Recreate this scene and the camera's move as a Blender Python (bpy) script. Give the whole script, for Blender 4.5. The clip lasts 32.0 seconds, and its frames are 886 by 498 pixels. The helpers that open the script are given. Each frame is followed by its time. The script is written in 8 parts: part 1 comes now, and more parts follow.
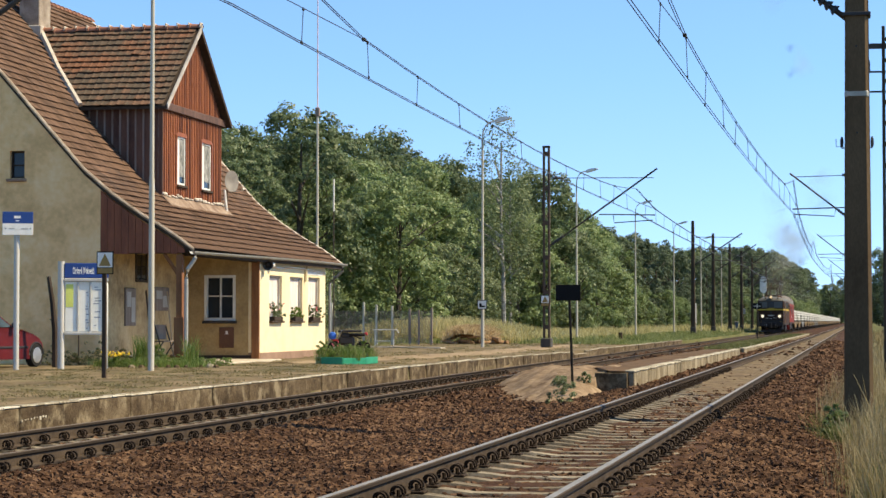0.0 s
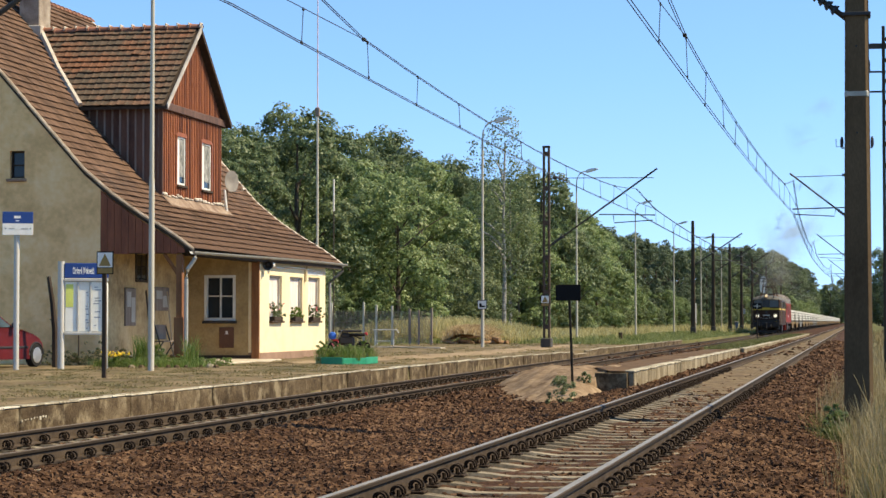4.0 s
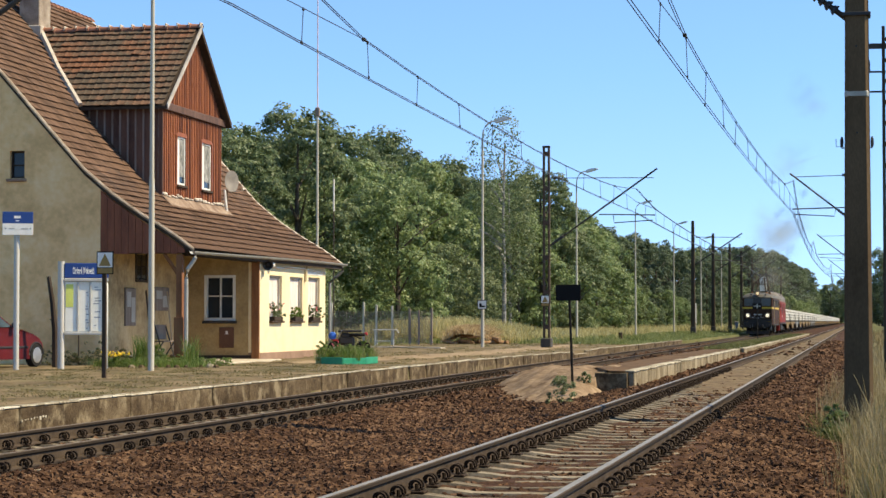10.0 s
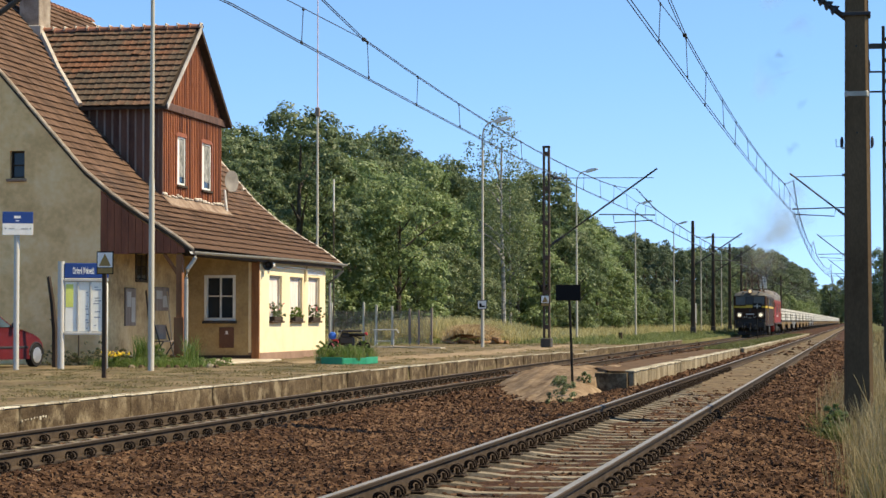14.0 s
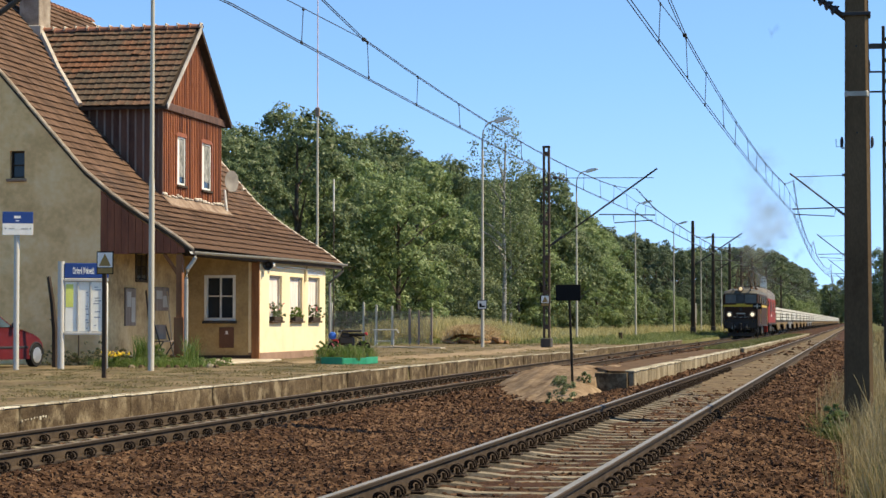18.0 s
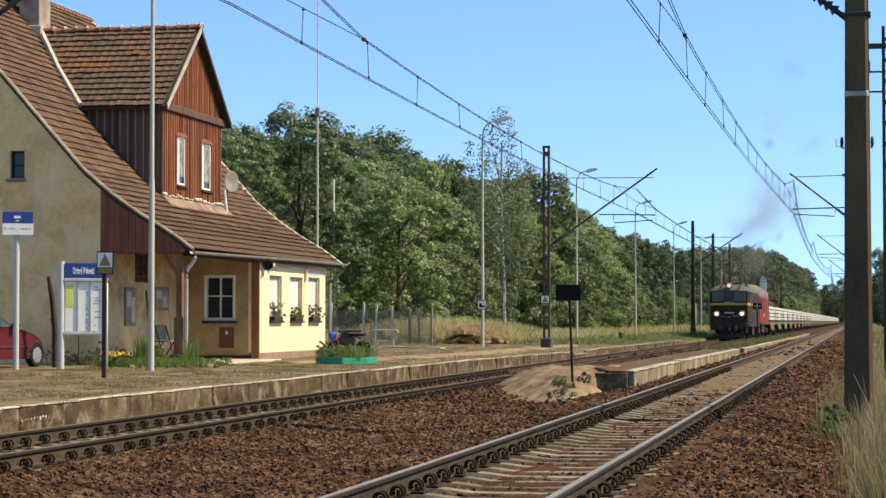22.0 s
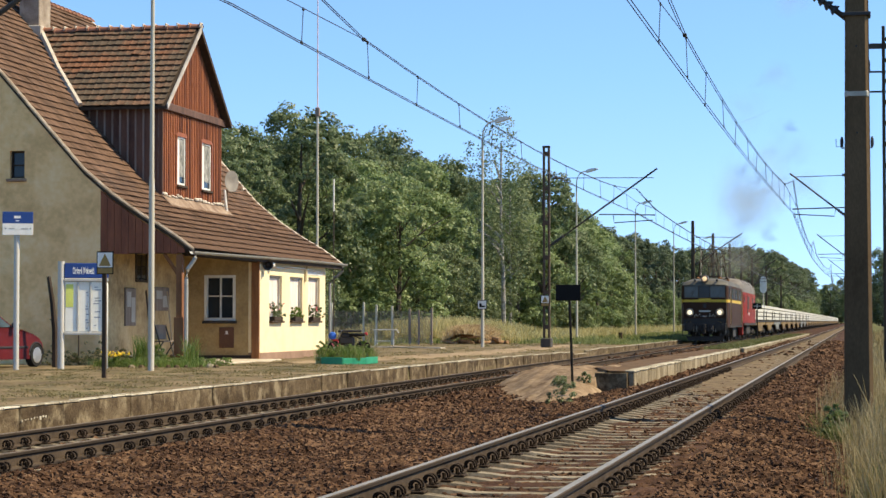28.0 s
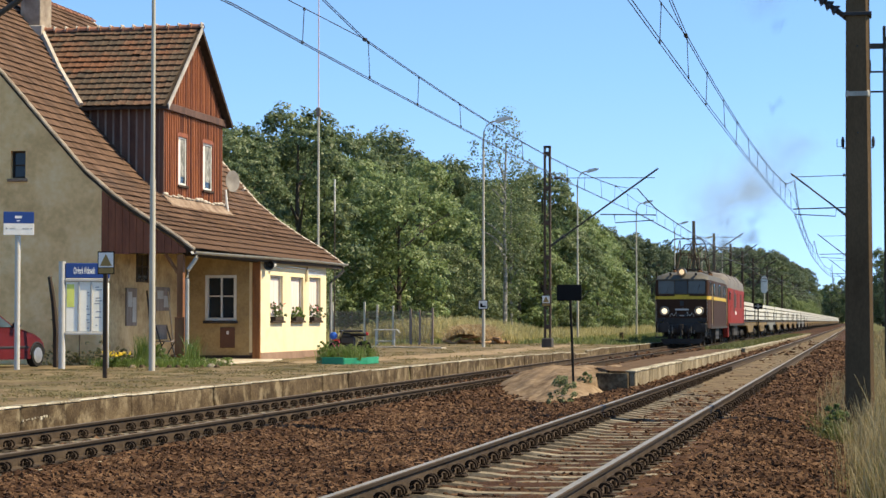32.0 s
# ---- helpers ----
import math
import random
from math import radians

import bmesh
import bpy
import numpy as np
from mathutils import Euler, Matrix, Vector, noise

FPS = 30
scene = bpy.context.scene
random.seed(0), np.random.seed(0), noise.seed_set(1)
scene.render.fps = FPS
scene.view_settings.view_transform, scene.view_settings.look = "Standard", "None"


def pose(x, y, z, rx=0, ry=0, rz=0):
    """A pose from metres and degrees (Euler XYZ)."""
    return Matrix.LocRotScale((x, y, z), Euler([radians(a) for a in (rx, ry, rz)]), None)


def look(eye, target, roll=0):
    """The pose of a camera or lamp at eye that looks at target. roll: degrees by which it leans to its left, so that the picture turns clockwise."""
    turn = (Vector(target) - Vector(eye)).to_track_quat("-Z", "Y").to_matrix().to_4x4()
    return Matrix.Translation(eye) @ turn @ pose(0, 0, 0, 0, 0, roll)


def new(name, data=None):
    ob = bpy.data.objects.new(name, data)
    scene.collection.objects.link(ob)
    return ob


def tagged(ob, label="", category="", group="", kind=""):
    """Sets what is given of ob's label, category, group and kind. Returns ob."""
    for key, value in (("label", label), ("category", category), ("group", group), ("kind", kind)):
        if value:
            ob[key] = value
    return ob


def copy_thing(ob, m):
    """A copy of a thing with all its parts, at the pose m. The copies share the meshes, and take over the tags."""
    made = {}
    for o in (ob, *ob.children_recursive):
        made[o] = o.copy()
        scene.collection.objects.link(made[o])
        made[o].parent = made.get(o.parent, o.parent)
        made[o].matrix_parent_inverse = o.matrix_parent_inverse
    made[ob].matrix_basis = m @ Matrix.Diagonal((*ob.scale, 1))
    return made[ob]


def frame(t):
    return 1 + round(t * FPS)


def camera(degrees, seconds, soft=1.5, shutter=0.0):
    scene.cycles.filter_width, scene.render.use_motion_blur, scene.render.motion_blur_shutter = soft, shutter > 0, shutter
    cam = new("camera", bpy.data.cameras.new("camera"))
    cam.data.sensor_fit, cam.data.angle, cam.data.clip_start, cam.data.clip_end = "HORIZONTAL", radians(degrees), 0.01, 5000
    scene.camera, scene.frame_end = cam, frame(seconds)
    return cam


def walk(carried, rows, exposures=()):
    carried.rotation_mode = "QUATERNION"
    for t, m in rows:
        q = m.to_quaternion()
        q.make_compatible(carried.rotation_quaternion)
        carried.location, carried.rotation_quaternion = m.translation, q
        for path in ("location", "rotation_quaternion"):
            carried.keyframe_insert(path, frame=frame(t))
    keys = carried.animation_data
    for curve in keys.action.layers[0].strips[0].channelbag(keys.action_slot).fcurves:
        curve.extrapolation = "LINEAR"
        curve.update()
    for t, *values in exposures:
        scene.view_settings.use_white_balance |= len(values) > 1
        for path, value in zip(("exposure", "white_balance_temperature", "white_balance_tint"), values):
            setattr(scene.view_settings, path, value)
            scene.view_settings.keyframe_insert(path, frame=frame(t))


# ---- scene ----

# camera: on a tripod beside the line, held still
EYE = Vector((0.0, 0.0, 1.191))


def aim(yaw, pitch):
    a, b = radians(yaw), radians(pitch)
    d = Vector((math.sin(a) * math.cos(b), math.cos(a) * math.cos(b), math.sin(b)))
    return look(EYE, EYE + d * 100)


cam = camera(24.213, 32.0, soft=1.5)
walk(cam, [(0, aim(-11.324, 2.0)), (16, aim(-11.324, 2.0)), (31.8, aim(-11.324, 2.0)), (32, aim(-11.35, 2.0))],
     exposures=[(0, 1.17, 6900, 8), (8, 1.15, 6900, 8), (13, 1.10, 6900, 8), (17, 1.06, 6900, 8), (20, 1.08, 6900, 8), (24, 1.13, 6900, 8), (28, 1.17, 6900, 8), (32, 1.15, 6900, 8)])

# daylight: clear summer sky, sun from beyond the right of the line
SUN_AZ, SUN_EL = 8.0, 49.0
sun_dir = Vector((math.cos(radians(SUN_AZ)) * math.cos(radians(SUN_EL)),
                  math.sin(radians(SUN_AZ)) * math.cos(radians(SUN_EL)), math.sin(radians(SUN_EL))))
sun_data = bpy.data.lights.new("sun", "SUN")
sun_data.energy, sun_data.angle, sun_data.color = 3.6, radians(0.53), (1.0, 0.86, 0.63)
sun = new("sun", sun_data)
sun.matrix_world = look(sun_dir * 200, (0, 0, 0))

world = bpy.data.worlds.new("world")
scene.world = world
world.use_nodes = True
wn = world.node_tree
sky = wn.nodes.new("ShaderNodeTexSky")
sky.sky_type = "NISHITA"
sky.sun_disc = False
sky.sun_elevation = radians(SUN_EL)
sky.sun_rotation = radians(90 - SUN_AZ)
sky.altitude = 3000
sky.air_density, sky.dust_density, sky.ozone_density = 0.8, 0.0, 0.0
wn.nodes["Background"].inputs["Strength"].default_value = 0.15
# a clear dry day: the deeper blue comes down close to the horizon
sky_co, sky_up = wn.nodes.new("ShaderNodeTexCoord"), wn.nodes.new("ShaderNodeVectorMath")
sky_up.operation = "ADD"
sky_up.inputs[1].default_value = (0, 0, 0.12)
wn.links.new(sky_co.outputs["Generated"], sky_up.inputs[0])
wn.links.new(sky_up.outputs[0], sky.inputs["Vector"])
sky_tone = wn.nodes.new("ShaderNodeMixRGB")
sky_tone.blend_type = "MULTIPLY"
sky_tone.inputs["Fac"].default_value = 1.0
# paler in the haze over the far woods
sky_split, sky_haze = wn.nodes.new("ShaderNodeSeparateXYZ"), wn.nodes.new("ShaderNodeValToRGB")
sky_haze.color_ramp.elements[0].position, sky_haze.color_ramp.elements[0].color = 0.015, (0.855, 0.935, 0.965, 1)
sky_haze.color_ramp.elements[1].position, sky_haze.color_ramp.elements[1].color = 0.12, (0.745, 0.945, 1.03, 1)
wn.links.new(sky_co.outputs["Generated"], sky_split.inputs[0])
wn.links.new(sky_split.outputs["Z"], sky_haze.inputs["Fac"])
wn.links.new(sky_haze.outputs["Color"], sky_tone.inputs["Color2"])
wn.links.new(sky.outputs[0], sky_tone.inputs["Color1"])
wn.links.new(sky_tone.outputs[0], wn.nodes["Background"].inputs["Color"])


# ---- materials ----
def material(name, colours, scale=4.0, rough=0.8, metal=0.0, bump=0.3, fine=40.0, pick="", spread=0.25, spec=0.5, stretch=(1, 1, 1), stain=None, detail=5.0):
    """Two or three base colours mixed by a coarse and a fine noise; pick: 'object' or 'island' shifts the value piece by piece; stain: (colour, scale, amount)."""
    m = bpy.data.materials.new(name)
    m.use_nodes = True
    nt = m.node_tree
    N, L = nt.nodes, nt.links
    b = N["Principled BSDF"]
    b.inputs["Roughness"].default_value = rough
    b.inputs["Metallic"].default_value = metal
    b.inputs["Specular IOR Level"].default_value = min(spec, 0.12) if rough >= 0.85 else spec
    tc = N.new("ShaderNodeTexCoord")
    mp = N.new("ShaderNodeMapping")
    mp.inputs["Scale"].default_value = stretch
    L.new(tc.outputs["Object"], mp.inputs["Vector"])
    co = mp.outputs["Vector"]
    oi = None
    if pick == "object":
        oi = N.new("ShaderNodeObjectInfo")
        rnd = oi.outputs["Random"]
        add = N.new("ShaderNodeVectorMath")
        add.operation = "MULTIPLY_ADD"
        L.new(rnd, add.inputs[0])
        add.inputs[1].default_value = (37, 23, 51)
        L.new(co, add.inputs[2])
        co = add.outputs[0]
    elif pick == "island":
        oi = N.new("ShaderNodeNewGeometry")
        rnd = oi.outputs["Random Per Island"]
    n1 = N.new("ShaderNodeTexNoise")
    n1.inputs["Scale"].default_value = scale
    n1.inputs["Detail"].default_value = detail
    n1.inputs["Roughness"].default_value = 0.6
    L.new(co, n1.inputs["Vector"])
    n2 = N.new("ShaderNodeTexNoise")
    n2.inputs["Scale"].default_value = fine
    n2.inputs["Detail"].default_value = 3
    L.new(co, n2.inputs["Vector"])
    mixn = N.new("ShaderNodeMath")
    mixn.operation = "MULTIPLY_ADD"
    L.new(n2.outputs["Fac"], mixn.inputs[0])
    mixn.inputs[1].default_value = 0.45
    L.new(n1.outputs["Fac"], mixn.inputs[2])
    ramp = N.new("ShaderNodeValToRGB")
    el = ramp.color_ramp.elements
    lo, hi = 0.5, 0.95
    el[0].position, el[1].position = lo, hi
    el[0].color, el[1].color = (*colours[0], 1), (*colours[-1], 1)
    for i, c in enumerate(colours[1:-1]):
        e = el.new(lo + (hi - lo) * (i + 1) / (len(colours) - 1))
        e.color = (*c, 1)
    src = mixn.outputs[0]
    if oi:
        sh = N.new("ShaderNodeMath")
        sh.operation = "MULTIPLY_ADD"
        L.new(rnd, sh.inputs[0])
        sh.inputs[1].default_value = spread
        L.new(src, sh.inputs[2])
        off = N.new("ShaderNodeMath")
        off.operation = "SUBTRACT"
        L.new(sh.outputs[0], off.inputs[0])
        off.inputs[1].default_value = spread / 2
        src = off.outputs[0]
    L.new(src, ramp.inputs["Fac"])
    col = ramp.outputs["Color"]
    if stain:
        n3 = N.new("ShaderNodeTexNoise")
        n3.inputs["Scale"].default_value = stain[1]
        n3.inputs["Detail"].default_value = 6
        n3.inputs["Roughness"].default_value = 0.65
        if pick == "object":
            spot = N.new("ShaderNodeVectorMath")
            L.new(oi.outputs["Location"], spot.inputs[0])
            L.new(tc.outputs["Object"], spot.inputs[1])
            L.new(spot.outputs[0], n3.inputs["Vector"])
        else:
            L.new(tc.outputs["Object"], n3.inputs["Vector"])
        r3 = N.new("ShaderNodeValToRGB")
        r3.color_ramp.elements[0].position, r3.color_ramp.elements[1].position = 0.52, 0.66
        r3.color_ramp.elements[1].color = (stain[2],) * 3 + (1,)
        L.new(n3.outputs["Fac"], r3.inputs["Fac"])
        mx = N.new("ShaderNodeMixRGB")
        L.new(r3.outputs["Color"], mx.inputs["Fac"])
        L.new(col, mx.inputs["Color1"])
        mx.inputs["Color2"].default_value = (*stain[0], 1)
        col = mx.outputs["Color"]
    L.new(col, b.inputs["Base Color"])
    if bump:
        bp = N.new("ShaderNodeBump")
        bp.inputs["Strength"].default_value = bump
        bp.inputs["Distance"].default_value = 0.02
        L.new(n2.outputs["Fac"], bp.inputs["Height"])
        L.new(bp.outputs["Normal"], b.inputs["Normal"])
    return m


def plain(name, colour, rough=0.5, metal=0.0, spec=0.5):
    k = [tuple(c * s for c in colour) for s in (0.85, 1.0, 1.12)]
    return material(name, k, scale=3, rough=rough, metal=metal, bump=0.05, fine=30, spec=spec)


def glow(name, colour, strength):
    m = bpy.data.materials.new(name)
    m.use_nodes = True
    b = m.node_tree.nodes["Principled BSDF"]
    b.inputs["Base Color"].default_value = (*colour, 1)
    b.inputs["Emission Color"].default_value = (*colour, 1)
    b.inputs["Emission Strength"].default_value = strength
    return m


def glass(name, colour=(0.02, 0.025, 0.03), rough=0.04):
    m = plain(name, colour, rough, 0.0, 0.35)
    return m


def leafy(name, colours, scale=0.5, thin=0.45):
    m = material(name, colours, scale=scale, rough=0.45, bump=0.0, fine=6.0, pick="island", spread=0.35, spec=0.25)
    nt = m.node_tree
    b = nt.nodes["Principled BSDF"]
    tr = nt.nodes.new("ShaderNodeBsdfTranslucent")
    mix = nt.nodes.new("ShaderNodeMixShader")
    mix.inputs[0].default_value = thin
    src = b.inputs["Base Color"].links[0].from_socket
    nt.links.new(src, tr.inputs["Color"])
    nt.links.new(b.outputs[0], mix.inputs[1])
    nt.links.new(tr.outputs[0], mix.inputs[2])
    nt.links.new(mix.outputs[0], nt.nodes["Material Output"].inputs["Surface"])
    return m


# ---- mesh kit ----
class Shape:
    """Gathers verts and faces of one mesh."""

    def __init__(self):
        self.v, self.f, self.m = [], [], []

    def add(self, verts, faces, mi=0):
        k = len(self.v)
        self.v.extend([tuple(p) for p in verts])
        self.f.extend([tuple(i + k for i in f) for f in faces])
        self.m.extend([mi] * len(faces))
        return self

    def box(self, x0, x1, y0, y1, z0, z1, mi=0, c=0.0, rot=None, at=None):
        """A box with chamfered edges of width c; rot, at: a Matrix 3x3 turn and a shift."""
        X, Y, Z = (x0, x1), (y0, y1), (z0, z1)
        if c <= 0:
            vs = [(X[i], Y[j], Z[k]) for i in (0, 1) for j in (0, 1) for k in (0, 1)]
            fs = [(0, 1, 3, 2), (4, 6, 7, 5), (0, 4, 5, 1), (2, 3, 7, 6), (0, 2, 6, 4), (1, 5, 7, 3)]
        else:
            c = min(c, (x1 - x0) * 0.45, (y1 - y0) * 0.45, (z1 - z0) * 0.45)
            s = (1, -1)
            vs, idx = [], {}
            for i in (0, 1):
                for j in (0, 1):
                    for k in (0, 1):
                        for a in range(3):
                            p = [X[i] + s[i] * c, Y[j] + s[j] * c, Z[k] + s[k] * c]
                            p[a] = (X[i], Y[j], Z[k])[a]
                            idx[i, j, k, a] = len(vs)
                            vs.append(tuple(p))
            fs = []
            for i in (0, 1):
                q = [(i, 0, 0, 0), (i, 1, 0, 0), (i, 1, 1, 0), (i, 0, 1, 0)]
                fs.append([idx[t] for t in (q if i else q[::-1])])
                q = [(0, i, 0, 1), (0, i, 1, 1), (1, i, 1, 1), (1, i, 0, 1)]
                fs.append([idx[t] for t in (q if i else q[::-1])])
                q = [(0, 0, i, 2), (1, 0, i, 2), (1, 1, i, 2), (0, 1, i, 2)]
                fs.append([idx[t] for t in (q if i else q[::-1])])
            for i in (0, 1):
                for j in (0, 1):
                    fs.append([idx[i, j, 0, 0], idx[i, j, 1, 0], idx[i, j, 1, 1], idx[i, j, 0, 1]])
                    fs.append([idx[i, 0, j, 0], idx[i, 1, j, 0], idx[i, 1, j, 2], idx[i, 0, j, 2]])
                    fs.append([idx[0, i, j, 1], idx[1, i, j, 1], idx[1, i, j, 2], idx[0, i, j, 2]])
                    for k in (0, 1):
                        fs.append([idx[i, j, k, 0], idx[i, j, k, 1], idx[i, j, k, 2]])
        if rot is not None:
            vs = [rot @ Vector(p) for p in vs]
        if at is not None:
            vs = [Vector(p) + Vector(at) for p in vs]
        return self.add(vs, fs, mi)

    def tube(self, p0, p1, r0, r1=None, seg=8, mi=0, caps=True):
        r1 = r0 if r1 is None else r1
        p0, p1 = Vector(p0), Vector(p1)
        d = (p1 - p0).normalized()
        a = d.cross(Vector((0, 0, 1)) if abs(d.z) < 0.9 else Vector((1, 0, 0))).normalized()
        b = d.cross(a)
        vs = []
        for p, r in ((p0, r0), (p1, r1)):
            for i in range(seg):
                t = 2 * math.pi * i / seg
                vs.append(p + a * (math.cos(t) * r) + b * (math.sin(t) * r))
        fs = [(i, (i + 1) % seg, seg + (i + 1) % seg, seg + i) for i in range(seg)]
        if caps:
            fs += [tuple(range(seg))[::-1], tuple(range(seg, 2 * seg))]
        return self.add(vs, fs, mi)

    def path(self, pts, r, seg=6, mi=0):
        """A bent tube through pts; r: a radius, or one for each point."""
        pts = [Vector(p) for p in pts]
        n = len(pts)
        rs = r if isinstance(r, (list, tuple)) else [r] * n
        vs = []
        for i, p in enumerate(pts):
            d = (pts[min(i + 1, n - 1)] - pts[max(i - 1, 0)]).normalized()
            a = d.cross(Vector((0, 0, 1)) if abs(d.z) < 0.95 else Vector((1, 0, 0))).normalized()
            b = d.cross(a)
            for k in range(seg):
                t = 2 * math.pi * k / seg
                vs.append(p + a * (math.cos(t) * rs[i]) + b * (math.sin(t) * rs[i]))
        fs = []
        for i in range(n - 1):
            for k in range(seg):
                fs.append((i * seg + k, i * seg + (k + 1) % seg, (i + 1) * seg + (k + 1) % seg, (i + 1) * seg + k))
        fs += [tuple(range(seg))[::-1], tuple(range((n - 1) * seg, n * seg))]
        return self.add(vs, fs, mi)

    def prism(self, poly, axis, a0, a1, mi=0):
        """A polygon of (u, v) pairs drawn out along an axis: x: (y, z); y: (x, z); z: (x, y)."""
        n = len(poly)

        def put(u, v, a):
            return {"x": (a, u, v), "y": (u, a, v), "z": (u, v, a)}[axis]
        vs = [put(u, v, a0) for u, v in poly] + [put(u, v, a1) for u, v in poly]
        fs = [tuple(range(n))[::-1], tuple(range(n, 2 * n))]
        fs += [(i, (i + 1) % n, n + (i + 1) % n, n + i) for i in range(n)]
        return self.add(vs, fs, mi)

    def lathe(self, prof, at=(0, 0, 0), axis="z", seg=16, mi=0):
        """Rings of (radius, height) pairs round an axis."""
        vs, n = [], len(prof)
        for r, h in prof:
            for i in range(seg):
                t = 2 * math.pi * i / seg
                c, s = r * math.cos(t), r * math.sin(t)
                p = {"z": (c, s, h), "y": (c, h, s), "x": (h, c, s)}[axis]
                vs.append((p[0] + at[0], p[1] + at[1], p[2] + at[2]))
        fs = [(j * seg + i, j * seg + (i + 1) % seg, (j + 1) * seg + (i + 1) % seg, (j + 1) * seg + i) for j in range(n - 1) for i in range(seg)]
        fs += [tuple(range(seg))[::-1], tuple(range((n - 1) * seg, n * seg))]
        return self.add(vs, fs, mi)

    def mesh(self, name, mats, smooth=False):
        me = bpy.data.meshes.new(name)
        me.from_pydata(self.v, [], self.f)
        for m in (mats if isinstance(mats, (list, tuple)) else [mats]):
            me.materials.append(m)
        if any(self.m):
            me.polygons.foreach_set("material_index", self.m)
        bm = bmesh.new()
        bm.from_mesh(me)
        bmesh.ops.recalc_face_normals(bm, faces=bm.faces)
        bm.to_mesh(me)
        bm.free()
        if smooth:
            me.polygons.foreach_set("use_smooth", [True] * len(me.polygons))
            me.set_sharp_from_angle(angle=radians(40))
        return me


def part(name, shape, mats, parent=None, label="", smooth=False, at=None):
    """One mesh object from a Shape (or a ready mesh) under a thing or a part."""
    me = shape.mesh(name, mats, smooth) if isinstance(shape, Shape) else shape
    ob = new(name, me)
    if parent is not None:
        ob.parent = parent
    if at is not None:
        ob.matrix_basis = at
    return tagged(ob, label) if label else ob


def thing(name, label, category, group="", kind="", at=None):
    ob = new(name)
    ob.empty_display_size = 0.2
    if at is not None:
        ob.matrix_basis = at
    return tagged(ob, label, category, group, kind)


def solid(name, shape, mats, label, category="", group="", kind="", smooth=False, at=None):
    """A thing of one mesh."""
    ob = part(name, shape, mats, None, "", smooth, at)
    return tagged(ob, label, category, group, kind)


def raw_mesh(name, verts, faces, mats):
    """A large mesh from numpy arrays, all faces with the same number of corners."""
    me = bpy.data.meshes.new(name)
    nv, (nf, k) = len(verts), faces.shape
    me.vertices.add(nv)
    me.vertices.foreach_set("co", np.ascontiguousarray(verts, dtype=np.float32).ravel())
    me.loops.add(nf * k)
    me.loops.foreach_set("vertex_index", np.ascontiguousarray(faces, dtype=np.int32).ravel())
    me.polygons.add(nf)
    me.polygons.foreach_set("loop_start", np.arange(0, nf * k, k, dtype=np.int32))
    me.update(calc_edges=True)
    me.attributes.new("sharp_face", "BOOLEAN", "FACE").data.foreach_set("value", np.ones(nf, dtype=bool))
    for m in (mats if isinstance(mats, (list, tuple)) else [mats]):
        me.materials.append(m)
    return me


def text_mesh(body, size, name="lettering"):
    """Lettering laid flat in x and y, as a mesh centred on its origin."""
    cu = bpy.data.curves.new(name, "FONT")
    cu.offset = 0.006 * size / 0.2
    cu.body, cu.size, cu.align_x, cu.align_y = body, size, "CENTER", "CENTER"
    tmp = bpy.data.objects.new(name, cu)
    scene.collection.objects.link(tmp)
    bpy.context.view_layer.update()
    me = bpy.data.meshes.new_from_object(tmp.evaluated_get(bpy.context.evaluated_depsgraph_get()))
    bpy.data.objects.remove(tmp)
    me.name = name
    return me


rng = np.random.default_rng(7)

# ---- the materials of the place ----
M_DIRT = material("trodden_earth", [(0.070, 0.052, 0.028), (0.142, 0.106, 0.058), (0.26, 0.195, 0.115)], scale=0.7, rough=0.95, bump=0.8, fine=5, stretch=(1.2, 0.5, 1), stain=((0.088, 0.084, 0.034), 0.55, 0.8))
M_FIELD = material("meadow_soil", [(0.07, 0.08, 0.025), (0.115, 0.115, 0.042), (0.18, 0.155, 0.07)], scale=0.12, rough=0.95, bump=0.4, fine=3)
M_BALLAST = material("ballast_bed", [(0.021, 0.011, 0.0056), (0.054, 0.027, 0.0145), (0.10, 0.052, 0.028)], scale=0.8, rough=0.95, bump=1.0, fine=26)
M_STONE = material("ballast_stone", [(0.036, 0.0182, 0.0098), (0.075, 0.0385, 0.0202), (0.138, 0.079, 0.0435)], scale=0.9, rough=0.9, bump=0.3, fine=30, pick="island", spread=0.5)
M_RUST = material("rusty_steel", [(0.032, 0.023, 0.016), (0.056, 0.040, 0.027), (0.085, 0.062, 0.042)], scale=2.5, rough=0.85, bump=0.2, fine=25, spec=0.15)
M_RAILTOP = material("polished_rail", [(0.19, 0.170, 0.135), (0.29, 0.265, 0.215)], scale=3, rough=0.5, metal=0.25, bump=0.02, spec=0.3)
M_DULLTOP = material("dull_rail", [(0.10, 0.078, 0.056), (0.16, 0.13, 0.098)], scale=3, rough=0.75, bump=0.05, spec=0.2)
M_SLEEPER = material("concrete_sleeper", [(0.095, 0.076, 0.05), (0.19, 0.157, 0.108), (0.30, 0.255, 0.18)], scale=2.5, rough=0.9, bump=0.3, fine=30, pick="object", spread=0.2)
M_CLIP = material("clip_steel", [(0.016, 0.011, 0.007), (0.045, 0.030, 0.019)], scale=8, rough=0.85, bump=0.1)
M_CONC = material("weathered_concrete", [(0.036, 0.024, 0.013), (0.078, 0.054, 0.030), (0.15, 0.112, 0.066)], scale=2.6, rough=0.92, bump=0.5, fine=22, pick="object", spread=0.16, stretch=(1, 0.8, 1.2), stain=((0.25, 0.20, 0.125), 2.6, 0.9))
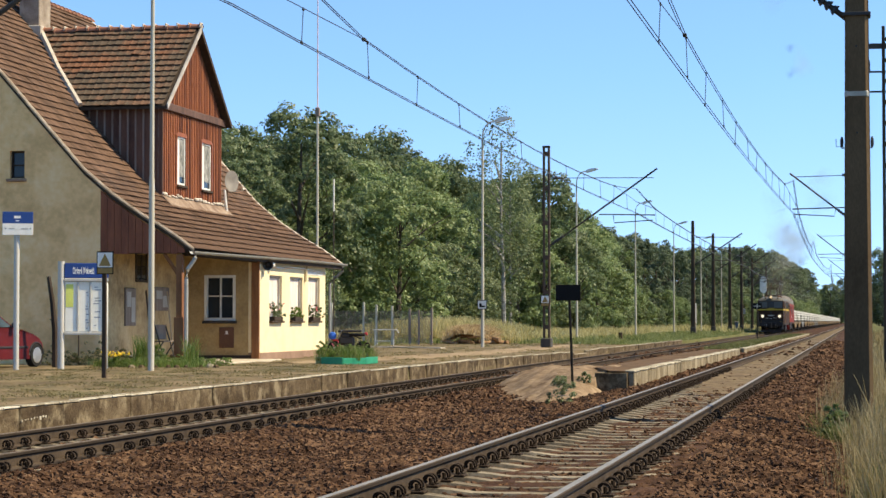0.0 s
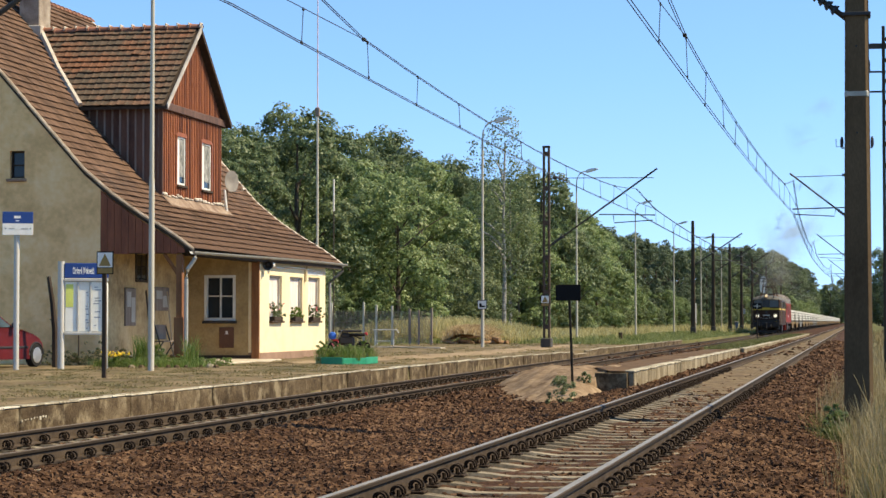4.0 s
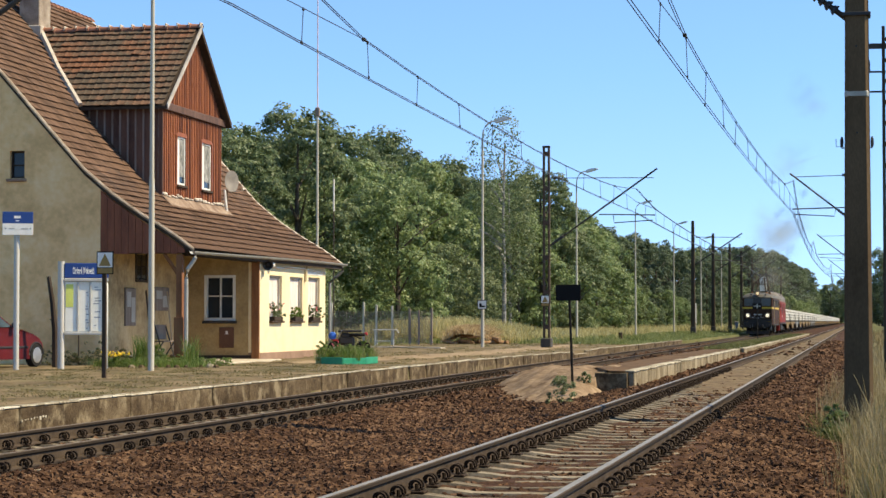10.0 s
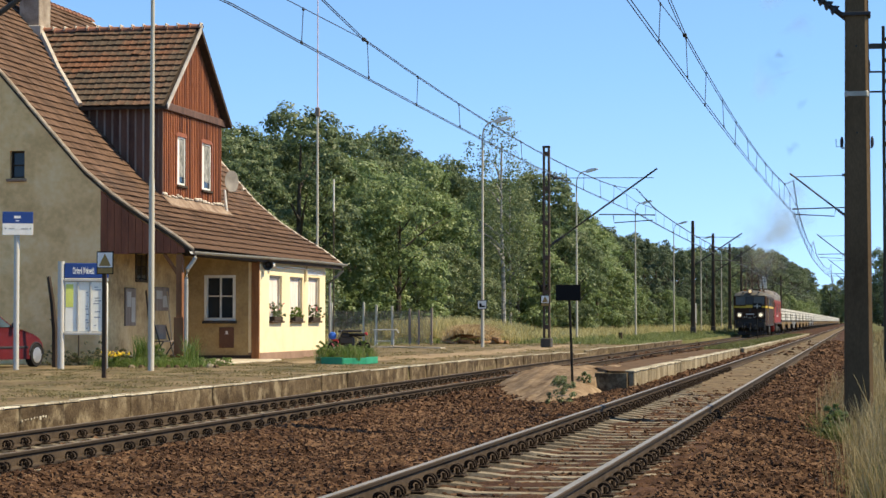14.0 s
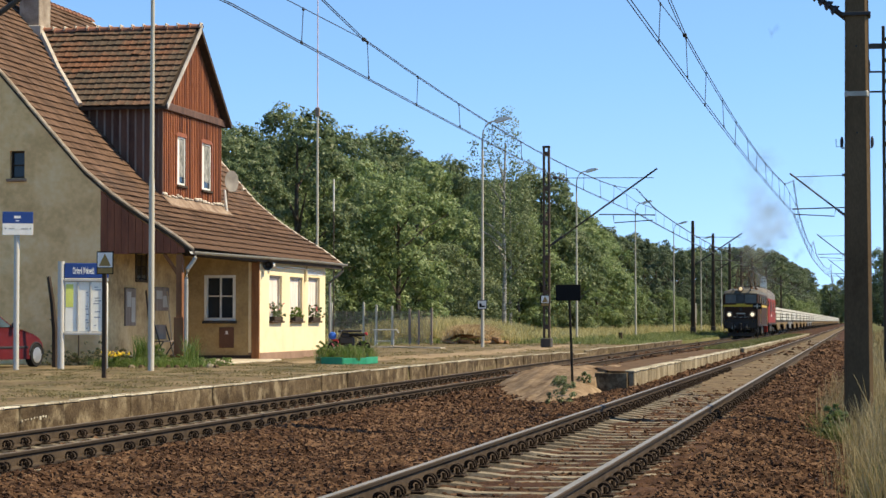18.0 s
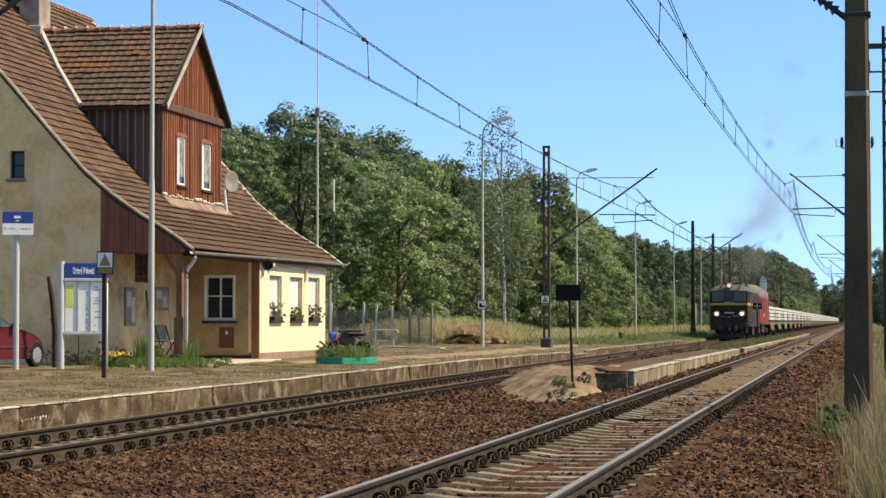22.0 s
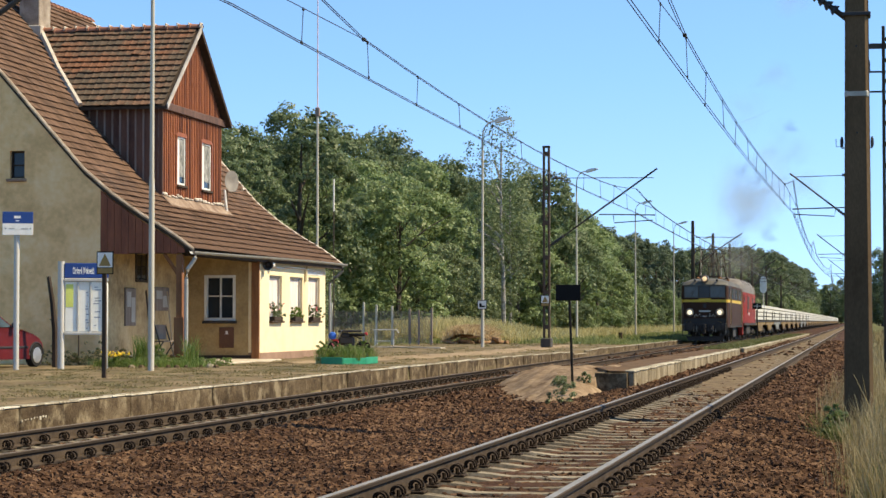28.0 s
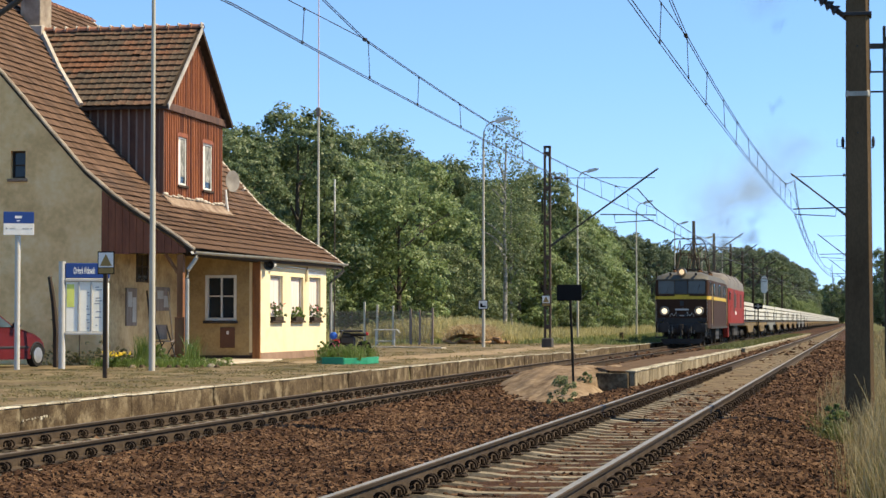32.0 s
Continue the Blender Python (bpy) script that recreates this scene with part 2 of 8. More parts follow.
M_EDGE = material("worn_white_edge", [(0.16, 0.13, 0.085), (0.36, 0.32, 0.235), (0.52, 0.47, 0.37)], scale=3.5, rough=0.85, bump=0.3, fine=20, pick="object", spread=0.2)
M_SAND = material("sand", [(0.11, 0.072, 0.042), (0.20, 0.138, 0.083), (0.30, 0.222, 0.142)], scale=2.6, rough=0.95, bump=1.0, fine=9)
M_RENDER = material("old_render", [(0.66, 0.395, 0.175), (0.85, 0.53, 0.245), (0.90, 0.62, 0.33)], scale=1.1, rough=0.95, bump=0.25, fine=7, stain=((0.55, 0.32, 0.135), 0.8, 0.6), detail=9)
# dirty plaster, its base colours also darkened for shade under the porch roof
M_PORCHSHADE = material("shaded_porch_plaster", [(0.35, 0.235, 0.115), (0.52, 0.37, 0.19), (0.62, 0.47, 0.265)], scale=1.4, rough=0.95, bump=0.3, fine=9, stain=((0.24, 0.165, 0.09), 1.0, 0.8), detail=8)
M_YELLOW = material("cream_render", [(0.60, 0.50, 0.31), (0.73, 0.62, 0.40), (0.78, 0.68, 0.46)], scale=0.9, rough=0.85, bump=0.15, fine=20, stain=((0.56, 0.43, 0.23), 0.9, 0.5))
# annex wall under the porch: its shade is put into this darker colour
M_OCHRESHADE = material("shaded_ochre_render", [(0.26, 0.175, 0.08), (0.36, 0.25, 0.118), (0.44, 0.32, 0.16)], scale=1.3, rough=0.9, bump=0.3, fine=14, stain=((0.22, 0.15, 0.08), 0.9, 0.7))
M_PLINTH = material("plinth_render", [(0.20, 0.13, 0.09), (0.32, 0.21, 0.15)], scale=1.5, rough=0.9, bump=0.3)
M_TILE = material("clay_tile", [(0.076, 0.046, 0.030), (0.115, 0.069, 0.045), (0.165, 0.10, 0.067)], scale=1.3, rough=0.85, bump=0.25, fine=20, pick="island", spread=0.22, stain=((0.10, 0.07, 0.055), 0.7, 0.6))
M_TILE2 = material("dormer_tile", [(0.078, 0.062, 0.046), (0.108, 0.080, 0.056), (0.17, 0.095, 0.060)], scale=0.9, rough=0.88, bump=0.25, fine=20, pick="object", spread=0.22, stain=((0.25, 0.095, 0.045), 0.5, 0.65))
M_RIDGE = material("ridge_tile", [(0.17, 0.075, 0.045), (0.30, 0.13, 0.075)], scale=2, rough=0.8, bump=0.2, pick="object")
M_MORTAR = material("lime_mortar", [(0.36, 0.31, 0.25), (0.55, 0.50, 0.42)], scale=4, rough=0.9, bump=0.4)
M_REDWOOD = material("red_stained_boards", [(0.12, 0.032, 0.012), (0.20, 0.055, 0.020), (0.26, 0.078, 0.030)], scale=1.2, rough=0.7, bump=0.2, fine=16, stretch=(3, 3, 0.4), pick="island", spread=0.2)
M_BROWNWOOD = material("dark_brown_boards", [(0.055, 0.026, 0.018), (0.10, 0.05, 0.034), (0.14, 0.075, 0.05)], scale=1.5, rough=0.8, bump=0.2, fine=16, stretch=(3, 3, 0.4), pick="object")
M_BATTEN = material("grey_batten", [(0.17, 0.135, 0.11), (0.30, 0.245, 0.205)], scale=2, rough=0.85, bump=0.2, stretch=(3, 3, 0.4))
M_POSTWOOD = material("red_brown_timber", [(0.13, 0.046, 0.014), (0.23, 0.090, 0.029), (0.30, 0.13, 0.046)], scale=2, rough=0.75, bump=0.2, stretch=(3, 3, 0.4))
M_OLDWOOD = material("old_timber", [(0.035, 0.026, 0.02), (0.075, 0.055, 0.04)], scale=2, rough=0.85, bump=0.3, stretch=(3, 3, 0.4))
M_ZINC = material("zinc_gutter", [(0.26, 0.255, 0.23), (0.40, 0.395, 0.36)], scale=2, rough=0.6, metal=0.15, bump=0.05)
M_WHITE = material("white_paint", [(0.58, 0.56, 0.50), (0.76, 0.74, 0.68)], scale=2, rough=0.6, bump=0.05)
M_GREYPAINT = material("light_grey_metal", [(0.40, 0.385, 0.345), (0.53, 0.515, 0.465)], scale=2, rough=0.45, bump=0.03)
M_LAMPPOLE = material("grey_pole", [(0.36, 0.335, 0.27), (0.50, 0.47, 0.385)], scale=2, rough=0.7, bump=0.1, stretch=(2, 2, 0.4))
M_MAST = material("mast_steel", [(0.030, 0.027, 0.022), (0.055, 0.048, 0.040)], scale=1.5, rough=0.75, bump=0.15, stretch=(2, 2, 0.4))
M_MASTC = material("mast_concrete", [(0.074, 0.048, 0.026), (0.105, 0.070, 0.039), (0.145, 0.098, 0.056)], scale=1.0, rough=0.85, bump=0.05, fine=30, stretch=(1.5, 1.5, 0.6))
M_WIRE = plain("copper_wire", (0.035, 0.035, 0.038), 0.6, 0.3)
M_DARK = plain("dark_metal", (0.018, 0.018, 0.02), 0.6)
M_BLACK = plain("black_board", (0.014, 0.013, 0.012), 0.88)
M_GLASS = glass("window_glass")
M_BLUE = plain("sign_blue", (0.012, 0.05, 0.22), 0.4)
M_GREEN = material("green_paint", [(0.008, 0.17, 0.085), (0.016, 0.28, 0.14)], scale=3, rough=0.5, bump=0.1)
M_BARK = material("bark", [(0.05, 0.04, 0.03), (0.12, 0.10, 0.08)], scale=3, rough=0.95, bump=0.6, fine=20)
M_LEAF = leafy("leaf_deep", [(0.0743, 0.111, 0.0446), (0.129, 0.17, 0.0753), (0.198, 0.236, 0.12)], thin=0.4)
# pine greens lightened and bluer, standing in for haze over the far wood
M_HAZEPINE = leafy("hazed_pine_needles", [(0.0567, 0.0857, 0.0454), (0.0983, 0.132, 0.0731), (0.151, 0.189, 0.111)], thin=0.4)
M_LEAF2 = leafy("leaf_bright", [(0.109, 0.163, 0.0574), (0.187, 0.252, 0.0989), (0.297, 0.351, 0.172)], thin=0.42)
M_LEAF3 = leafy("leaf_grey", [(0.0841, 0.121, 0.0514), (0.148, 0.187, 0.0871), (0.243, 0.277, 0.146)], thin=0.42)
M_MEADOW = leafy("meadow_blades", [(0.24, 0.235, 0.095), (0.45, 0.40, 0.185), (0.66, 0.58, 0.32)], scale=0.35, thin=0.5)
M_TURF = leafy("yard_turf", [(0.125, 0.12, 0.046), (0.185, 0.158, 0.07), (0.25, 0.20, 0.10)], scale=0.6, thin=0.4)
M_DRYGRASS = leafy("dry_grass", [(0.17, 0.135, 0.065), (0.28, 0.225, 0.115), (0.42, 0.35, 0.20)], scale=1.5, thin=0.5)
M_GRASS = leafy("green_grass", [(0.07, 0.085, 0.026), (0.125, 0.135, 0.048), (0.20, 0.185, 0.08)], scale=1.5, thin=0.5)

# ---- setting out ----
RX, LX, LZ, PZ = -2.797, -9.174, -0.142, 0.05
EDGE_X = -10.82


def ground_z(x, y):
    """Height of the natural ground under everything."""
    if x < EDGE_X - 0.02:
        return PZ - 0.02 if y < 104 or x < -13 else PZ - 0.12
    if x < 12:
        return float(np.interp(x, [-0.4, 0.3, 1.0, 1.5, 12], [-0.55, -0.42, -0.37, -0.36, -0.15]))
    return -0.15


def build_ground():
    xs = [-2500, -900, -400, -200, -120, -80, -60, -50, -42, -36, -30, -26, -22, -20, -18, -16, -14.5, -13, -12, EDGE_X - 0.05, EDGE_X + 0.02, -8, -4, -0.9, -0.4, 0.3, 1, 2, 4, 8, 14, 30, 80, 300, 900, 2500]
    ys = [-300, -80, -20, 0, 8] + list(np.arange(14, 120, 2.0)) + list(np.arange(120, 260, 10)) + [280, 320, 400, 500, 700, 1000, 1600, 3500]
    s = Shape()
    vs = [(x, y, ground_z(x, y) + (0.03 * noise.noise((x * 0.5, y * 0.35, 0)) if -60 < x < 20 and abs(x - EDGE_X) > 0.1 else 0)) for y in ys for x in xs]
    n = len(xs)
    fs, mi = [], []
    for j in range(len(ys) - 1):
        for i in range(n - 1):
            fs.append((j * n + i, j * n + i + 1, (j + 1) * n + i + 1, (j + 1) * n + i))
            yard = xs[i] > -23 and xs[i + 1] <= -4 and ys[j] < 112
            mi.append(0 if yard else 1)
    s.v, s.f, s.m = vs, fs, mi
    return solid("ground", s, [M_DIRT, M_FIELD], "trodden sandy earth of the station yard turning to meadow", kind="structure", smooth=True)


build_ground()


def ballast_z(x):
    pts = [(-10.9, -0.42), (-10.5, -0.36), (-10.2, -0.33), (-9.98, -0.34), (-9.8, -0.37), (-8.55, -0.37), (-8.33, -0.335), (-7.8, -0.33), (-7.4, -0.38), (-6.6, -0.42), (-5.3, -0.33), (-4.5, -0.18), (-4.1, -0.168), (-3.72, -0.18), (-3.45, -0.22), (-2.15, -0.22), (-1.88, -0.182), (-1.5, -0.165), (-1.2, -0.20), (-0.45, -0.40), (0.25, -0.52)]
    return float(np.interp(x, [p[0] for p in pts], [p[1] for p in pts]))


def build_ballast():
    xs = np.arange(-10.9, 0.28, 0.18)
    ys = np.concatenate([np.arange(-20, 12, 4), np.arange(12, 60, 0.18), np.arange(60, 120, 1.0), np.arange(120, 260, 5), np.array([300, 400, 600, 1000, 1600, 2500])])
    xx, yy = np.meshgrid(xs, ys)
    base = np.array([ballast_z(x) for x in xs])
    zz = np.tile(base, (len(ys), 1)) + rng.normal(0, 0.012, xx.shape)
    v = np.stack([xx, yy, zz], -1).reshape(-1, 3)
    n = len(xs)
    j, i = np.meshgrid(np.arange(len(ys) - 1), np.arange(n - 1), indexing="ij")
    a = (j * n + i).ravel()
    f = np.stack([a, a + 1, a + n + 1, a + n], -1)
    ob = new("ballast_bed", raw_mesh("ballast_bed", v, f, M_BALLAST))
    tagged(ob, "brown crushed stone track bed under both lines", kind="structure")
    # loose stones on it: dense near the viewpoint
    oct_v = np.array([(x, y, z) for x in (-0.8, 0.8) for y in (-0.8, 0.8) for z in (-0.8, 0.8)], float)
    oct_f = np.array([(0, 1, 3, 2), (4, 6, 7, 5), (0, 4, 5, 1), (2, 3, 7, 6), (0, 2, 6, 4), (1, 5, 7, 3)])
    pos, rad = [], []
    for y0, y1, dens, r in ((14, 24, 400, 0.028), (24, 34, 300, 0.031), (34, 48, 140, 0.042), (48, 80, 36, 0.06), (80, 140, 10, 0.095)):
        k = int(10.2 * (y1 - y0) * dens)
        pos.append(np.stack([rng.uniform(-10.6, 0.0, k), rng.uniform(y0, y1, k)], -1))
        rad.append(np.full(k, r) * rng.uniform(0.5, 1.5, k))
    pos, rad = np.concatenate(pos), np.concatenate(rad)
    on_r = np.abs(pos[:, 0] - RX) < 0.70
    bay = np.abs((pos[:, 1] - 16.734 + 0.3) % 0.6 - 0.3) < 0.14
    wide_r = np.abs(pos[:, 0] - RX) < 1.2
    keep = ~(wide_r & bay & (rng.random(len(pos)) < np.interp(pos[:, 1], [14, 22, 30], [0.7, 0.4, 0.1]))) & ~(on_r & (rng.random(len(pos)) < np.interp(pos[:, 1], [14, 30, 48], [0.45, 0.6, 0.86]))) & ~(on_r & bay & (rng.random(len(pos)) < np.interp(pos[:, 1], [14, 28, 38, 46], [0.99, 0.97, 0.85, 0.3]))) & ~((np.abs(np.abs(pos[:, 0] - RX) - 0.75) < 0.17)) & ~((np.abs(np.abs(pos[:, 0] - LX) - 0.75) < 0.15))
    pos, rad = pos[keep], rad[keep]
    k = len(pos)
    z = np.interp(pos[:, 0], xs, base) + rad * 0.3 - np.where(np.abs(pos[:, 0] - RX) < 1.25, 0.022, 0.0)
    # lying on their broad sides, turned every way and tipped a little
    up = np.stack([rng.normal(0, 0.42, k), rng.normal(0, 0.42, k), np.ones(k)], -1)
    up /= np.linalg.norm(up, axis=1)[:, None]
    ang = rng.uniform(0, 2 * math.pi, k)
    side = np.stack([np.cos(ang), np.sin(ang), np.zeros(k)], -1)
    side -= up * np.sum(up * side, 1)[:, None]
    side /= np.linalg.norm(side, axis=1)[:, None]
    q = np.stack([side, np.cross(up, side), up], -1)
    sc = rad[:, None] * np.stack([rng.uniform(0.8, 1.6, k), rng.uniform(0.6, 1.1, k), rng.uniform(0.3, 0.75, k)], -1)
    loc = oct_v[None] * sc[:, None, :] * rng.uniform(0.55, 1.15, (k, 8, 3))
    v = np.einsum("nij,nkj->nki", q, loc) + np.stack([pos[:, 0], pos[:, 1], z], -1)[:, None]
    f = oct_f[None] + (np.arange(k) * 8)[:, None, None]
    ob = new("ballast_stones", raw_mesh("ballast_stones", v.reshape(-1, 3), f.reshape(-1, 4), M_STONE))
    tagged(ob, "loose rust-brown crushed ballast stones", "ballast", kind="stuff")


build_ballast()

M_HEADDARK = plain("dark_head_steel", (0.030, 0.022, 0.015), 0.88)
RAIL = [(-0.075, 0.0), (0.075, 0.0), (0.075, 0.012), (0.012, 0.032), (0.010, 0.125), (0.036, 0.14), (0.036, 0.165), (0.028, 0.172), (-0.028, 0.172), (-0.036, 0.165), (-0.036, 0.14), (-0.010, 0.125), (-0.012, 0.032), (-0.075, 0.012)]


def clip_mesh():
    """A sprung rail clip: a bent ring over the rail's foot on its ribbed plate."""
    s = Shape()
    s.box(0.02, 0.17, -0.08, 0.08, 0.0, 0.02, c=0.005)
    for yy in (-0.045, 0.045):
        s.path([(0.09 + 0.047 * math.cos(a), yy, 0.058 + 0.045 * math.sin(a)) for a in np.linspace(-1.1, math.pi + 0.6, 11)], 0.013, 5)
    s.tube((0.095, 0, 0.02), (0.095, 0, 0.075), 0.018, seg=6)
    return s.mesh("rail_clip", M_CLIP)


def build_track(name, cx, z, label, top_mat, sleeper_z):
    tr = thing(name, label, "railway track", kind="structure")
    for sx in (-1, 1):
        s = Shape()
        poly = [(cx + sx * 0.7535 + u, z - 0.172 + v) for u, v in RAIL]
        s.prism(poly, "y", -20, 2200)
        # the running face on the head is its own polished surface
        k = s.f.index(next(f for f in s.f if len(f) == 4 and set(f) == {7, 8, 21, 22}))
        s.m[k] = 1
        # darker sides and underside of the head
        for i, f in enumerate(s.f):
            if len(f) == 4 and {q % 14 for q in f} in ({4, 5}, {5, 6}, {9, 10}, {10, 11}):
                s.m[i] = 2
        part("rail", s, [M_RUST, top_mat, M_HEADDARK], tr)
    sl = Shape()
    prof = [(-1.25, 0.0), (-0.9, 0.0), (-0.55, -0.005), (-0.3, -0.035), (0.3, -0.035), (0.55, -0.005), (0.9, 0.0), (1.25, 0.0), (1.25, -0.2), (-1.25, -0.2)]
    n = len(prof)
    vs = []
    for y, tz in ((-0.135, -0.1), (-0.095, 0.0), (0.095, 0.0), (0.135, -0.1)):
        vs += [(u, y, v + (tz if v > -0.1 else 0)) for u, v in prof]
    fs = [(j * n + i, j * n + (i + 1) % n, (j + 1) * n + (i + 1) % n, (j + 1) * n + i) for j in range(3) for i in range(n)]
    fs += [tuple(range(n))[::-1], tuple(range(3 * n, 4 * n))]
    sl.add(vs, fs)
    sme, cme = sl.mesh("sleeper", M_SLEEPER), clip_mesh()
    y0 = 22.929 - 15 * 0.6 if cx == LX else 16.734 - 6 * 0.6
    for i in range(75):
        y = y0 + 0.6 * i
        so = part("sleeper", sme, None, tr, at=pose(cx + rng.normal(0, 0.01), y, z - 0.172 + sleeper_z))
        for sx in (-1, 1):
            if y > 60:
                continue
            part("rail_clip", cme, None, so, at=pose(sx * 0.7535 + 0.0, 0, 0.0))
            part("rail_clip", cme, None, so, at=pose(sx * 0.7535, 0, 0.0, 0, 0, 180))
    far = Shape()
    for i in range(75, 330):
        y = y0 + 0.6 * i
        far.box(cx - 1.25, cx + 1.25, y - 0.12, y + 0.12, z - 0.35, z - 0.175 + sleeper_z)
    tagged(part("far_sleepers", far, M_SLEEPER, tr), kind="stuff")
    return tr


build_track("track_1", RX, 0.0, "main line track with polished rails on concrete sleepers", M_RAILTOP, -0.005)
build_track("track_2", LX, LZ, "platform track with dull brown rails half buried in ballast", M_DULLTOP, -0.005)


def build_platform():
    pl = thing("platform_edge", "low platform edge of worn concrete slabs with a whitewashed rim", "platform", kind="structure")
    y, i = 23.45, 0
    while y < 129:
        ln = 1.06 * (1 if i in (3, 4) or (i > 6 and rng.random() < 0.3) else 2) * rng.uniform(0.985, 1.0)
        dz = float(np.interp(y, [20, 60, 70, 79.5, 80.5, 82, 84, 108, 129], [0.03, 0.03, 0.0, -0.06, -0.16, -0.12, -0.02, -0.035, -0.03])) + rng.normal(0, 0.006)
        s = Shape()
        top, dx = PZ + dz, rng.normal(0, 0.012)
        s.box(EDGE_X - 0.18 + dx, EDGE_X + dx, 0.011, ln - 0.011, -0.55, top - 0.022, 0, c=0.02)
        n = int(ln / 0.26)
        for q in range(n):
            a, b, e = ln * q / n, ln * (q + 1) / n, rng.normal(0, 0.004)
            s.box(EDGE_X - 0.15 + dx, EDGE_X + 0.012 + dx + e, a + 0.002, b - 0.001, top - 0.026, top + e, 1, c=0.01)
        part("edge_slab", s, [M_CONC, M_EDGE], pl, at=pose(0, y, 0, rng.normal(0, 0.25), 0, rng.normal(0, 0.3)))
        y += ln
        i += 1
    # flaked whitewash on one near slab
    fl = Shape()
    for k in range(9):
        fl.box(EDGE_X + 0.02, EDGE_X + 0.026, 25.65 + k * 0.1, 25.67 + k * 0.1 + rng.uniform(0, 0.05), -0.14 + 0.004 * k + rng.uniform(-0.02, 0.02), -0.115 + 0.004 * k + rng.uniform(0, 0.012))
    part("whitewash_flakes", fl, M_EDGE, pl)
    # island platform between the lines
    isl = thing("island_platform", "earth island platform held by concrete panels with a whitewashed rim", "platform", kind="structure")
    x1 = -4.45
    s = Shape()
    ys = [40.2, 42.3, 44, 47, 50, 54, 58, 62, 66, 70, 74, 78, 80.6, 82, 84, 90, 100, 115, 130, 150, 180, 220]
    xs = [-7.9, -7.4, -6.8, -6.2, -5.6, -5.0, x1 - 0.15]
    vs = []
    for yy in ys:
        h = float(np.interp(yy, [42, 60, 80.6, 82, 84, 90, 220], [0.18, 0.15, 0.11, -0.1, 0.06, 0.06, -0.1]))
        for xx in xs:
            w = float(np.interp(xx, [-7.9, -7.0, -5.6], [0.0, 0.6, 1.0]))
            yv = max(yy, 41.95) if xx > -5.3 else max(yy, 45.0 + 0.08 * (yy - 40))
            vs.append((xx, yv, -0.55 if yy < 41 and xx < -5.3 else (h + 0.4) * w - 0.4 + 0.025 * noise.noise((xx * 2, yy, 3))))
    n = len(xs)
    fs = [(j * n + i, j * n + i + 1, (j + 1) * n + i + 1, (j + 1) * n + i) for j in range(len(ys) - 1) for i in range(n - 1)]
    mi = [0 if ys[f[0] // n] < 82 else 1 for f in fs]
    s.v, s.f, s.m = vs, fs, mi
    part("earth_fill", s, [M_EARTH, M_FIELD], isl, smooth=True)
    y = 42.0
    while y < 200:
        ln = 0.95
        if 80.2 < y < 83:
            y += ln
            continue
        h = float(np.interp(y, [42, 60, 80, 84, 90, 220], [0.19, 0.165, 0.13, 0.09, 0.09, -0.05])) + rng.normal(0, 0.008)
        s = Shape()
        s.box(-0.12, 0.0, 0.008, ln - 0.008, -0.6, h - 0.045, 0, c=0.01)
        s.box(-0.20, 0.02, 0.004, ln - 0.004, h - 0.04, h, 1, c=0.012)
        part("edge_panel", s, [M_PANEL, M_EDGE], isl, at=pose(x1 + rng.normal(0, 0.008), y, 0))
        y += ln
    # the end face gets darker concrete than its neighbours: its shade as colour
    part("end_panel", Shape().box(0, 0.66, 0, 0.12, -0.6, 0.14, 0, c=0.01), [M_CONC], isl, at=pose(x1 - 0.79, 41.9, 0))
    part("end_panel", Shape().box(0, 0.12, 0, 2.6, -0.6, 0.13, 0, c=0.01), [M_PANEL], isl, at=pose(x1 - 0.79, 42.025, 0))


M_PANEL = material("limed_panel", [(0.10, 0.078, 0.046), (0.20, 0.16, 0.10), (0.33, 0.275, 0.185)], scale=2.2, rough=0.92, bump=0.3, fine=12, pick="object", spread=0.2, stretch=(2, 3, 0.35), stain=((0.40, 0.34, 0.24), 2.5, 0.5))
M_EARTH = material("island_earth", [(0.06, 0.036, 0.019), (0.10, 0.062, 0.033), (0.15, 0.098, 0.055)], scale=0.8, rough=0.95, bump=0.5, fine=10)
build_platform()


def build_sand():
    """Sand washed down over the island's open end, from its top to the ballast."""
    def step(a, b, v):
        t = min(1.0, max(0.0, (v - a) / (b - a)))
        return t * t * (3 - 2 * t)

    xs, ys = np.arange(-9.0, -4.3, 0.09), np.arange(34.2, 52.5, 0.16)
    s = Shape()
    for y in ys:
        left = -5.62 - max(0.0, y - 35.2) / 4.0 + 0.22 * noise.noise((y * 0.7, 3, 1))
        right = -4.62 + 0.12 * noise.noise((y * 0.9, 7, 1))
        for x in xs:
            up = step(-0.2, 1.9, x - left) * min(1.0, max(0.0, (y - 34.2) / 10.6)) ** 0.62
            if y < 41.85:
                up *= step(-0.1, 1.15, right - x)
            elif x > -5.2:
                up = 0.0
            z = -0.46 + 0.60 * up
            if y > 48:
                z -= 0.25 * step(48, 52, y)
            if up > 0.02:
                z += 0.05 * noise.noise((x * 1.6, y * 0.8, 2)) + 0.05 * noise.noise((x * 3.5, y * 1.8, 2)) + 0.035 * noise.noise((x * 8, y * 4.5, 4))
            s.v.append((x, y, z))
    n = len(xs)
    s.f = [(j * n + i, j * n + i + 1, (j + 1) * n + i + 1, (j + 1) * n + i) for j in range(len(ys) - 1) for i in range(n - 1)]
    s.m = [0] * len(s.f)
    solid("sand_ramp", s, M_SAND, "pale trodden sand sloping from the end of the island platform", "sand", smooth=True)


build_sand()


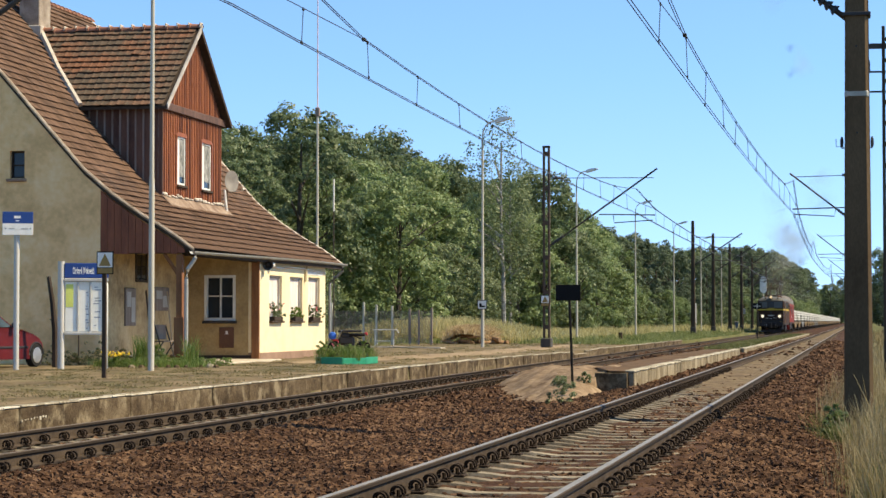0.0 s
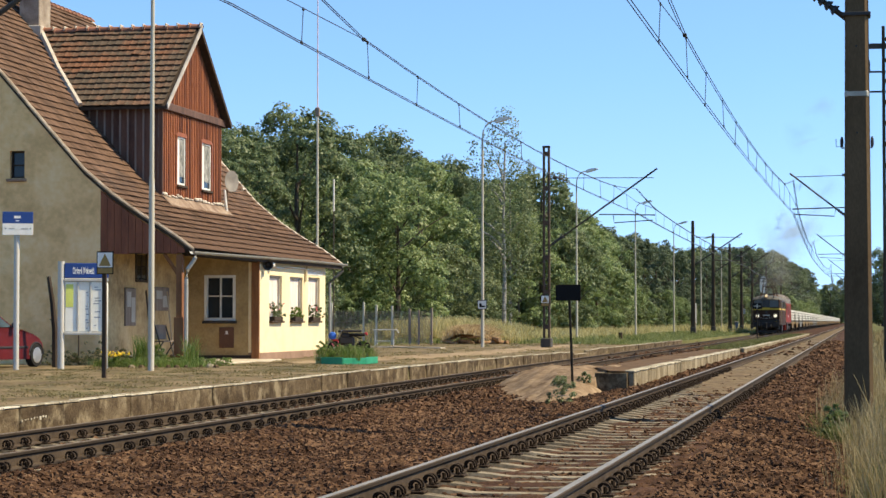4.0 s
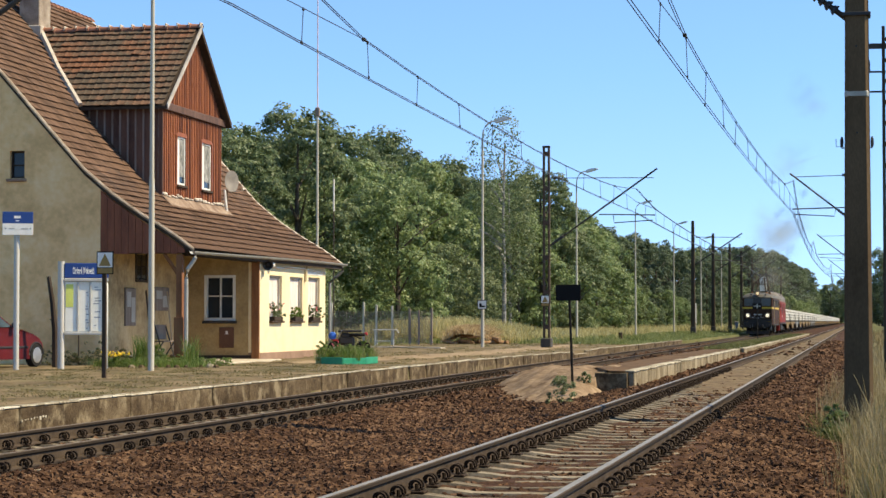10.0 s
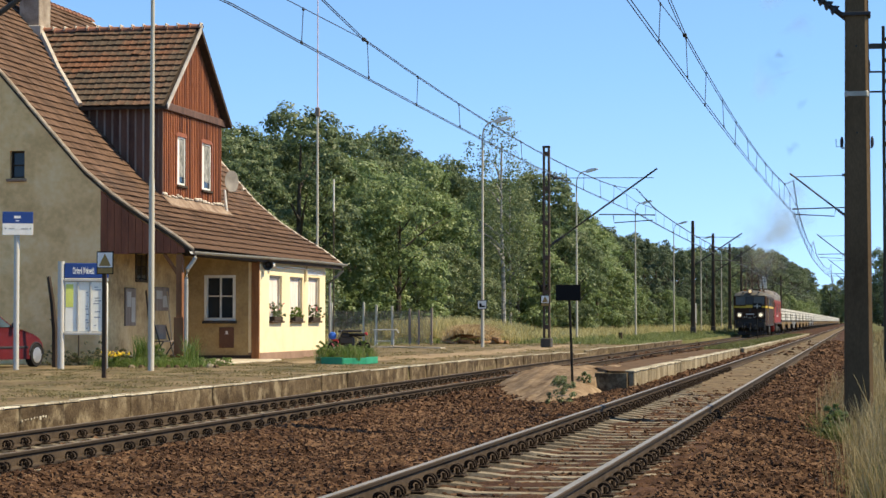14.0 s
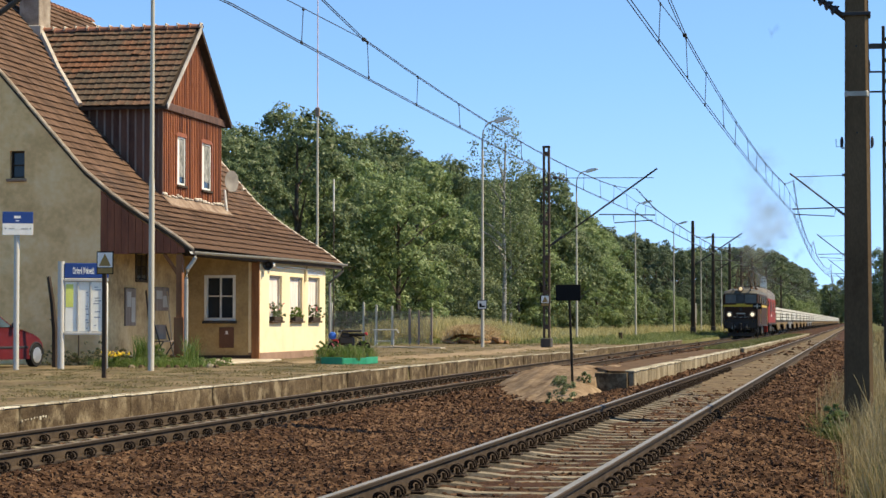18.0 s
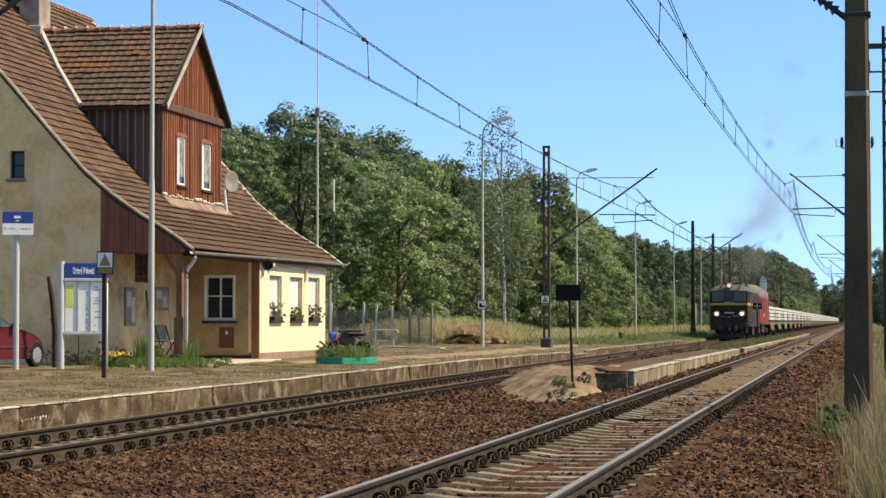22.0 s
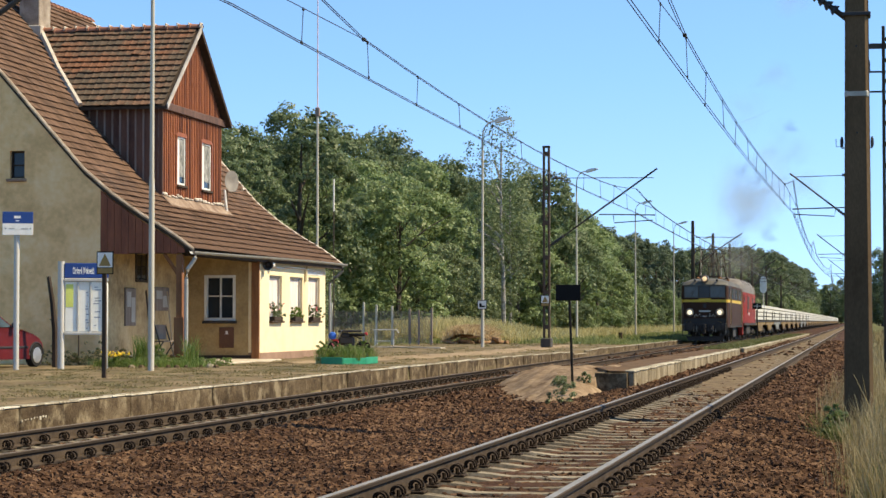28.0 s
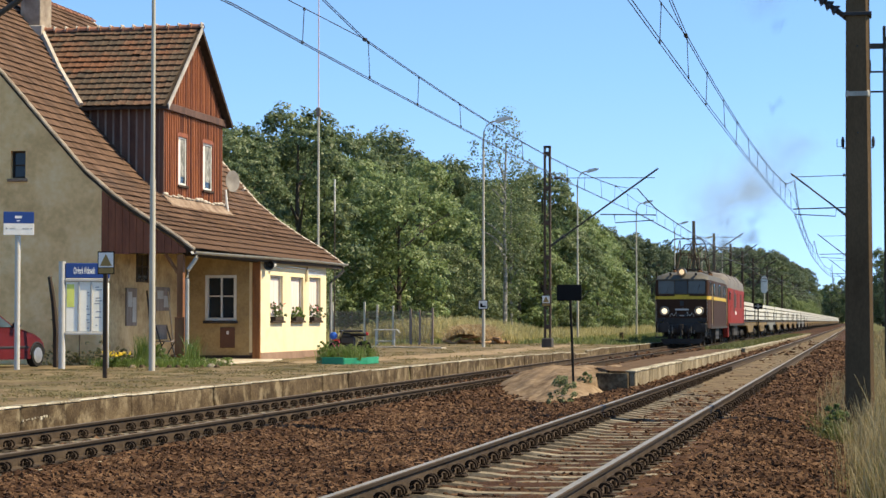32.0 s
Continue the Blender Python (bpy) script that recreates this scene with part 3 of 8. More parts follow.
def build_fines():
    """Sandy fines that fill the main line between its rails further on."""
    s = Shape()
    ys = list(np.arange(12, 70, 0.5)) + list(np.arange(70, 260, 5)) + [300, 400, 600]
    xs = np.linspace(-0.66, 0.66, 12)
    n = len(xs)
    for y in ys:
        for x in xs:
            lift = float(np.interp(y, [12, 26, 33, 38, 42, 50], [-0.055, -0.052, -0.045, -0.016, 0.008, 0.03]))
            s.v.append((RX + x, y, -0.205 + lift + 0.03 * noise.noise((x * 2.5, y * 0.9, 8)) + 0.012 * noise.noise((x * 9, y * 5, 1))))
    fs = [(j * n + i, j * n + i + 1, (j + 1) * n + i + 1, (j + 1) * n + i) for j in range(len(ys) - 1) for i in range(n - 1)]
    s.f, s.m = fs, [0] * len(fs)
    solid("sandy_fines", s, M_FINES, "sandy fines between the rails of the main line", kind="structure", smooth=True)


M_FINES = material("sandy_fines", [(0.075, 0.050, 0.027), (0.135, 0.098, 0.056), (0.20, 0.15, 0.09)], scale=1.6, rough=0.95, bump=0.6, fine=16)
build_fines()


# ---- the station house ----
GY, FY = 52.0, 68.0           # near and far gable planes
WX, AX = -19.7, -17.3        # front wall of the house, front wall of the annex
ROOF = [(-17.1, 3.06), (-17.79, 3.56), (-18.58, 4.02), (-19.37, 4.55), (-20.16, 5.21), (-21.05, 6.2), (-22.6, 7.94), (-26.2, 11.65)]
RIDGE_X, RIDGE_Z = -26.2, 11.65


def roof_z(x):
    return float(np.interp(x, [p[0] for p in ROOF][::-1], [p[1] for p in ROOF][::-1]))


def tile_mesh(name, w, ln, mat):
    """A clay tile lying on its slope: x along the course, y up the slope; a raised roll at one side."""
    s = Shape()
    prof = [(-w / 2, 0.012), (-w / 2 + 0.03, 0.019), (-w / 2 + 0.06, 0.019), (-w / 2 + 0.09, 0.010), (0.0, 0.007), (w / 2 + 0.002, 0.012)]
    n = len(prof)
    # the lifted butt leaves a shadow gap under its front edge
    vs = [(u, 0, v + 0.046) for u, v in prof] + [(u, ln, v - 0.006) for u, v in prof] + [(u, 0.004, v + 0.026) for u, v in prof] + [(u, ln * 0.6, v - 0.004) for u, v in prof]
    fs = [(i, i + 1, n + i + 1, n + i) for i in range(n - 1)] + [(2 * n + i, 2 * n + i + 1, i + 1, i) for i in range(n - 1)] + [(3 * n + i, 3 * n + i + 1, 2 * n + i + 1, 2 * n + i) for i in range(n - 1)]
    s.add(vs, fs)
    return s.mesh(name, mat)


def joined(mesh_src, poses, name, mat):
    """Many copies of a small mesh as one mesh."""
    nv = len(mesh_src.vertices)
    co = np.empty(nv * 3, dtype=np.float32)
    mesh_src.vertices.foreach_get("co", co)
    co = co.reshape(-1, 3)
    fs = np.array([tuple(p.vertices) for p in mesh_src.polygons])
    v = np.concatenate([co @ np.array(m.to_3x3()).T + np.array(m.translation) for m in poses])
    f = (fs[None] + (np.arange(len(poses)) * nv)[:, None, None]).reshape(-1, fs.shape[1])
    return raw_mesh(name, v, f, mat)


def slope_poses(origin, along, up, width, length, w, c, keep=None):
    """Poses of tiles on a slope; origin at the eave, unit vectors along it and up it."""
    nrm = along.cross(up)
    if nrm.z < 0:
        nrm = -nrm
    rows, cols = int(length / c), int(width / w)
    out = []
    for r in range(rows + 1):
        for k in range(cols + 1):
            p = origin + along * ((k + 0.5) * w + rng.normal(0, 0.006)) + up * (r * c + rng.normal(0, 0.008)) + nrm * (0.02 + rng.normal(0, 0.004))
            if keep and not keep(p):
                continue
            xa = up.cross(nrm)
            m = Matrix((xa, up, nrm)).transposed().to_4x4() @ Matrix.Rotation(rng.normal(0, 0.008), 4, "Z")
            m.translation = p
            out.append(m)
    return out


# dormer
DX, DY0, DY1 = -19.55, 56.5, 62.1
DYM, D_EAVE, D_RIDGE = 59.3, 7.40, 10.0


def build_house():
    h = thing("station_house", "old rendered station house with red clay tile roof and timber dormer", "house")
    # main body: gable wall, front wall, far gable, back
    s = Shape()
    xb = -32.7
    # opening of the small gable window is cut out of the gable in strips
    wx0, wx1, wz0, wz1 = -22.28, -21.86, 5.02, 5.76
    s.prism([(WX, -0.3), (WX, roof_z(WX) - 0.12), (-20.16, 5.07), (-21.05, 6.06), (wx1, 6.97), (wx1, -0.3)], "y", GY, GY + 0.4)
    s.prism([(wx1, -0.3), (wx1, wz0), (wx0, wz0), (wx0, -0.3)], "y", GY, GY + 0.4)
    s.prism([(wx1, wz1), (wx1, 6.97), (wx0, 7.44), (wx0, wz1)], "y", GY, GY + 0.4)
    s.prism([(wx0, -0.3), (wx0, 7.44), (-22.6, 7.8), (RIDGE_X, RIDGE_Z - 0.15), (xb, 4.9), (xb, -0.3)], "y", GY, GY + 0.4)
    part("gable_wall", s, M_RENDER, h, "stained ochre rendered gable")
    s = Shape()
    s.prism([(WX, -0.3), (WX, roof_z(WX) - 0.12), (RIDGE_X, RIDGE_Z - 0.15), (xb, 4.9), (xb, -0.3)], "y", FY - 0.4, FY)
    part("far_gable_wall", s, M_RENDER, h)
    s = Shape()
    s.box(WX - 0.35, WX, GY + 0.4, FY - 0.4, -0.3, roof_z(WX) - 0.15)
    part("front_wall", s, M_PORCHSHADE, h, "dirty ochre plaster of the porch wall, darkened for the porch shade")
    s = Shape()
    s.box(xb, xb + 0.35, GY + 0.4, FY - 0.4, -0.3, 4.9)
    part("back_wall", s, M_RENDER, h)
    # gable window
    win = part("gable_window", Shape().box(wx0, wx1, GY + 0.16, GY + 0.18, wz0, wz1), M_GLASS, h, "small dark gable window")
    fr = Shape()
    for a, b, c, d in ((wx0, wx0 + 0.05, wz0, wz1), (wx1 - 0.05, wx1, wz0, wz1), (wx0 + 0.05, wx1 - 0.05, wz0, wz0 + 0.05), (wx0 + 0.05, wx1 - 0.05, wz1 - 0.05, wz1), (wx0 + 0.05, wx1 - 0.05, 5.36, 5.40)):
        fr.box(a, b, GY + 0.11, GY + 0.155, c, d, c=0.006)
    part("frame", fr, M_OLDWOOD, win)
    part("sill", Shape().box(wx0 - 0.08, wx1 + 0.06, GY - 0.07, GY + 0.1, wz0 - 0.09, wz0 - 0.01, c=0.01), M_PLINTH, win)
    # roof deck under the tiles, near slope
    ov = 0.0
    s = Shape()
    poly = [(x, z - 0.03) for x, z in ROOF] + [(x, z - 0.13) for x, z in ROOF[::-1]]
    s.prism(poly, "y", GY - ov, FY + ov)
    roof = part("roof", s, M_OLDWOOD, h, "clay tiled roof")
    s = Shape()
    s.prism([(RIDGE_X, RIDGE_Z), (xb - 0.5, 4.5), (xb - 0.5, 4.4), (RIDGE_X, RIDGE_Z - 0.12)], "y", GY - ov, FY + ov)
    part("back_slope", s, M_TILE, roof)
    tme = tile_mesh("tile", 0.24, 0.36, M_TILE)
    rest, near = [], []

    def outside_dormer(p):
        return not (p.x < DX and DY0 < p.y < DY1 and p.z < 10.1 and abs(p.y - DYM) < (10.05 - p.z) * 1.1 + 0.1 and p.z < roof_z(DX - 0.01) + 9)
    for (xa, za), (xc, zc) in zip(ROOF[:-1], ROOF[1:]):
        up = Vector((xc - xa, 0, zc - za))
        ln = up.length
        up.normalize()
        c = ln / max(1, round(ln / 0.29))
        ps = slope_poses(Vector((xa, GY + 0.03, za)), Vector((0, 1, 0)), up, FY - GY - 0.08, ln - c * 0.6, 0.24, c, outside_dormer)
        for m in ps:
            (near if m.translation.x > -18.6 and len(near) < 290 else rest).append(m)
    for m in near:
        part("tile", tme, None, roof, at=m)
    ob = new("tiles", joined(tme, rest, "tiles", M_TILE))
    ob.parent = roof
    tagged(ob, kind="stuff")
    # verge: mortar fillet and barge board along the near gable
    s = Shape()
    pts = []
    for (xa, za), (xc, zc) in zip(ROOF[:-1], ROOF[1:]):
        k = max(2, int(math.hypot(xc - xa, zc - za) / 0.3))
        pts += [(xa + (xc - xa) * i / k, GY - 0.02 + 0.012 * noise.noise((xa + i, 5, 1)), za + (zc - za) * i / k + 0.02 + 0.03 * noise.noise((i * 1.7, xa, 2))) for i in range(k)]
    s.path(pts + [(ROOF[-1][0], GY - 0.02, ROOF[-1][1])], 0.05, 6)
    part("verge", s, M_VERGE, roof)
    s = Shape()
    s.path([(x, FY + ov + 0.01, z + 0.03) for x, z in ROOF], 0.06, 5)
    part("verge", s, M_MORTAR, roof)
    y = GY - ov
    rme = ridge_tile_mesh()
    while y < FY + ov:
        part("ridge_tile", rme, None, roof, at=pose(RIDGE_X, y, RIDGE_Z + 0.02, 0, 0, 90))
        y += 0.36
    # timber infill of the gable over the open porch
    xs = np.linspace(WX - 0.004, -17.35, 13)
    for a, b in zip(xs[:-1], xs[1:]):
        s = Shape()
        low = 2.98 + rng.uniform(-0.02, 0.02)
        s.prism([(a + 0.006, low), (b - 0.006, low), (b - 0.006, roof_z(b) - 0.16), (a + 0.006, roof_z(a) - 0.16)], "y", GY - 0.006, GY + 0.03)
        part("gable_board", s, M_REDWOOD, h)
    s = Shape()
    s.box(WX, -17.3, GY + 0.06, GY + 0.2, 2.98, 3.14, c=0.01)
    part("porch_beam", s, M_OLDWOOD, h)
    s = Shape()
    s.box(-17.5, -17.34, GY + 0.2, 60, 2.92, 3.06, c=0.01)
    part("porch_plate", s, M_OLDWOOD, h)
    # porch post at the gable's corner, and its brace
    s = Shape()
    s.box(-17.60, -17.43, GY + 0.02, GY + 0.2, 0.0, 2.95, c=0.012)
    part("porch_post", s, M_POSTWOOD, h, "red-brown porch post")
    s = Shape()
    s.box(-17.64, -17.38, GY - 0.03, GY + 0.012, 0.3, 1.3, c=0.01)
    part("post_board", s, M_POSTWOOD, h)
    s = Shape()
    s.path([(-17.55, GY + 0.1, 2.4), (-17.95, GY + 0.1, 2.97)], 0.05, 4)
    part("brace", s, M_POSTWOOD, h)
    # annex
    build_annex(h)
    build_dormer(h)
    # gutter and downpipes
    s = Shape()
    pts = [(-17.06, GY - 0.25, 3.02), (-17.06, 55, 3.05), (-17.06, 58.2, 3.08), (-17.06, 63, 3.12), (-17.06, FY + 0.3, 3.13)]
    for (x, y, z), (x2, y2, z2) in zip(pts[:-1], pts[1:]):
        vs = []
        for yy, zz in ((y, z), (y2, z2)):
            for a in np.linspace(math.pi, 2 * math.pi, 8):
                vs.append((x + 0.085 * math.cos(a), yy, zz + 0.075 * math.sin(a)))
            for a in np.linspace(2 * math.pi, math.pi, 8):
                vs.append((x + 0.075 * math.cos(a), yy, zz + 0.065 * math.sin(a)))
        s.add(vs, [(i, (i + 1) % 16, 16 + (i + 1) % 16, 16 + i) for i in range(16)] + [tuple(range(16)), tuple(range(16, 32))])
    part("gutter", s, M_ZINC, h, "sagging zinc gutter", smooth=True)
    s = Shape()
    s.path([(-17.06, GY, 2.97), (-17.06, GY, 2.86), (-17.14, GY - 0.02, 2.72), (-17.26, GY - 0.05, 2.55), (-17.29, GY - 0.05, 2.3), (-17.29, GY - 0.05, 0.05)], 0.055, 8)
    part("downpipe", s, M_ZINC, h, "bent zinc downpipe", smooth=True)
    s = Shape()
    s.path([(-17.06, FY - 0.1, 3.05), (-17.06, FY - 0.1, 2.9), (-17.3, FY - 0.02, 2.7), (-17.55, FY + 0.06, 2.5), (-17.55, FY + 0.06, 0.05)], 0.05, 8)
    part("downpipe", s, M_ZINC, h, smooth=True)
    # chimney
    s = Shape()
    s.box(-25.05, -24.4, 59.1, 60.0, 9.5, 13.2, 0, c=0.02)
    s.box(-25.12, -24.33, 59.03, 60.07, 12.75, 13.0, 0, c=0.02)
    ch = part("chimney", s, M_CHIM, h, "flaking rendered chimney")
    part("flashing", Shape().box(-24.75, -24.3, 58.98, 60.1, 9.6, 10.2, c=0.02), M_MORTAR, ch)
    return h


M_VERGE = material("verge_mortar", [(0.20, 0.155, 0.11), (0.36, 0.29, 0.215), (0.50, 0.43, 0.34)], scale=2.5, rough=0.92, bump=0.5)
M_CHIM = material("chimney_render", [(0.14, 0.11, 0.085), (0.25, 0.20, 0.155), (0.40, 0.34, 0.27)], scale=1.6, rough=0.9, bump=0.4, stain=((0.45, 0.40, 0.33), 1.5, 0.7))


def ridge_tile_mesh():
    s = Shape()
    vs = []
    for x, r in ((0, 0.14), (0.05, 0.15), (0.06, 0.125), (0.40, 0.11)):
        for a in np.linspace(-0.25, math.pi + 0.25, 8):
            vs.append((x, r * math.cos(a), r * math.sin(a) * 0.85))
    fs = [(j * 8 + i, j * 8 + i + 1, (j + 1) * 8 + i + 1, (j + 1) * 8 + i) for j in range(3) for i in range(7)]
    s.add(vs, fs)
    return s.mesh("ridge_tile", M_RIDGE, True)


def wall_x(s, x, t, y0, y1, z0, z1, holes):
    """A wall in a plane of constant x (thickness t behind it) with rectangular holes (y0, y1, z0, z1), as one closed skin."""
    ys = sorted({y0, y1, *[h[0] for h in holes], *[h[1] for h in holes]})
    zs = sorted({z0, z1, *[h[2] for h in holes], *[h[3] for h in holes]})

    def full(i, j):
        if not (0 <= i < len(ys) - 1 and 0 <= j < len(zs) - 1):
            return False
        a, b = (ys[i] + ys[i + 1]) / 2, (zs[j] + zs[j + 1]) / 2
        return not any(h[0] < a < h[1] and h[2] < b < h[3] for h in holes)
    idx = {(k, i, j): k * len(ys) * len(zs) + i * len(zs) + j for k in (0, 1) for i in range(len(ys)) for j in range(len(zs))}
    vs = [(x - t * k, yy, zz) for k in (0, 1) for yy in ys for zz in zs]
    fs = []
    for i in range(len(ys) - 1):
        for j in range(len(zs) - 1):
            if not full(i, j):
                continue
            for k in (0, 1):
                fs.append((idx[k, i, j], idx[k, i + 1, j], idx[k, i + 1, j + 1], idx[k, i, j + 1]))
            for (di, dj), (a, b) in (((-1, 0), ((i, j), (i, j + 1))), ((1, 0), ((i + 1, j), (i + 1, j + 1))), ((0, -1), ((i, j), (i + 1, j))), ((0, 1), ((i, j + 1), (i + 1, j + 1)))):
                if not full(i + di, j + dj):
                    fs.append((idx[0, a[0], a[1]], idx[0, b[0], b[1]], idx[1, b[0], b[1]], idx[1, a[0], a[1]]))
    s.add(vs, fs)


def build_annex(h):
    y0, y1 = 58.78, 66.48
    wins = [(59.83, 61.2, 1.2, 2.574), (62.12, 63.59, 1.2, 2.574), (64.33, 65.75, 1.2, 2.603)]
    s = Shape()
    wall_x(s, AX, 0.34, y0, y1, 0.258, 3.14, wins)
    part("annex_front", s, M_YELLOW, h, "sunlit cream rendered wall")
    part("annex_plinth", Shape().box(AX - 0.36, AX + 0.02, y0, y1, -0.3, 0.258, c=0.015), M_PLINTH, h)
    for a, b, c, d in wins:
        w = part("window", Shape().box(AX - 0.16, AX - 0.14, a, b, c, d), M_GLASS, h)
        f = Shape()
        for q in ((a, a + 0.06, c, d), (b - 0.06, b, c, d), (a + 0.06, b - 0.06, c, c + 0.07), (a + 0.06, b - 0.06, d - 0.06, d)):
            f.box(AX - 0.12, AX - 0.07, q[0], q[1], q[2], q[3], c=0.008)
        part("frame", f, M_DULLFRAME, w, "dull white window frame")
        wave = Shape()
        n = 15
        ya, yb = a + 0.30, b - 0.062
        cols = [(AX - 0.122 + 0.014 * math.sin(i * 1.9), ya + (yb - ya) * i / n) for i in range(n + 1)]
        wave.add([(u, v, z) for z in (c + 0.075, d - 0.062) for u, v in cols], [(i, i + 1, n + 2 + i, n + 1 + i) for i in range(n)])
        part("curtain", wave, M_CURTAIN, w, "greyish pink net curtain")
        part("sill", Shape().box(AX - 0.065, AX + 0.11, a - 0.02, b - 0.05, c - 0.06, c, c=0.01), M_OLDWOOD, w)
    # side wall towards the porch
    s = Shape()
    wz = (1.2, 2.554)
    xa, xb = -18.998, -18.036
    s.box(WX, xa, y0, y0 + 0.34, 0.179, 3.26)
    s.box(xb, AX - 0.34, y0, y0 + 0.34, 0.179, 3.26)
    s.box(xa, xb, y0, y0 + 0.34, 0.179, wz[0])
    s.box(xa, xb, y0, y0 + 0.34, wz[1], 3.26)
    s.prism([(WX, 3.26), (AX - 0.34, 3.26), (WX, 4.3)], "y", y0, y0 + 0.34)
    part("porch_side_wall", s, M_OCHRESHADE, h, "ochre wall with a white window, porch shade put into its colour")
    part("porch_plinth", Shape().box(WX, AX, y0 - 0.02, y0 + 0.3, -0.3, 0.179), M_DARKPLINTH, h)
    w = part("window", Shape().box(xa, xb, y0 + 0.14, y0 + 0.16, *wz), M_GLASS, h)
    f = Shape()
    for q in ((xa, xa + 0.08, *wz), (xb - 0.08, xb, *wz), (xa + 0.08, xb - 0.08, wz[0], wz[0] + 0.09), (xa + 0.08, xb - 0.08, wz[1] - 0.08, wz[1])):
        f.box(q[0], q[1], y0 - 0.02, y0 + 0.13, q[2], q[3])
    f.box(-18.532, -18.498, y0 + 0.03, y0 + 0.13, wz[0] + 0.09, wz[1] - 0.08)
    f.box(xa + 0.08, -18.532, y0 + 0.04, y0 + 0.13, 1.916, 1.95)
    f.box(-18.498, xb - 0.08, y0 + 0.04, y0 + 0.13, 1.916, 1.95)
    part("frame", f, M_WHITE, w, "white cross-barred frame")
    part("sill", Shape().box(xa - 0.04, xb + 0.04, y0 - 0.12, y0 + 0.04, wz[0] - 0.08, wz[0], c=0.01), M_DARK, w)
    hatch = part("hatch", Shape().box(-18.53, -18.08, y0 - 0.035, y0, 0.40, 1.01, c=0.008), M_HATCH, h, "small brown hatch door")
    part("hatch_plate", Shape().box(-18.33, -18.26, y0 - 0.042, y0 - 0.035, 0.80, 0.90, c=0.002), M_WHITE, hatch)
    s = Shape()
    s.box(-17.53, AX + 0.012, y0 - 0.07, y0, 0.02, 3.05, c=0.01)
    part("corner_board", s, M_POSTWOOD, h, "red-brown corner post")
    horn = part("loudspeaker", Shape().lathe([(0.03, 0.22), (0.07, 0.2), (0.075, 0.08), (0.15, -0.1), (0.165, -0.12), (0.15, -0.12), (0.07, 0.04), (0.02, 0.02)], (AX + 0.2, y0 + 0.3, 2.86), "y", 16), M_HORN, h, "old round horn loudspeaker under the eave", smooth=True)
    part("throat", Shape().lathe([(0.01, -0.02), (0.085, -0.03), (0.06, -0.1), (0.02, -0.115)], (AX + 0.2, y0 + 0.3, 2.86), "y", 12), M_DARK, horn)
    part("bracket", Shape().box(AX, AX + 0.14, y0 + 0.42, y0 + 0.5, 2.82, 2.9, c=0.01), M_DARK, horn)
    part("lamp_bracket", Shape().lathe([(0.02, -0.12), (0.09, -0.08), (0.10, 0.06), (0.05, 0.12)], (AX + 0.1, y0 + 0.95, 2.88), "y", 10).tube((AX, y0 + 0.95, 2.8), (AX + 0.1, y0 + 0.95, 2.84), 0.03, seg=6), M_WHITE, h, "pale old lamp fitting")
    part("drain_stub", Shape().path([(AX + 0.12, 63.85, 3.0), (AX + 0.05, 63.85, 2.86), (AX + 0.05, 63.85, 2.45)], 0.045, 8), M_YELLOW, h, smooth=True)
    part("plaster_patch", Shape().box(AX, AX + 0.012, 64.1, 66.2, 2.68, 2.80, c=0.004), M_WHITE, h)
    s = Shape()
    s.path([(AX + 0.03, 59.9, 2.86), (AX + 0.06, 60.8, 2.80), (AX + 0.05, 62.1, 2.86), (AX + 0.06, 64.4, 2.84), (AX + 0.04, 66.3, 2.78)], 0.02, 5)
    part("cable", s, M_WHITE, h)


M_SHEER = material("sheer_curtain", [(0.60, 0.59, 0.56), (0.76, 0.75, 0.72)], scale=3, rough=0.9, bump=0.15, fine=12, stretch=(1, 4, 0.3))
M_LACE = material("lace", [(0.05, 0.055, 0.055), (0.22, 0.22, 0.20), (0.50, 0.49, 0.46)], scale=6, rough=0.9, bump=0.1, fine=30)
M_CURTAIN = material("net_curtain", [(0.52, 0.45, 0.40), (0.66, 0.58, 0.52), (0.74, 0.67, 0.61)], scale=3, rough=0.9, bump=0.1, fine=14, stretch=(1, 4, 0.3))
M_DULLFRAME = material("dull_frame", [(0.30, 0.27, 0.23), (0.48, 0.45, 0.40)], scale=3, rough=0.7, bump=0.1)
M_HATCH = material("brown_hatch", [(0.075, 0.028, 0.014), (0.12, 0.05, 0.026)], scale=3, rough=0.7, bump=0.1)
M_HORN = material("horn_grey", [(0.055, 0.05, 0.042), (0.12, 0.11, 0.095)], scale=5, rough=0.7, bump=0.1)
M_DARKPLINTH = plain("dark_plinth", (0.06, 0.045, 0.035), 0.9)


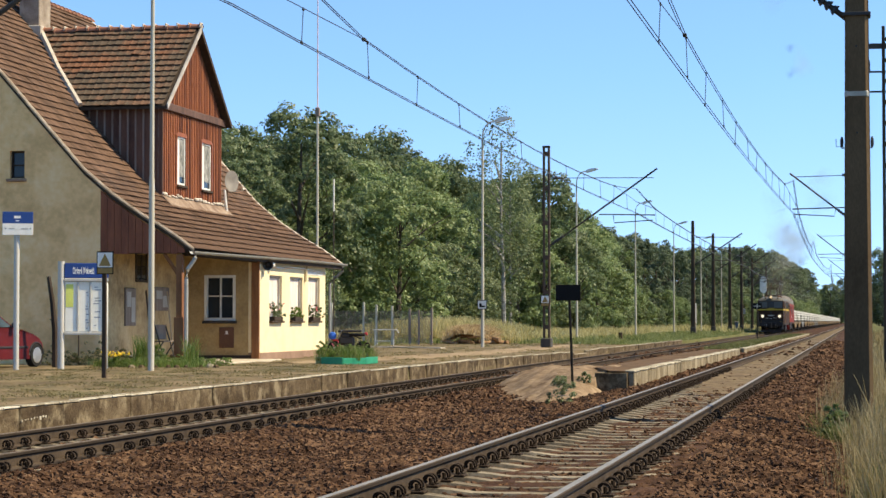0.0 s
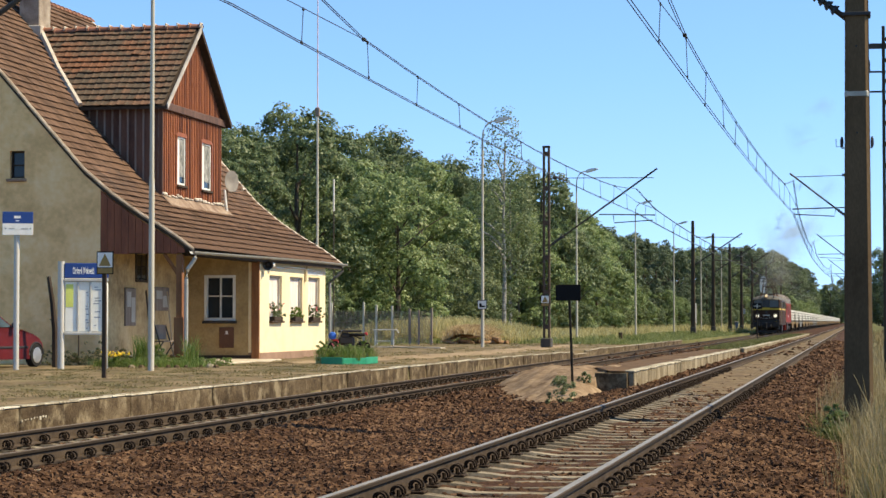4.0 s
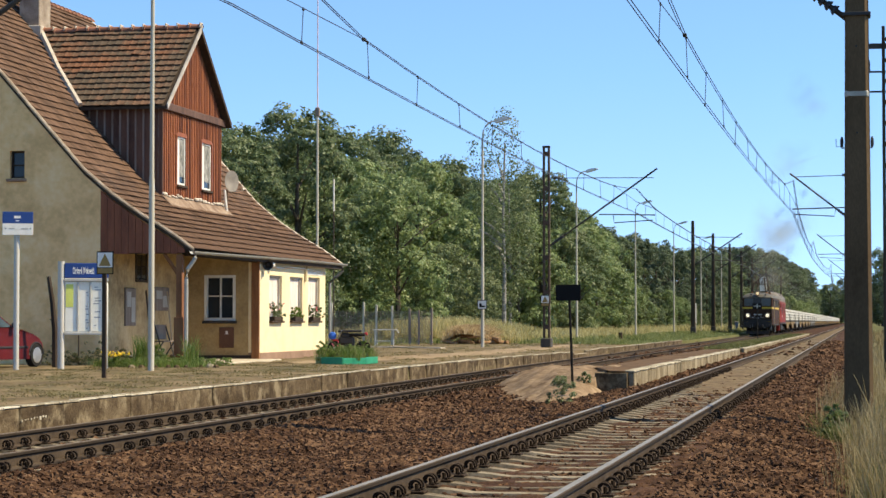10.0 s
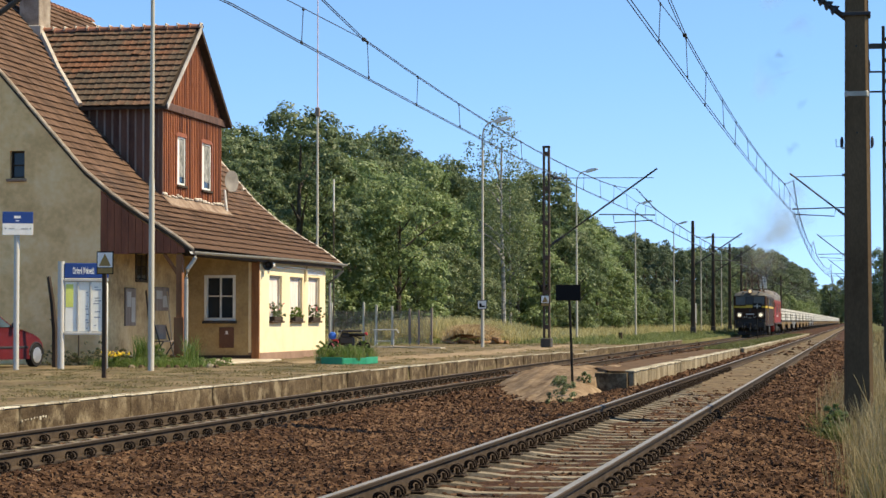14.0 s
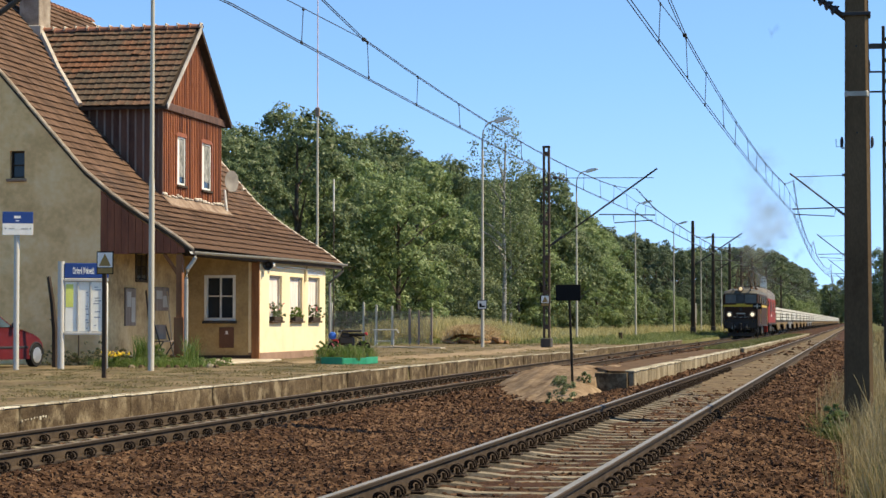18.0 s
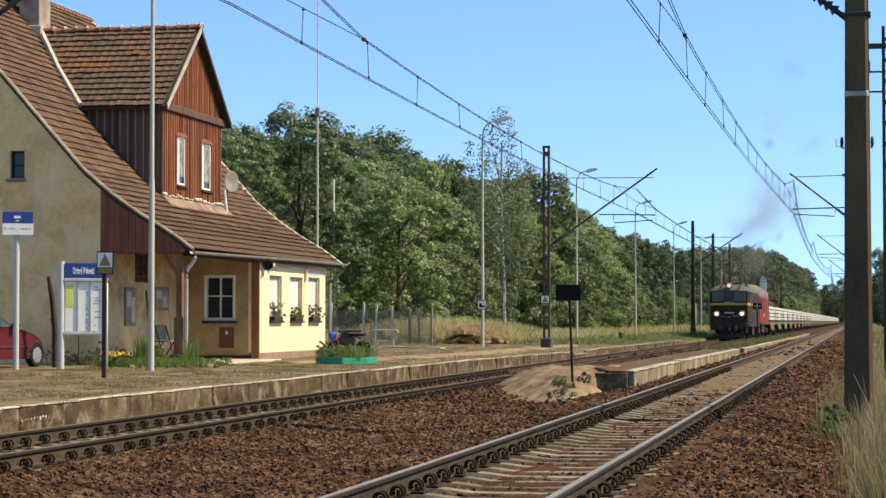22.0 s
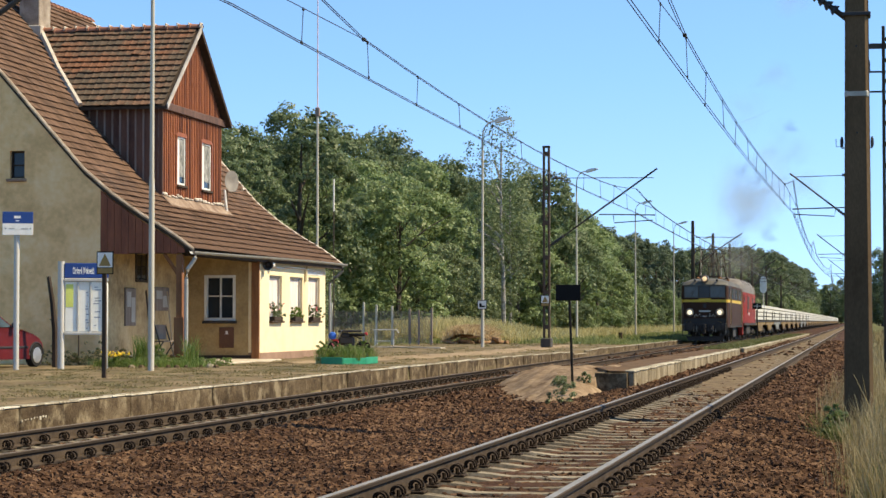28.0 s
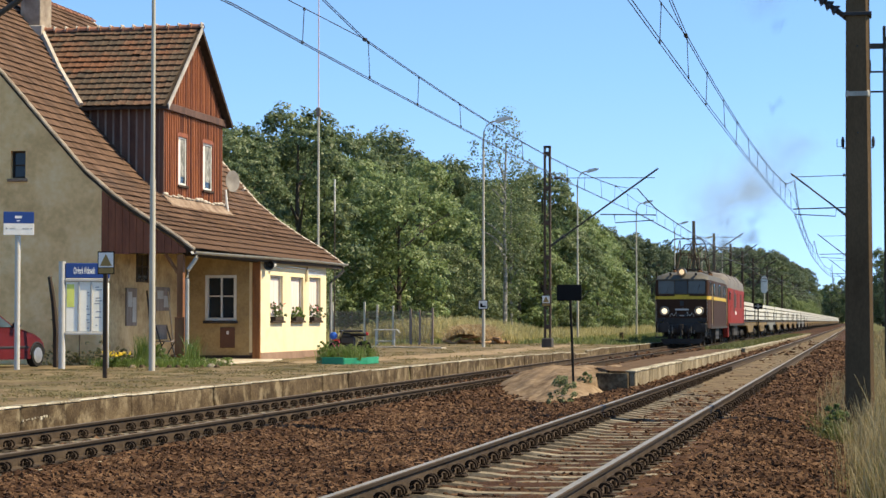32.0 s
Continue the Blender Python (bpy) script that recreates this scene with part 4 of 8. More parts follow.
def build_dormer(h):
    d = part("dormer", Shape().box(DX - 5.0, DX - 0.05, DY0 + 0.05, DY1 - 0.05, 4.9, D_EAVE), M_BROWNWOOD, h, "timber-clad gabled dormer")
    # front: vertical boards with rounded battens
    part("front_backing", Shape().box(DX - 0.05, DX - 0.012, DY0, DY1, 4.62, D_EAVE), M_BROWNWOOD, d)
    for y in np.arange(DY0, DY1 - 0.01, 0.16):
        yc = min(y + 0.08, DY1 - 0.04)
        top = D_EAVE + 0.1 + max(0, (1 - abs(yc - DYM) / (DY1 - DYM)) * (D_RIDGE - D_EAVE - 0.15))
        inwin = any(a - 0.08 < yc < b + 0.08 for a, b in ((57.72, 58.52), (60.05, 60.98)))
        spans = [(4.62, 5.2), (6.62, D_EAVE - 0.12)] if inwin else [(4.62, D_EAVE - 0.12)]
        for z0, z1 in spans + [(D_EAVE + 0.1, top)]:
            if z1 > z0 + 0.05:
                part("front_board", Shape().box(DX - 0.01, DX + 0.02, y + 0.012, y + 0.148, z0, z1, c=0.008).box(DX - 0.01, DX + 0.05, y - 0.022, y + 0.022, z0, z1, c=0.008), M_REDBOARD, d)
    s = Shape()
    s.prism([(DY0, D_EAVE), (DYM, D_RIDGE - 0.1), (DY1, D_EAVE)], "x", DX - 0.2, DX - 0.004)
    part("gable_backing", s, M_POSTWOOD, d)
    part("gable_beam", Shape().box(DX + 0.0, DX + 0.12, DY0 - 0.1, DY1 + 0.1, D_EAVE - 0.12, D_EAVE + 0.1, c=0.015), M_BROWNWOOD, d, "dark moulded cross beam")
    for a, b in ((57.72, 58.52), (60.05, 60.98)):
        w = part("window", Shape().box(DX - 0.03, DX - 0.01, a, b, 5.2, 6.62), M_GLASS, d)
        f = Shape()
        for q in ((a, a + 0.06, 5.2, 6.62), (b - 0.06, b, 5.2, 6.62), (a + 0.06, b - 0.06, 5.2, 5.26), (a + 0.06, b - 0.06, 6.56, 6.62)):
            f.box(DX - 0.008, DX + 0.02, q[0], q[1], q[2], q[3], c=0.006)
        part("frame", f, M_WHITE, w, "white painted frame")
        part("curtain", Shape().box(DX - 0.009, DX - 0.004, a + 0.06, a + 0.34, 5.26, 6.56), M_SHEER, w, "white curtain")
        part("curtain", Shape().box(DX - 0.009, DX - 0.005, a + 0.35, b - 0.06, 5.45, 6.56), M_LACE, w, "patterned lace curtain")
        part("sill", Shape().box(DX, DX + 0.1, a - 0.05, b + 0.05, 5.12, 5.19, c=0.01), M_OLDWOOD, w)
        part("casing", Shape().box(DX + 0.03, DX + 0.055, a - 0.1, a - 0.01, 5.15, 6.7).box(DX + 0.03, DX + 0.055, b + 0.01, b + 0.1, 5.15, 6.7).box(DX + 0.03, DX + 0.057, a - 0.01, b + 0.01, 6.62, 6.74), M_REDWOOD, w)
    # side towards the viewpoint: dark boards and pale battens
    for k in range(14):
        x = DX - 0.1 - k * 0.235
        zb = roof_z(x) - 0.1
        if zb > D_EAVE - 0.1:
            break
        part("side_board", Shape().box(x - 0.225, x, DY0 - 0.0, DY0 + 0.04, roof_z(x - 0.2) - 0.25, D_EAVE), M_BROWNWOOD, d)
        part("batten", Shape().box(x - 0.02, x + 0.03, DY0 - 0.035, DY0 - 0.002, zb, D_EAVE - 0.02, c=0.006), M_BATTEN, d)
    part("corner_post", Shape().box(DX - 0.1, DX + 0.035, DY0 - 0.05, DY0 + 0.06, 4.6, D_EAVE, c=0.01), M_BROWNWOOD, d)
    # roof of the dormer
    ov = 0.25
    for sgn in (-1, 1):
        ye = DYM + sgn * (DY1 - DYM + 0.28)
        ze = D_EAVE - 0.05
        up = Vector((0, DYM - ye, D_RIDGE - ze))
        ln = up.length
        up.normalize()
        x1 = DX + ov
        s = Shape()
        vs = []
        for x, y, z in ((x1, ye, ze), (x1, DYM, D_RIDGE), (-24.6, DYM, D_RIDGE), (-22.05, ye, ze)):
            vs += [(x, y, z), (x, y, z - 0.08)]
        s.add(vs, [(0, 2, 4, 6), (1, 7, 5, 3), (0, 1, 3, 2), (2, 3, 5, 4), (4, 5, 7, 6), (6, 7, 1, 0)])
        deck = part("dormer_roof", s, M_OLDWOOD, d, "weathered patched clay tiles")
        tme = tile_mesh("tile", 0.24, 0.32, M_TILE2)

        def keep(p):
            return p.x > -22.0 - (p.z - ze) * 1.02
        c = ln / 14
        ps = slope_poses(Vector((-24.7, ye, ze)), Vector((1, 0, 0)), up, x1 + 24.7 - 0.15, ln - 0.12, 0.24, c, keep)
        if sgn < 0:
            for m in ps:
                part("tile", tme, None, deck, at=m)
        else:
            ob = new("tiles", joined(tme, ps, "tiles", M_TILE2))
            ob.parent = deck
            tagged(ob, kind="stuff")
        b = Shape()
        b.prism([(ye, ze - 0.1), (DYM, D_RIDGE - 0.12), (DYM, D_RIDGE + 0.04), (ye, ze + 0.06)], "x", x1 - 0.02, x1 + 0.02)
        part("barge_board", b, M_GREYWOOD if sgn < 0 else M_OLDWOOD, d)
        v = Shape()
        v.path([(-21.95, ye, ze + 0.06), (-23.2, DYM + sgn * 1.6, 8.66), (-24.45, DYM, D_RIDGE + 0.1)], 0.1, 6)
        part("valley", v, M_MORTAR, d, "mortared valley")
    rme = ridge_tile_mesh()
    for k in range(15):
        part("ridge_tile", rme, None, d, at=pose(DX + ov - 0.36 * k - 0.36, DYM, D_RIDGE + 0.03 + rng.normal(0, 0.012)))
        part("mortar_joint", Shape().box(-0.03, 0.02, -0.13, 0.13, -0.02, 0.15, c=0.03), M_MORTAR, d, at=pose(DX + ov - 0.36 * k, DYM, D_RIDGE + 0.03))
    part("flashing", Shape().prism([(DX, 4.85), (DX, 4.5), (DX + 0.35, 4.42), (DX + 0.35, 4.5)], "y", DY0 - 0.1, DY1 + 0.25), M_FLASH, d, "weathered brown flashing")
    y = DY0 - 0.05
    while y < DY1 + 0.1:
        w = rng.uniform(0.12, 0.34)
        hgt = rng.uniform(0.05, 0.12)
        part("mortar_lump", Shape().box(0, 0.09, 0, w, 0, hgt, c=0.03), M_MORTAR, d, at=pose(DX + 0.03, y, 4.78 + rng.normal(0, 0.015), 0, rng.normal(0, 8), rng.normal(0, 4)))
        y += w + rng.uniform(0.0, 0.1)
    part("white_pipe", Shape().tube((DX + 0.2, DY1 + 0.05, 4.45), (DX + 0.12, DY1 + 0.0, 5.3), 0.045, seg=8), M_WHITE, d)


M_FLASH = material("old_flashing", [(0.13, 0.085, 0.06), (0.23, 0.165, 0.12), (0.36, 0.29, 0.22)], scale=2.5, rough=0.9, bump=0.4)
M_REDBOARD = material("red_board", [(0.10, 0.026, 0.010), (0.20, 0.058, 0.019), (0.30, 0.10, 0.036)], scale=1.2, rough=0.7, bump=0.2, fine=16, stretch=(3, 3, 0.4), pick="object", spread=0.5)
M_GREYWOOD = material("weathered_white_board", [(0.28, 0.25, 0.22), (0.48, 0.45, 0.41)], scale=2, rough=0.85, bump=0.2)
build_house()


# ---- overhead line ----
def lattice_mast(x, y, label):
    """A mast of two steel channels with batten plates, on a footing."""
    m = thing("catenary_mast", label, "mast", "catenary masts", at=pose(x, y, PZ - 0.1))
    if y > 150:
        # further on: tapered brown posts on a dark stub
        s = Shape()
        vs = []
        for z, w in ((0.0, 0.20), (9.85, 0.125)):
            c = w * 0.3
            vs += [(u, v, z) for u, v in ((-w + c, -w), (w - c, -w), (w, -w + c), (w, w - c), (w - c, w), (-w + c, w), (-w, w - c), (-w, -w + c))]
        s.add(vs, [tuple(range(8))[::-1], tuple(range(8, 16))] + [(i, (i + 1) % 8, 8 + (i + 1) % 8, 8 + i) for i in range(8)])
        part("post", s, M_MASTB, m)
        part("stub", Shape().box(-0.24, 0.24, -0.24, 0.24, -0.3, 0.75, c=0.05), M_MAST, m)
        part("clamp", Shape().box(-0.17, 0.17, -0.17, 0.17, 4.6, 4.68, c=0.01).box(-0.15, 0.15, -0.15, 0.15, 8.3, 8.36, c=0.01), M_DARK, m)
        return m
    for sx in (-1, 1):
        part("channel", Shape().box(sx * 0.11 - 0.045, sx * 0.11 + 0.045, -0.09, 0.09, 0.0, 8.75, c=0.01), M_MASTRUST, m)
    for k in range(6):
        z = 0.9 + k * 1.5
        part("batten_plate", Shape().box(-0.09, 0.09, -0.1, -0.09, z, z + 0.18).box(-0.09, 0.09, 0.09, 0.1, z, z + 0.18), M_MASTRUST, m)
    part("cap", Shape().box(-0.16, 0.16, -0.1, 0.1, 8.75, 8.84, c=0.01), M_MAST, m)
    part("footing", Shape().box(-0.22, 0.22, -0.3, 0.3, -0.3, 0.5, c=0.03), M_MAST, m)
    return m


INS = [(0.03, 0), (0.085, 0.03), (0.03, 0.06), (0.085, 0.09), (0.03, 0.12), (0.085, 0.15), (0.03, 0.18), (0.085, 0.21), (0.03, 0.24), (0.085, 0.27), (0.03, 0.3)]


def bracket(m, reach, z_root, z_tip, z_tie, z_reg, side, r=0.042):
    """A raking cantilever with its tie, insulators and registration arm; side +1 reaches towards +x."""
    s = side
    b = part("cantilever", Shape().tube((s * 0.12, 0, z_root), (s * reach, 0, z_tip), r, seg=6), M_MAST, m)
    up = (z_tip - z_root) / (reach - 0.12)
    ins = Shape()
    for k in range(6):
        x = 0.28 + k * 0.085
        ins.tube((s * x, 0, z_root + up * (x - 0.12)), (s * (x + 0.05), 0, z_root + up * (x - 0.07)), 0.085, 0.05, 8)
    part("insulator", ins, M_DARK, b)
    zt = z_tie - 0.05
    part("tie_rod", Shape().tube((s * 0.1, 0, z_tie), (s * (reach - 0.15), 0, zt), r * 0.4, seg=5), M_MAST, b)
    part("insulator", Shape().lathe(INS, (0.3 if s > 0 else -0.6, 0, z_tie), "x", 8), M_DARK, b)
    part("registration_tube", Shape().tube((s * (reach - 2.5), 0, z_reg + 0.05), (s * (reach - 0.1), 0, z_reg), r * 0.7, seg=6), M_MAST, b)
    part("registration_arm", Shape().path([(s * (reach - 1.9), 0, z_reg), (s * (reach - 1.85), 0, z_reg - 0.32), (s * (reach - 0.2), 0, z_reg - 0.22)], 0.022, 5), M_MAST, b)
    return b


M_MASTRUST = material("rusty_mast", [(0.040, 0.028, 0.020), (0.070, 0.045, 0.029), (0.12, 0.066, 0.036)], scale=1.4, rough=0.8, bump=0.2, stretch=(2, 2, 0.5))
M_MASTB = material("brown_mast", [(0.045, 0.033, 0.023), (0.075, 0.057, 0.041)], scale=1.0, rough=0.85, bump=0.2, stretch=(2, 2, 0.3))
MASTS_L = [29.0, 88.5, 178.0, 204.0, 231.0, 256.0, 285.0, 330.0, 395.0, 460.0]
MASTS_R = [29.6, 88.5, 156.0, 220.0, 284.0, 348.0, 412.0]
MRX = 0.02
MLX = {29.0: -15.0, 88.5: -13.15, 178.0: -13.76, 204.0: -13.8, 231.0: -13.8, 256.0: -13.88, 285.0: -14.0}
for y in MASTS_L:
    mm = lattice_mast(MLX.get(y, -14.0), y, "dark steel catenary mast of two channels with a raking arm" if y < 150 else "tapered brown catenary mast with a raking arm")
    if y < 40:
        bracket(mm, 5.5, 4.37, 7.92, 8.35, 6.45, 1)
    elif y < 150:
        bracket(mm, 4.8, 4.48, 7.79, 7.44, 5.79, 1)
    else:
        bracket(mm, 4.2, 6.05, 8.75, 8.45, 6.4, 1, 0.06)


def post_mast(y, near):
    """A tapered post mast beside the main line; the nearest one carries feeder insulators and a pale band."""
    m = thing("catenary_mast", "tall tapered dark catenary mast with a faded pale band" if near else "tapered dark catenary mast with raking arm", "mast", "catenary masts", at=pose(MRX, y, -0.5))
    s = Shape()
    w0, w1, hh = 0.205, 0.128, 9.6
    vs = []
    for z, w in ((0, w0), (hh, w1)):
        c = w * 0.25
        for u, v in ((-w + c, -w), (w - c, -w), (w, -w + c), (w, w - c), (w - c, w), (-w + c, w), (-w, w - c), (-w, -w + c)):
            vs.append((u, v, z))
    s.add(vs, [tuple(range(8))[::-1], tuple(range(8, 16))] + [(i, (i + 1) % 8, 8 + (i + 1) % 8, 8 + i) for i in range(8)])
    part("post", s, M_MASTC, m)
    bracket(m, *((2.76, 5.86, 7.94, 7.84, 6.43) if 40 < y < 100 else (2.9, 5.95, 8.15, 8.05, 6.65)), -1)
    if near:
        zb = 4.88
        w = np.interp(zb, [0, hh], [w0, w1]) + 0.003
        part("band", Shape().box(-w, w, -w, w, zb - 0.06, zb + 0.06, c=0.03), M_WHITEBAND, m, "faded pale painted band")
        for sx in (-1, 1):
            ins = Shape()
            ins.path([(sx * 0.12, 0, 4.13), (sx * 0.21, 0, 4.13), (sx * 0.21, 0, 4.2)], 0.011, 5)
            ins.lathe([(0.012, 0), (0.022, 0.02), (0.024, 0.1), (0.016, 0.13), (0.01, 0.15)], (sx * 0.21, 0, 4.14), "z", 8)
            if sx < 0:
                ins.path([(-0.21, 0, 4.15), (-0.29, 0, 4.15), (-0.29, 0, 4.26)], 0.005, 4)
            part("pin_insulator", ins, M_DARK, m)
        part("clamp", Shape().box(-0.2, 0.2, -0.2, 0.2, 5.98, 6.03, c=0.005), M_DARK, m)
        part("bolt_hole", Shape().lathe([(0.014, -0.004), (0.014, 0.004)], (0.0, -np.interp(5.55, [0, hh], [w0, w1]) - 0.002, 5.55), "y", 8).lathe([(0.014, -0.004), (0.014, 0.004)], (0.0, -np.interp(4.33, [0, hh], [w0, w1]) - 0.002, 4.33), "y", 8), M_DARK, m)
        part("earth_wire", Shape().tube((0.19, -0.02, 0.3), (0.15, -0.02, 8), 0.012, seg=5), M_WIRE, m)
    return m


M_WHITEBAND = material("faded_band", [(0.30, 0.29, 0.25), (0.45, 0.43, 0.38)], scale=4, rough=0.85, bump=0.1)
for k, y in enumerate(MASTS_R):
    post_mast(y, k == 0)


def catenary(name, supports, z_contact, label, z_joint=6.45, reach=8.4):
    """Twin contact wires under a twin messenger through the supports (x, y, z); at each support the messenger rises from its joints, and a stitch wire runs from joint to joint below it."""
    c = thing(name, label, "overhead line", "catenaries")

    def over(a, b, d):
        """The messenger d metres along the span from a to b."""
        ln = b[1] - a[1]
        t = d / ln
        x = a[0] + (b[0] - a[0]) * t
        e = min(d, ln - d)
        if e < reach:
            top = a[2] if d < ln / 2 else b[2]
            k = e / reach
            z = top + (z_joint - top) * (1.15 * k - 0.15 * k * k)
        else:
            q = (d - reach) / (ln - 2 * reach)
            z = z_joint - 0.3 * 4 * q * (1 - q)
        return Vector((x, a[1] + d, z))

    def contact(a, b, d, k):
        t = d / (b[1] - a[1])
        return Vector((a[0] + (b[0] - a[0]) * t + 0.028 * k, a[1] + d, z_contact - 0.16 * 4 * t * (1 - t)))

    for a, b in zip(supports[:-1], supports[1:]):
        ln = b[1] - a[1]
        far = a[1] > 80
        r = 0.013 if far else 0.0085
        ds = [0, 2, 4, 6, reach] + [reach + (ln - 2 * reach) * i / 12 for i in range(1, 12)] + [ln - reach, ln - 6, ln - 4, ln - 2, ln]
        for k in (-1, 1):
            side = Vector((0.022 * k, 0, 0))
            part("messenger_wire", Shape().path([over(a, b, d) + side for d in ds], r, 5), M_WIRE, c)
            part("contact_wire", Shape().path([contact(a, b, ln * i / 14, k) for i in range(15)], r, 5), M_WIRE, c)
        for d0, d1 in ((0, reach), (ln - reach, ln)):
            pts = []
            for i in range(5):
                d = d0 + (d1 - d0) * i / 4
                p = over(a, b, d)
                p.z = z_joint - 0.13 * (1 - min(d, ln - d) / reach)
                pts.append(p)
            part("stitch_wire", Shape().path(pts, r, 5), M_WIRE, c)
        for d in (reach, ln - reach):
            p = over(a, b, d)
            part("clamp", Shape().box(p.x - 0.035, p.x + 0.035, p.y - 0.07, p.y + 0.07, p.z - 0.03, p.z + 0.03, c=0.01), M_DARK, c)
        if a[1] < 230:
            n = int((ln - 4) / 4.4)
            for i in range(n):
                d = 4.0 + (ln - 8.0) * i / (n - 1)
                top = over(a, b, d)
                if min(d, ln - d) < reach:
                    top.z = z_joint - 0.13 * (1 - min(d, ln - d) / reach)
                k = 1 if i % 2 else -1
                low = contact(a, b, d, k)
                part("dropper", Shape().tube(top, low, 0.0075, seg=4).box(low.x - 0.012, low.x + 0.012, low.y - 0.04, low.y + 0.04, low.z - 0.01, low.z + 0.05).box(top.x - 0.012, top.x + 0.012, top.y - 0.04, top.y + 0.04, top.z - 0.04, top.z + 0.01), M_WIRE, c)
    return c


catenary("catenary_platform_line", [(LX, -30, 7.2), (LX + 0.22, 29, 7.25), (-9.25, 88.5, 6.88), (LX, 178, 7.0), (LX - 0.2, 231, 7.0), (LX + 0.2, 285, 7.0), (LX - 0.2, 330, 7.0), (LX + 0.2, 395, 7.0), (LX, 460, 7.0)], 5.83, "sagging twin overhead wires with droppers above the platform line")
catenary("catenary_main_line", [(RX - 0.35, -34, 7.2)] + [(RX + (-0.35 if i % 2 == 0 else 0.2), y, 7.15) for i, y in enumerate(MASTS_R)], 5.76, "twin contact wires and messenger above the main line")


def street_lamp(y, h=10.0, x=-16.2):
    l = thing("street_lamp", "tall grey steel platform lamp with a curved arm", "street lamp", "platform lamps", at=pose(x, y, PZ - 0.02))
    part("pole", Shape().tube((0, 0, 0), (0, 0, h * 0.45), 0.075, 0.065, 10).tube((0, 0, h * 0.45), (0, 0, h - 0.8), 0.055, 0.045, 10), M_LAMPPOLE, l, smooth=True)
    part("arm", Shape().path([(0, 0, h - 0.85), (0.03, 0, h - 0.45), (0.14, 0, h - 0.2), (0.32, 0, h - 0.05), (0.55, 0, h + 0.02)], 0.035, 7), M_LAMPPOLE, l, smooth=True)
    hd = Shape()
    hd.prism([(0.5, h - 0.03), (0.62, h - 0.09), (1.2, h + 0.08), (1.26, h + 0.14), (1.1, h + 0.2), (0.7, h + 0.13)], "y", -0.13, 0.13)
    head = part("lamp_head", hd, M_WHITE, l, "pale lamp head")
    part("diffuser", Shape().box(0.66, 1.15, -0.1, 0.1, -0.03, 0.0, rot=Matrix.Rotation(radians(-16), 3, "Y"), at=(0.17, 0, h - 0.15)), M_GREYPAINT, head)
    return l


for y in (46.1, 89.8, 121.1, 154.2, 187.3, 220.5, 254.2):
    street_lamp(y)


# ---- signs and station furniture ----
def blade_field(name, n, region, h, w, mat, label, seed, lean=0.35, kind="stuff", zfun=None, category="grass"):
    """Many single grass blades, each a bent strip; region: (x0, x1, y0, y1) or a function giving points."""
    g = np.random.default_rng(seed)
    if callable(region):
        p = region(g, n)
    else:
        p = np.stack([g.uniform(region[0], region[1], n), g.uniform(region[2], region[3], n)], -1)
    n = len(p)
    z = np.array([zfun(a, b) for a, b in p]) if zfun else np.full(n, PZ - 0.03)
    hh = h * g.uniform(0.45, 1.2, n)
    if h > 0.8 and w > 0.03:
        hh *= np.array([0.72 + 0.75 * noise.noise((a * 0.22, b * 0.12, seed)) for a, b in p]).clip(0.25, 1.3)
    a = g.uniform(0, 2 * math.pi, n)
    d = np.stack([np.cos(a), np.sin(a)], -1) * (hh * lean * g.uniform(0.2, 1.3, n))[:, None]
    b = g.uniform(0, 2 * math.pi, n)
    s = np.stack([np.cos(b), np.sin(b)], -1) * (w * g.uniform(0.6, 1.3, n) * 0.5)[:, None]
    base = np.concatenate([p, z[:, None]], 1)
    rows = []
    for t, k in ((0, 1.0), (0.5, 0.85), (1.0, 0.25)):
        c = base.copy()
        c[:, :2] += d * t * t
        c[:, 2] += hh * t * (1 - 0.15 * t)
        l, r = c.copy(), c.copy()
        l[:, :2] -= s * k
        r[:, :2] += s * k
        rows += [l, r]
    v = np.stack(rows, 1).reshape(-1, 3)
    q = np.array([(0, 1, 3, 2), (2, 3, 5, 4)])
    f = (q[None] + (np.arange(n) * 6)[:, None, None]).reshape(-1, 4)
    ob = new(name, raw_mesh(name, v, f, mat))
    return tagged(ob, label, category, kind=kind)


def plant(name, x, y, z, h, w, mat, label, seed, blobs=14, leaves=45, size=0.05, flowers=None, category="plant", fl=0):
    """A low leafy plant, with flower heads where it has any."""
    t = thing(name, label, category, at=pose(x, y, z))
    part("leaves", crown_mesh("leaves", h, w, seed, mat, blobs, leaves, size, 0.05), None, t)
    if flowers:
        g = random.Random(seed)
        s = Shape()
        for k in range(fl):
            a, r = g.uniform(0, 6.28), w * 0.5 * math.sqrt(g.random())
            s.lathe([(0.01, -0.01), (size * 0.7, 0.0), (size * 0.8, 0.02), (0.01, 0.035)], (r * math.cos(a), r * math.sin(a), h * g.uniform(0.75, 1.08)), "z", 6)
        part("flowers", s, flowers, t)
    return t


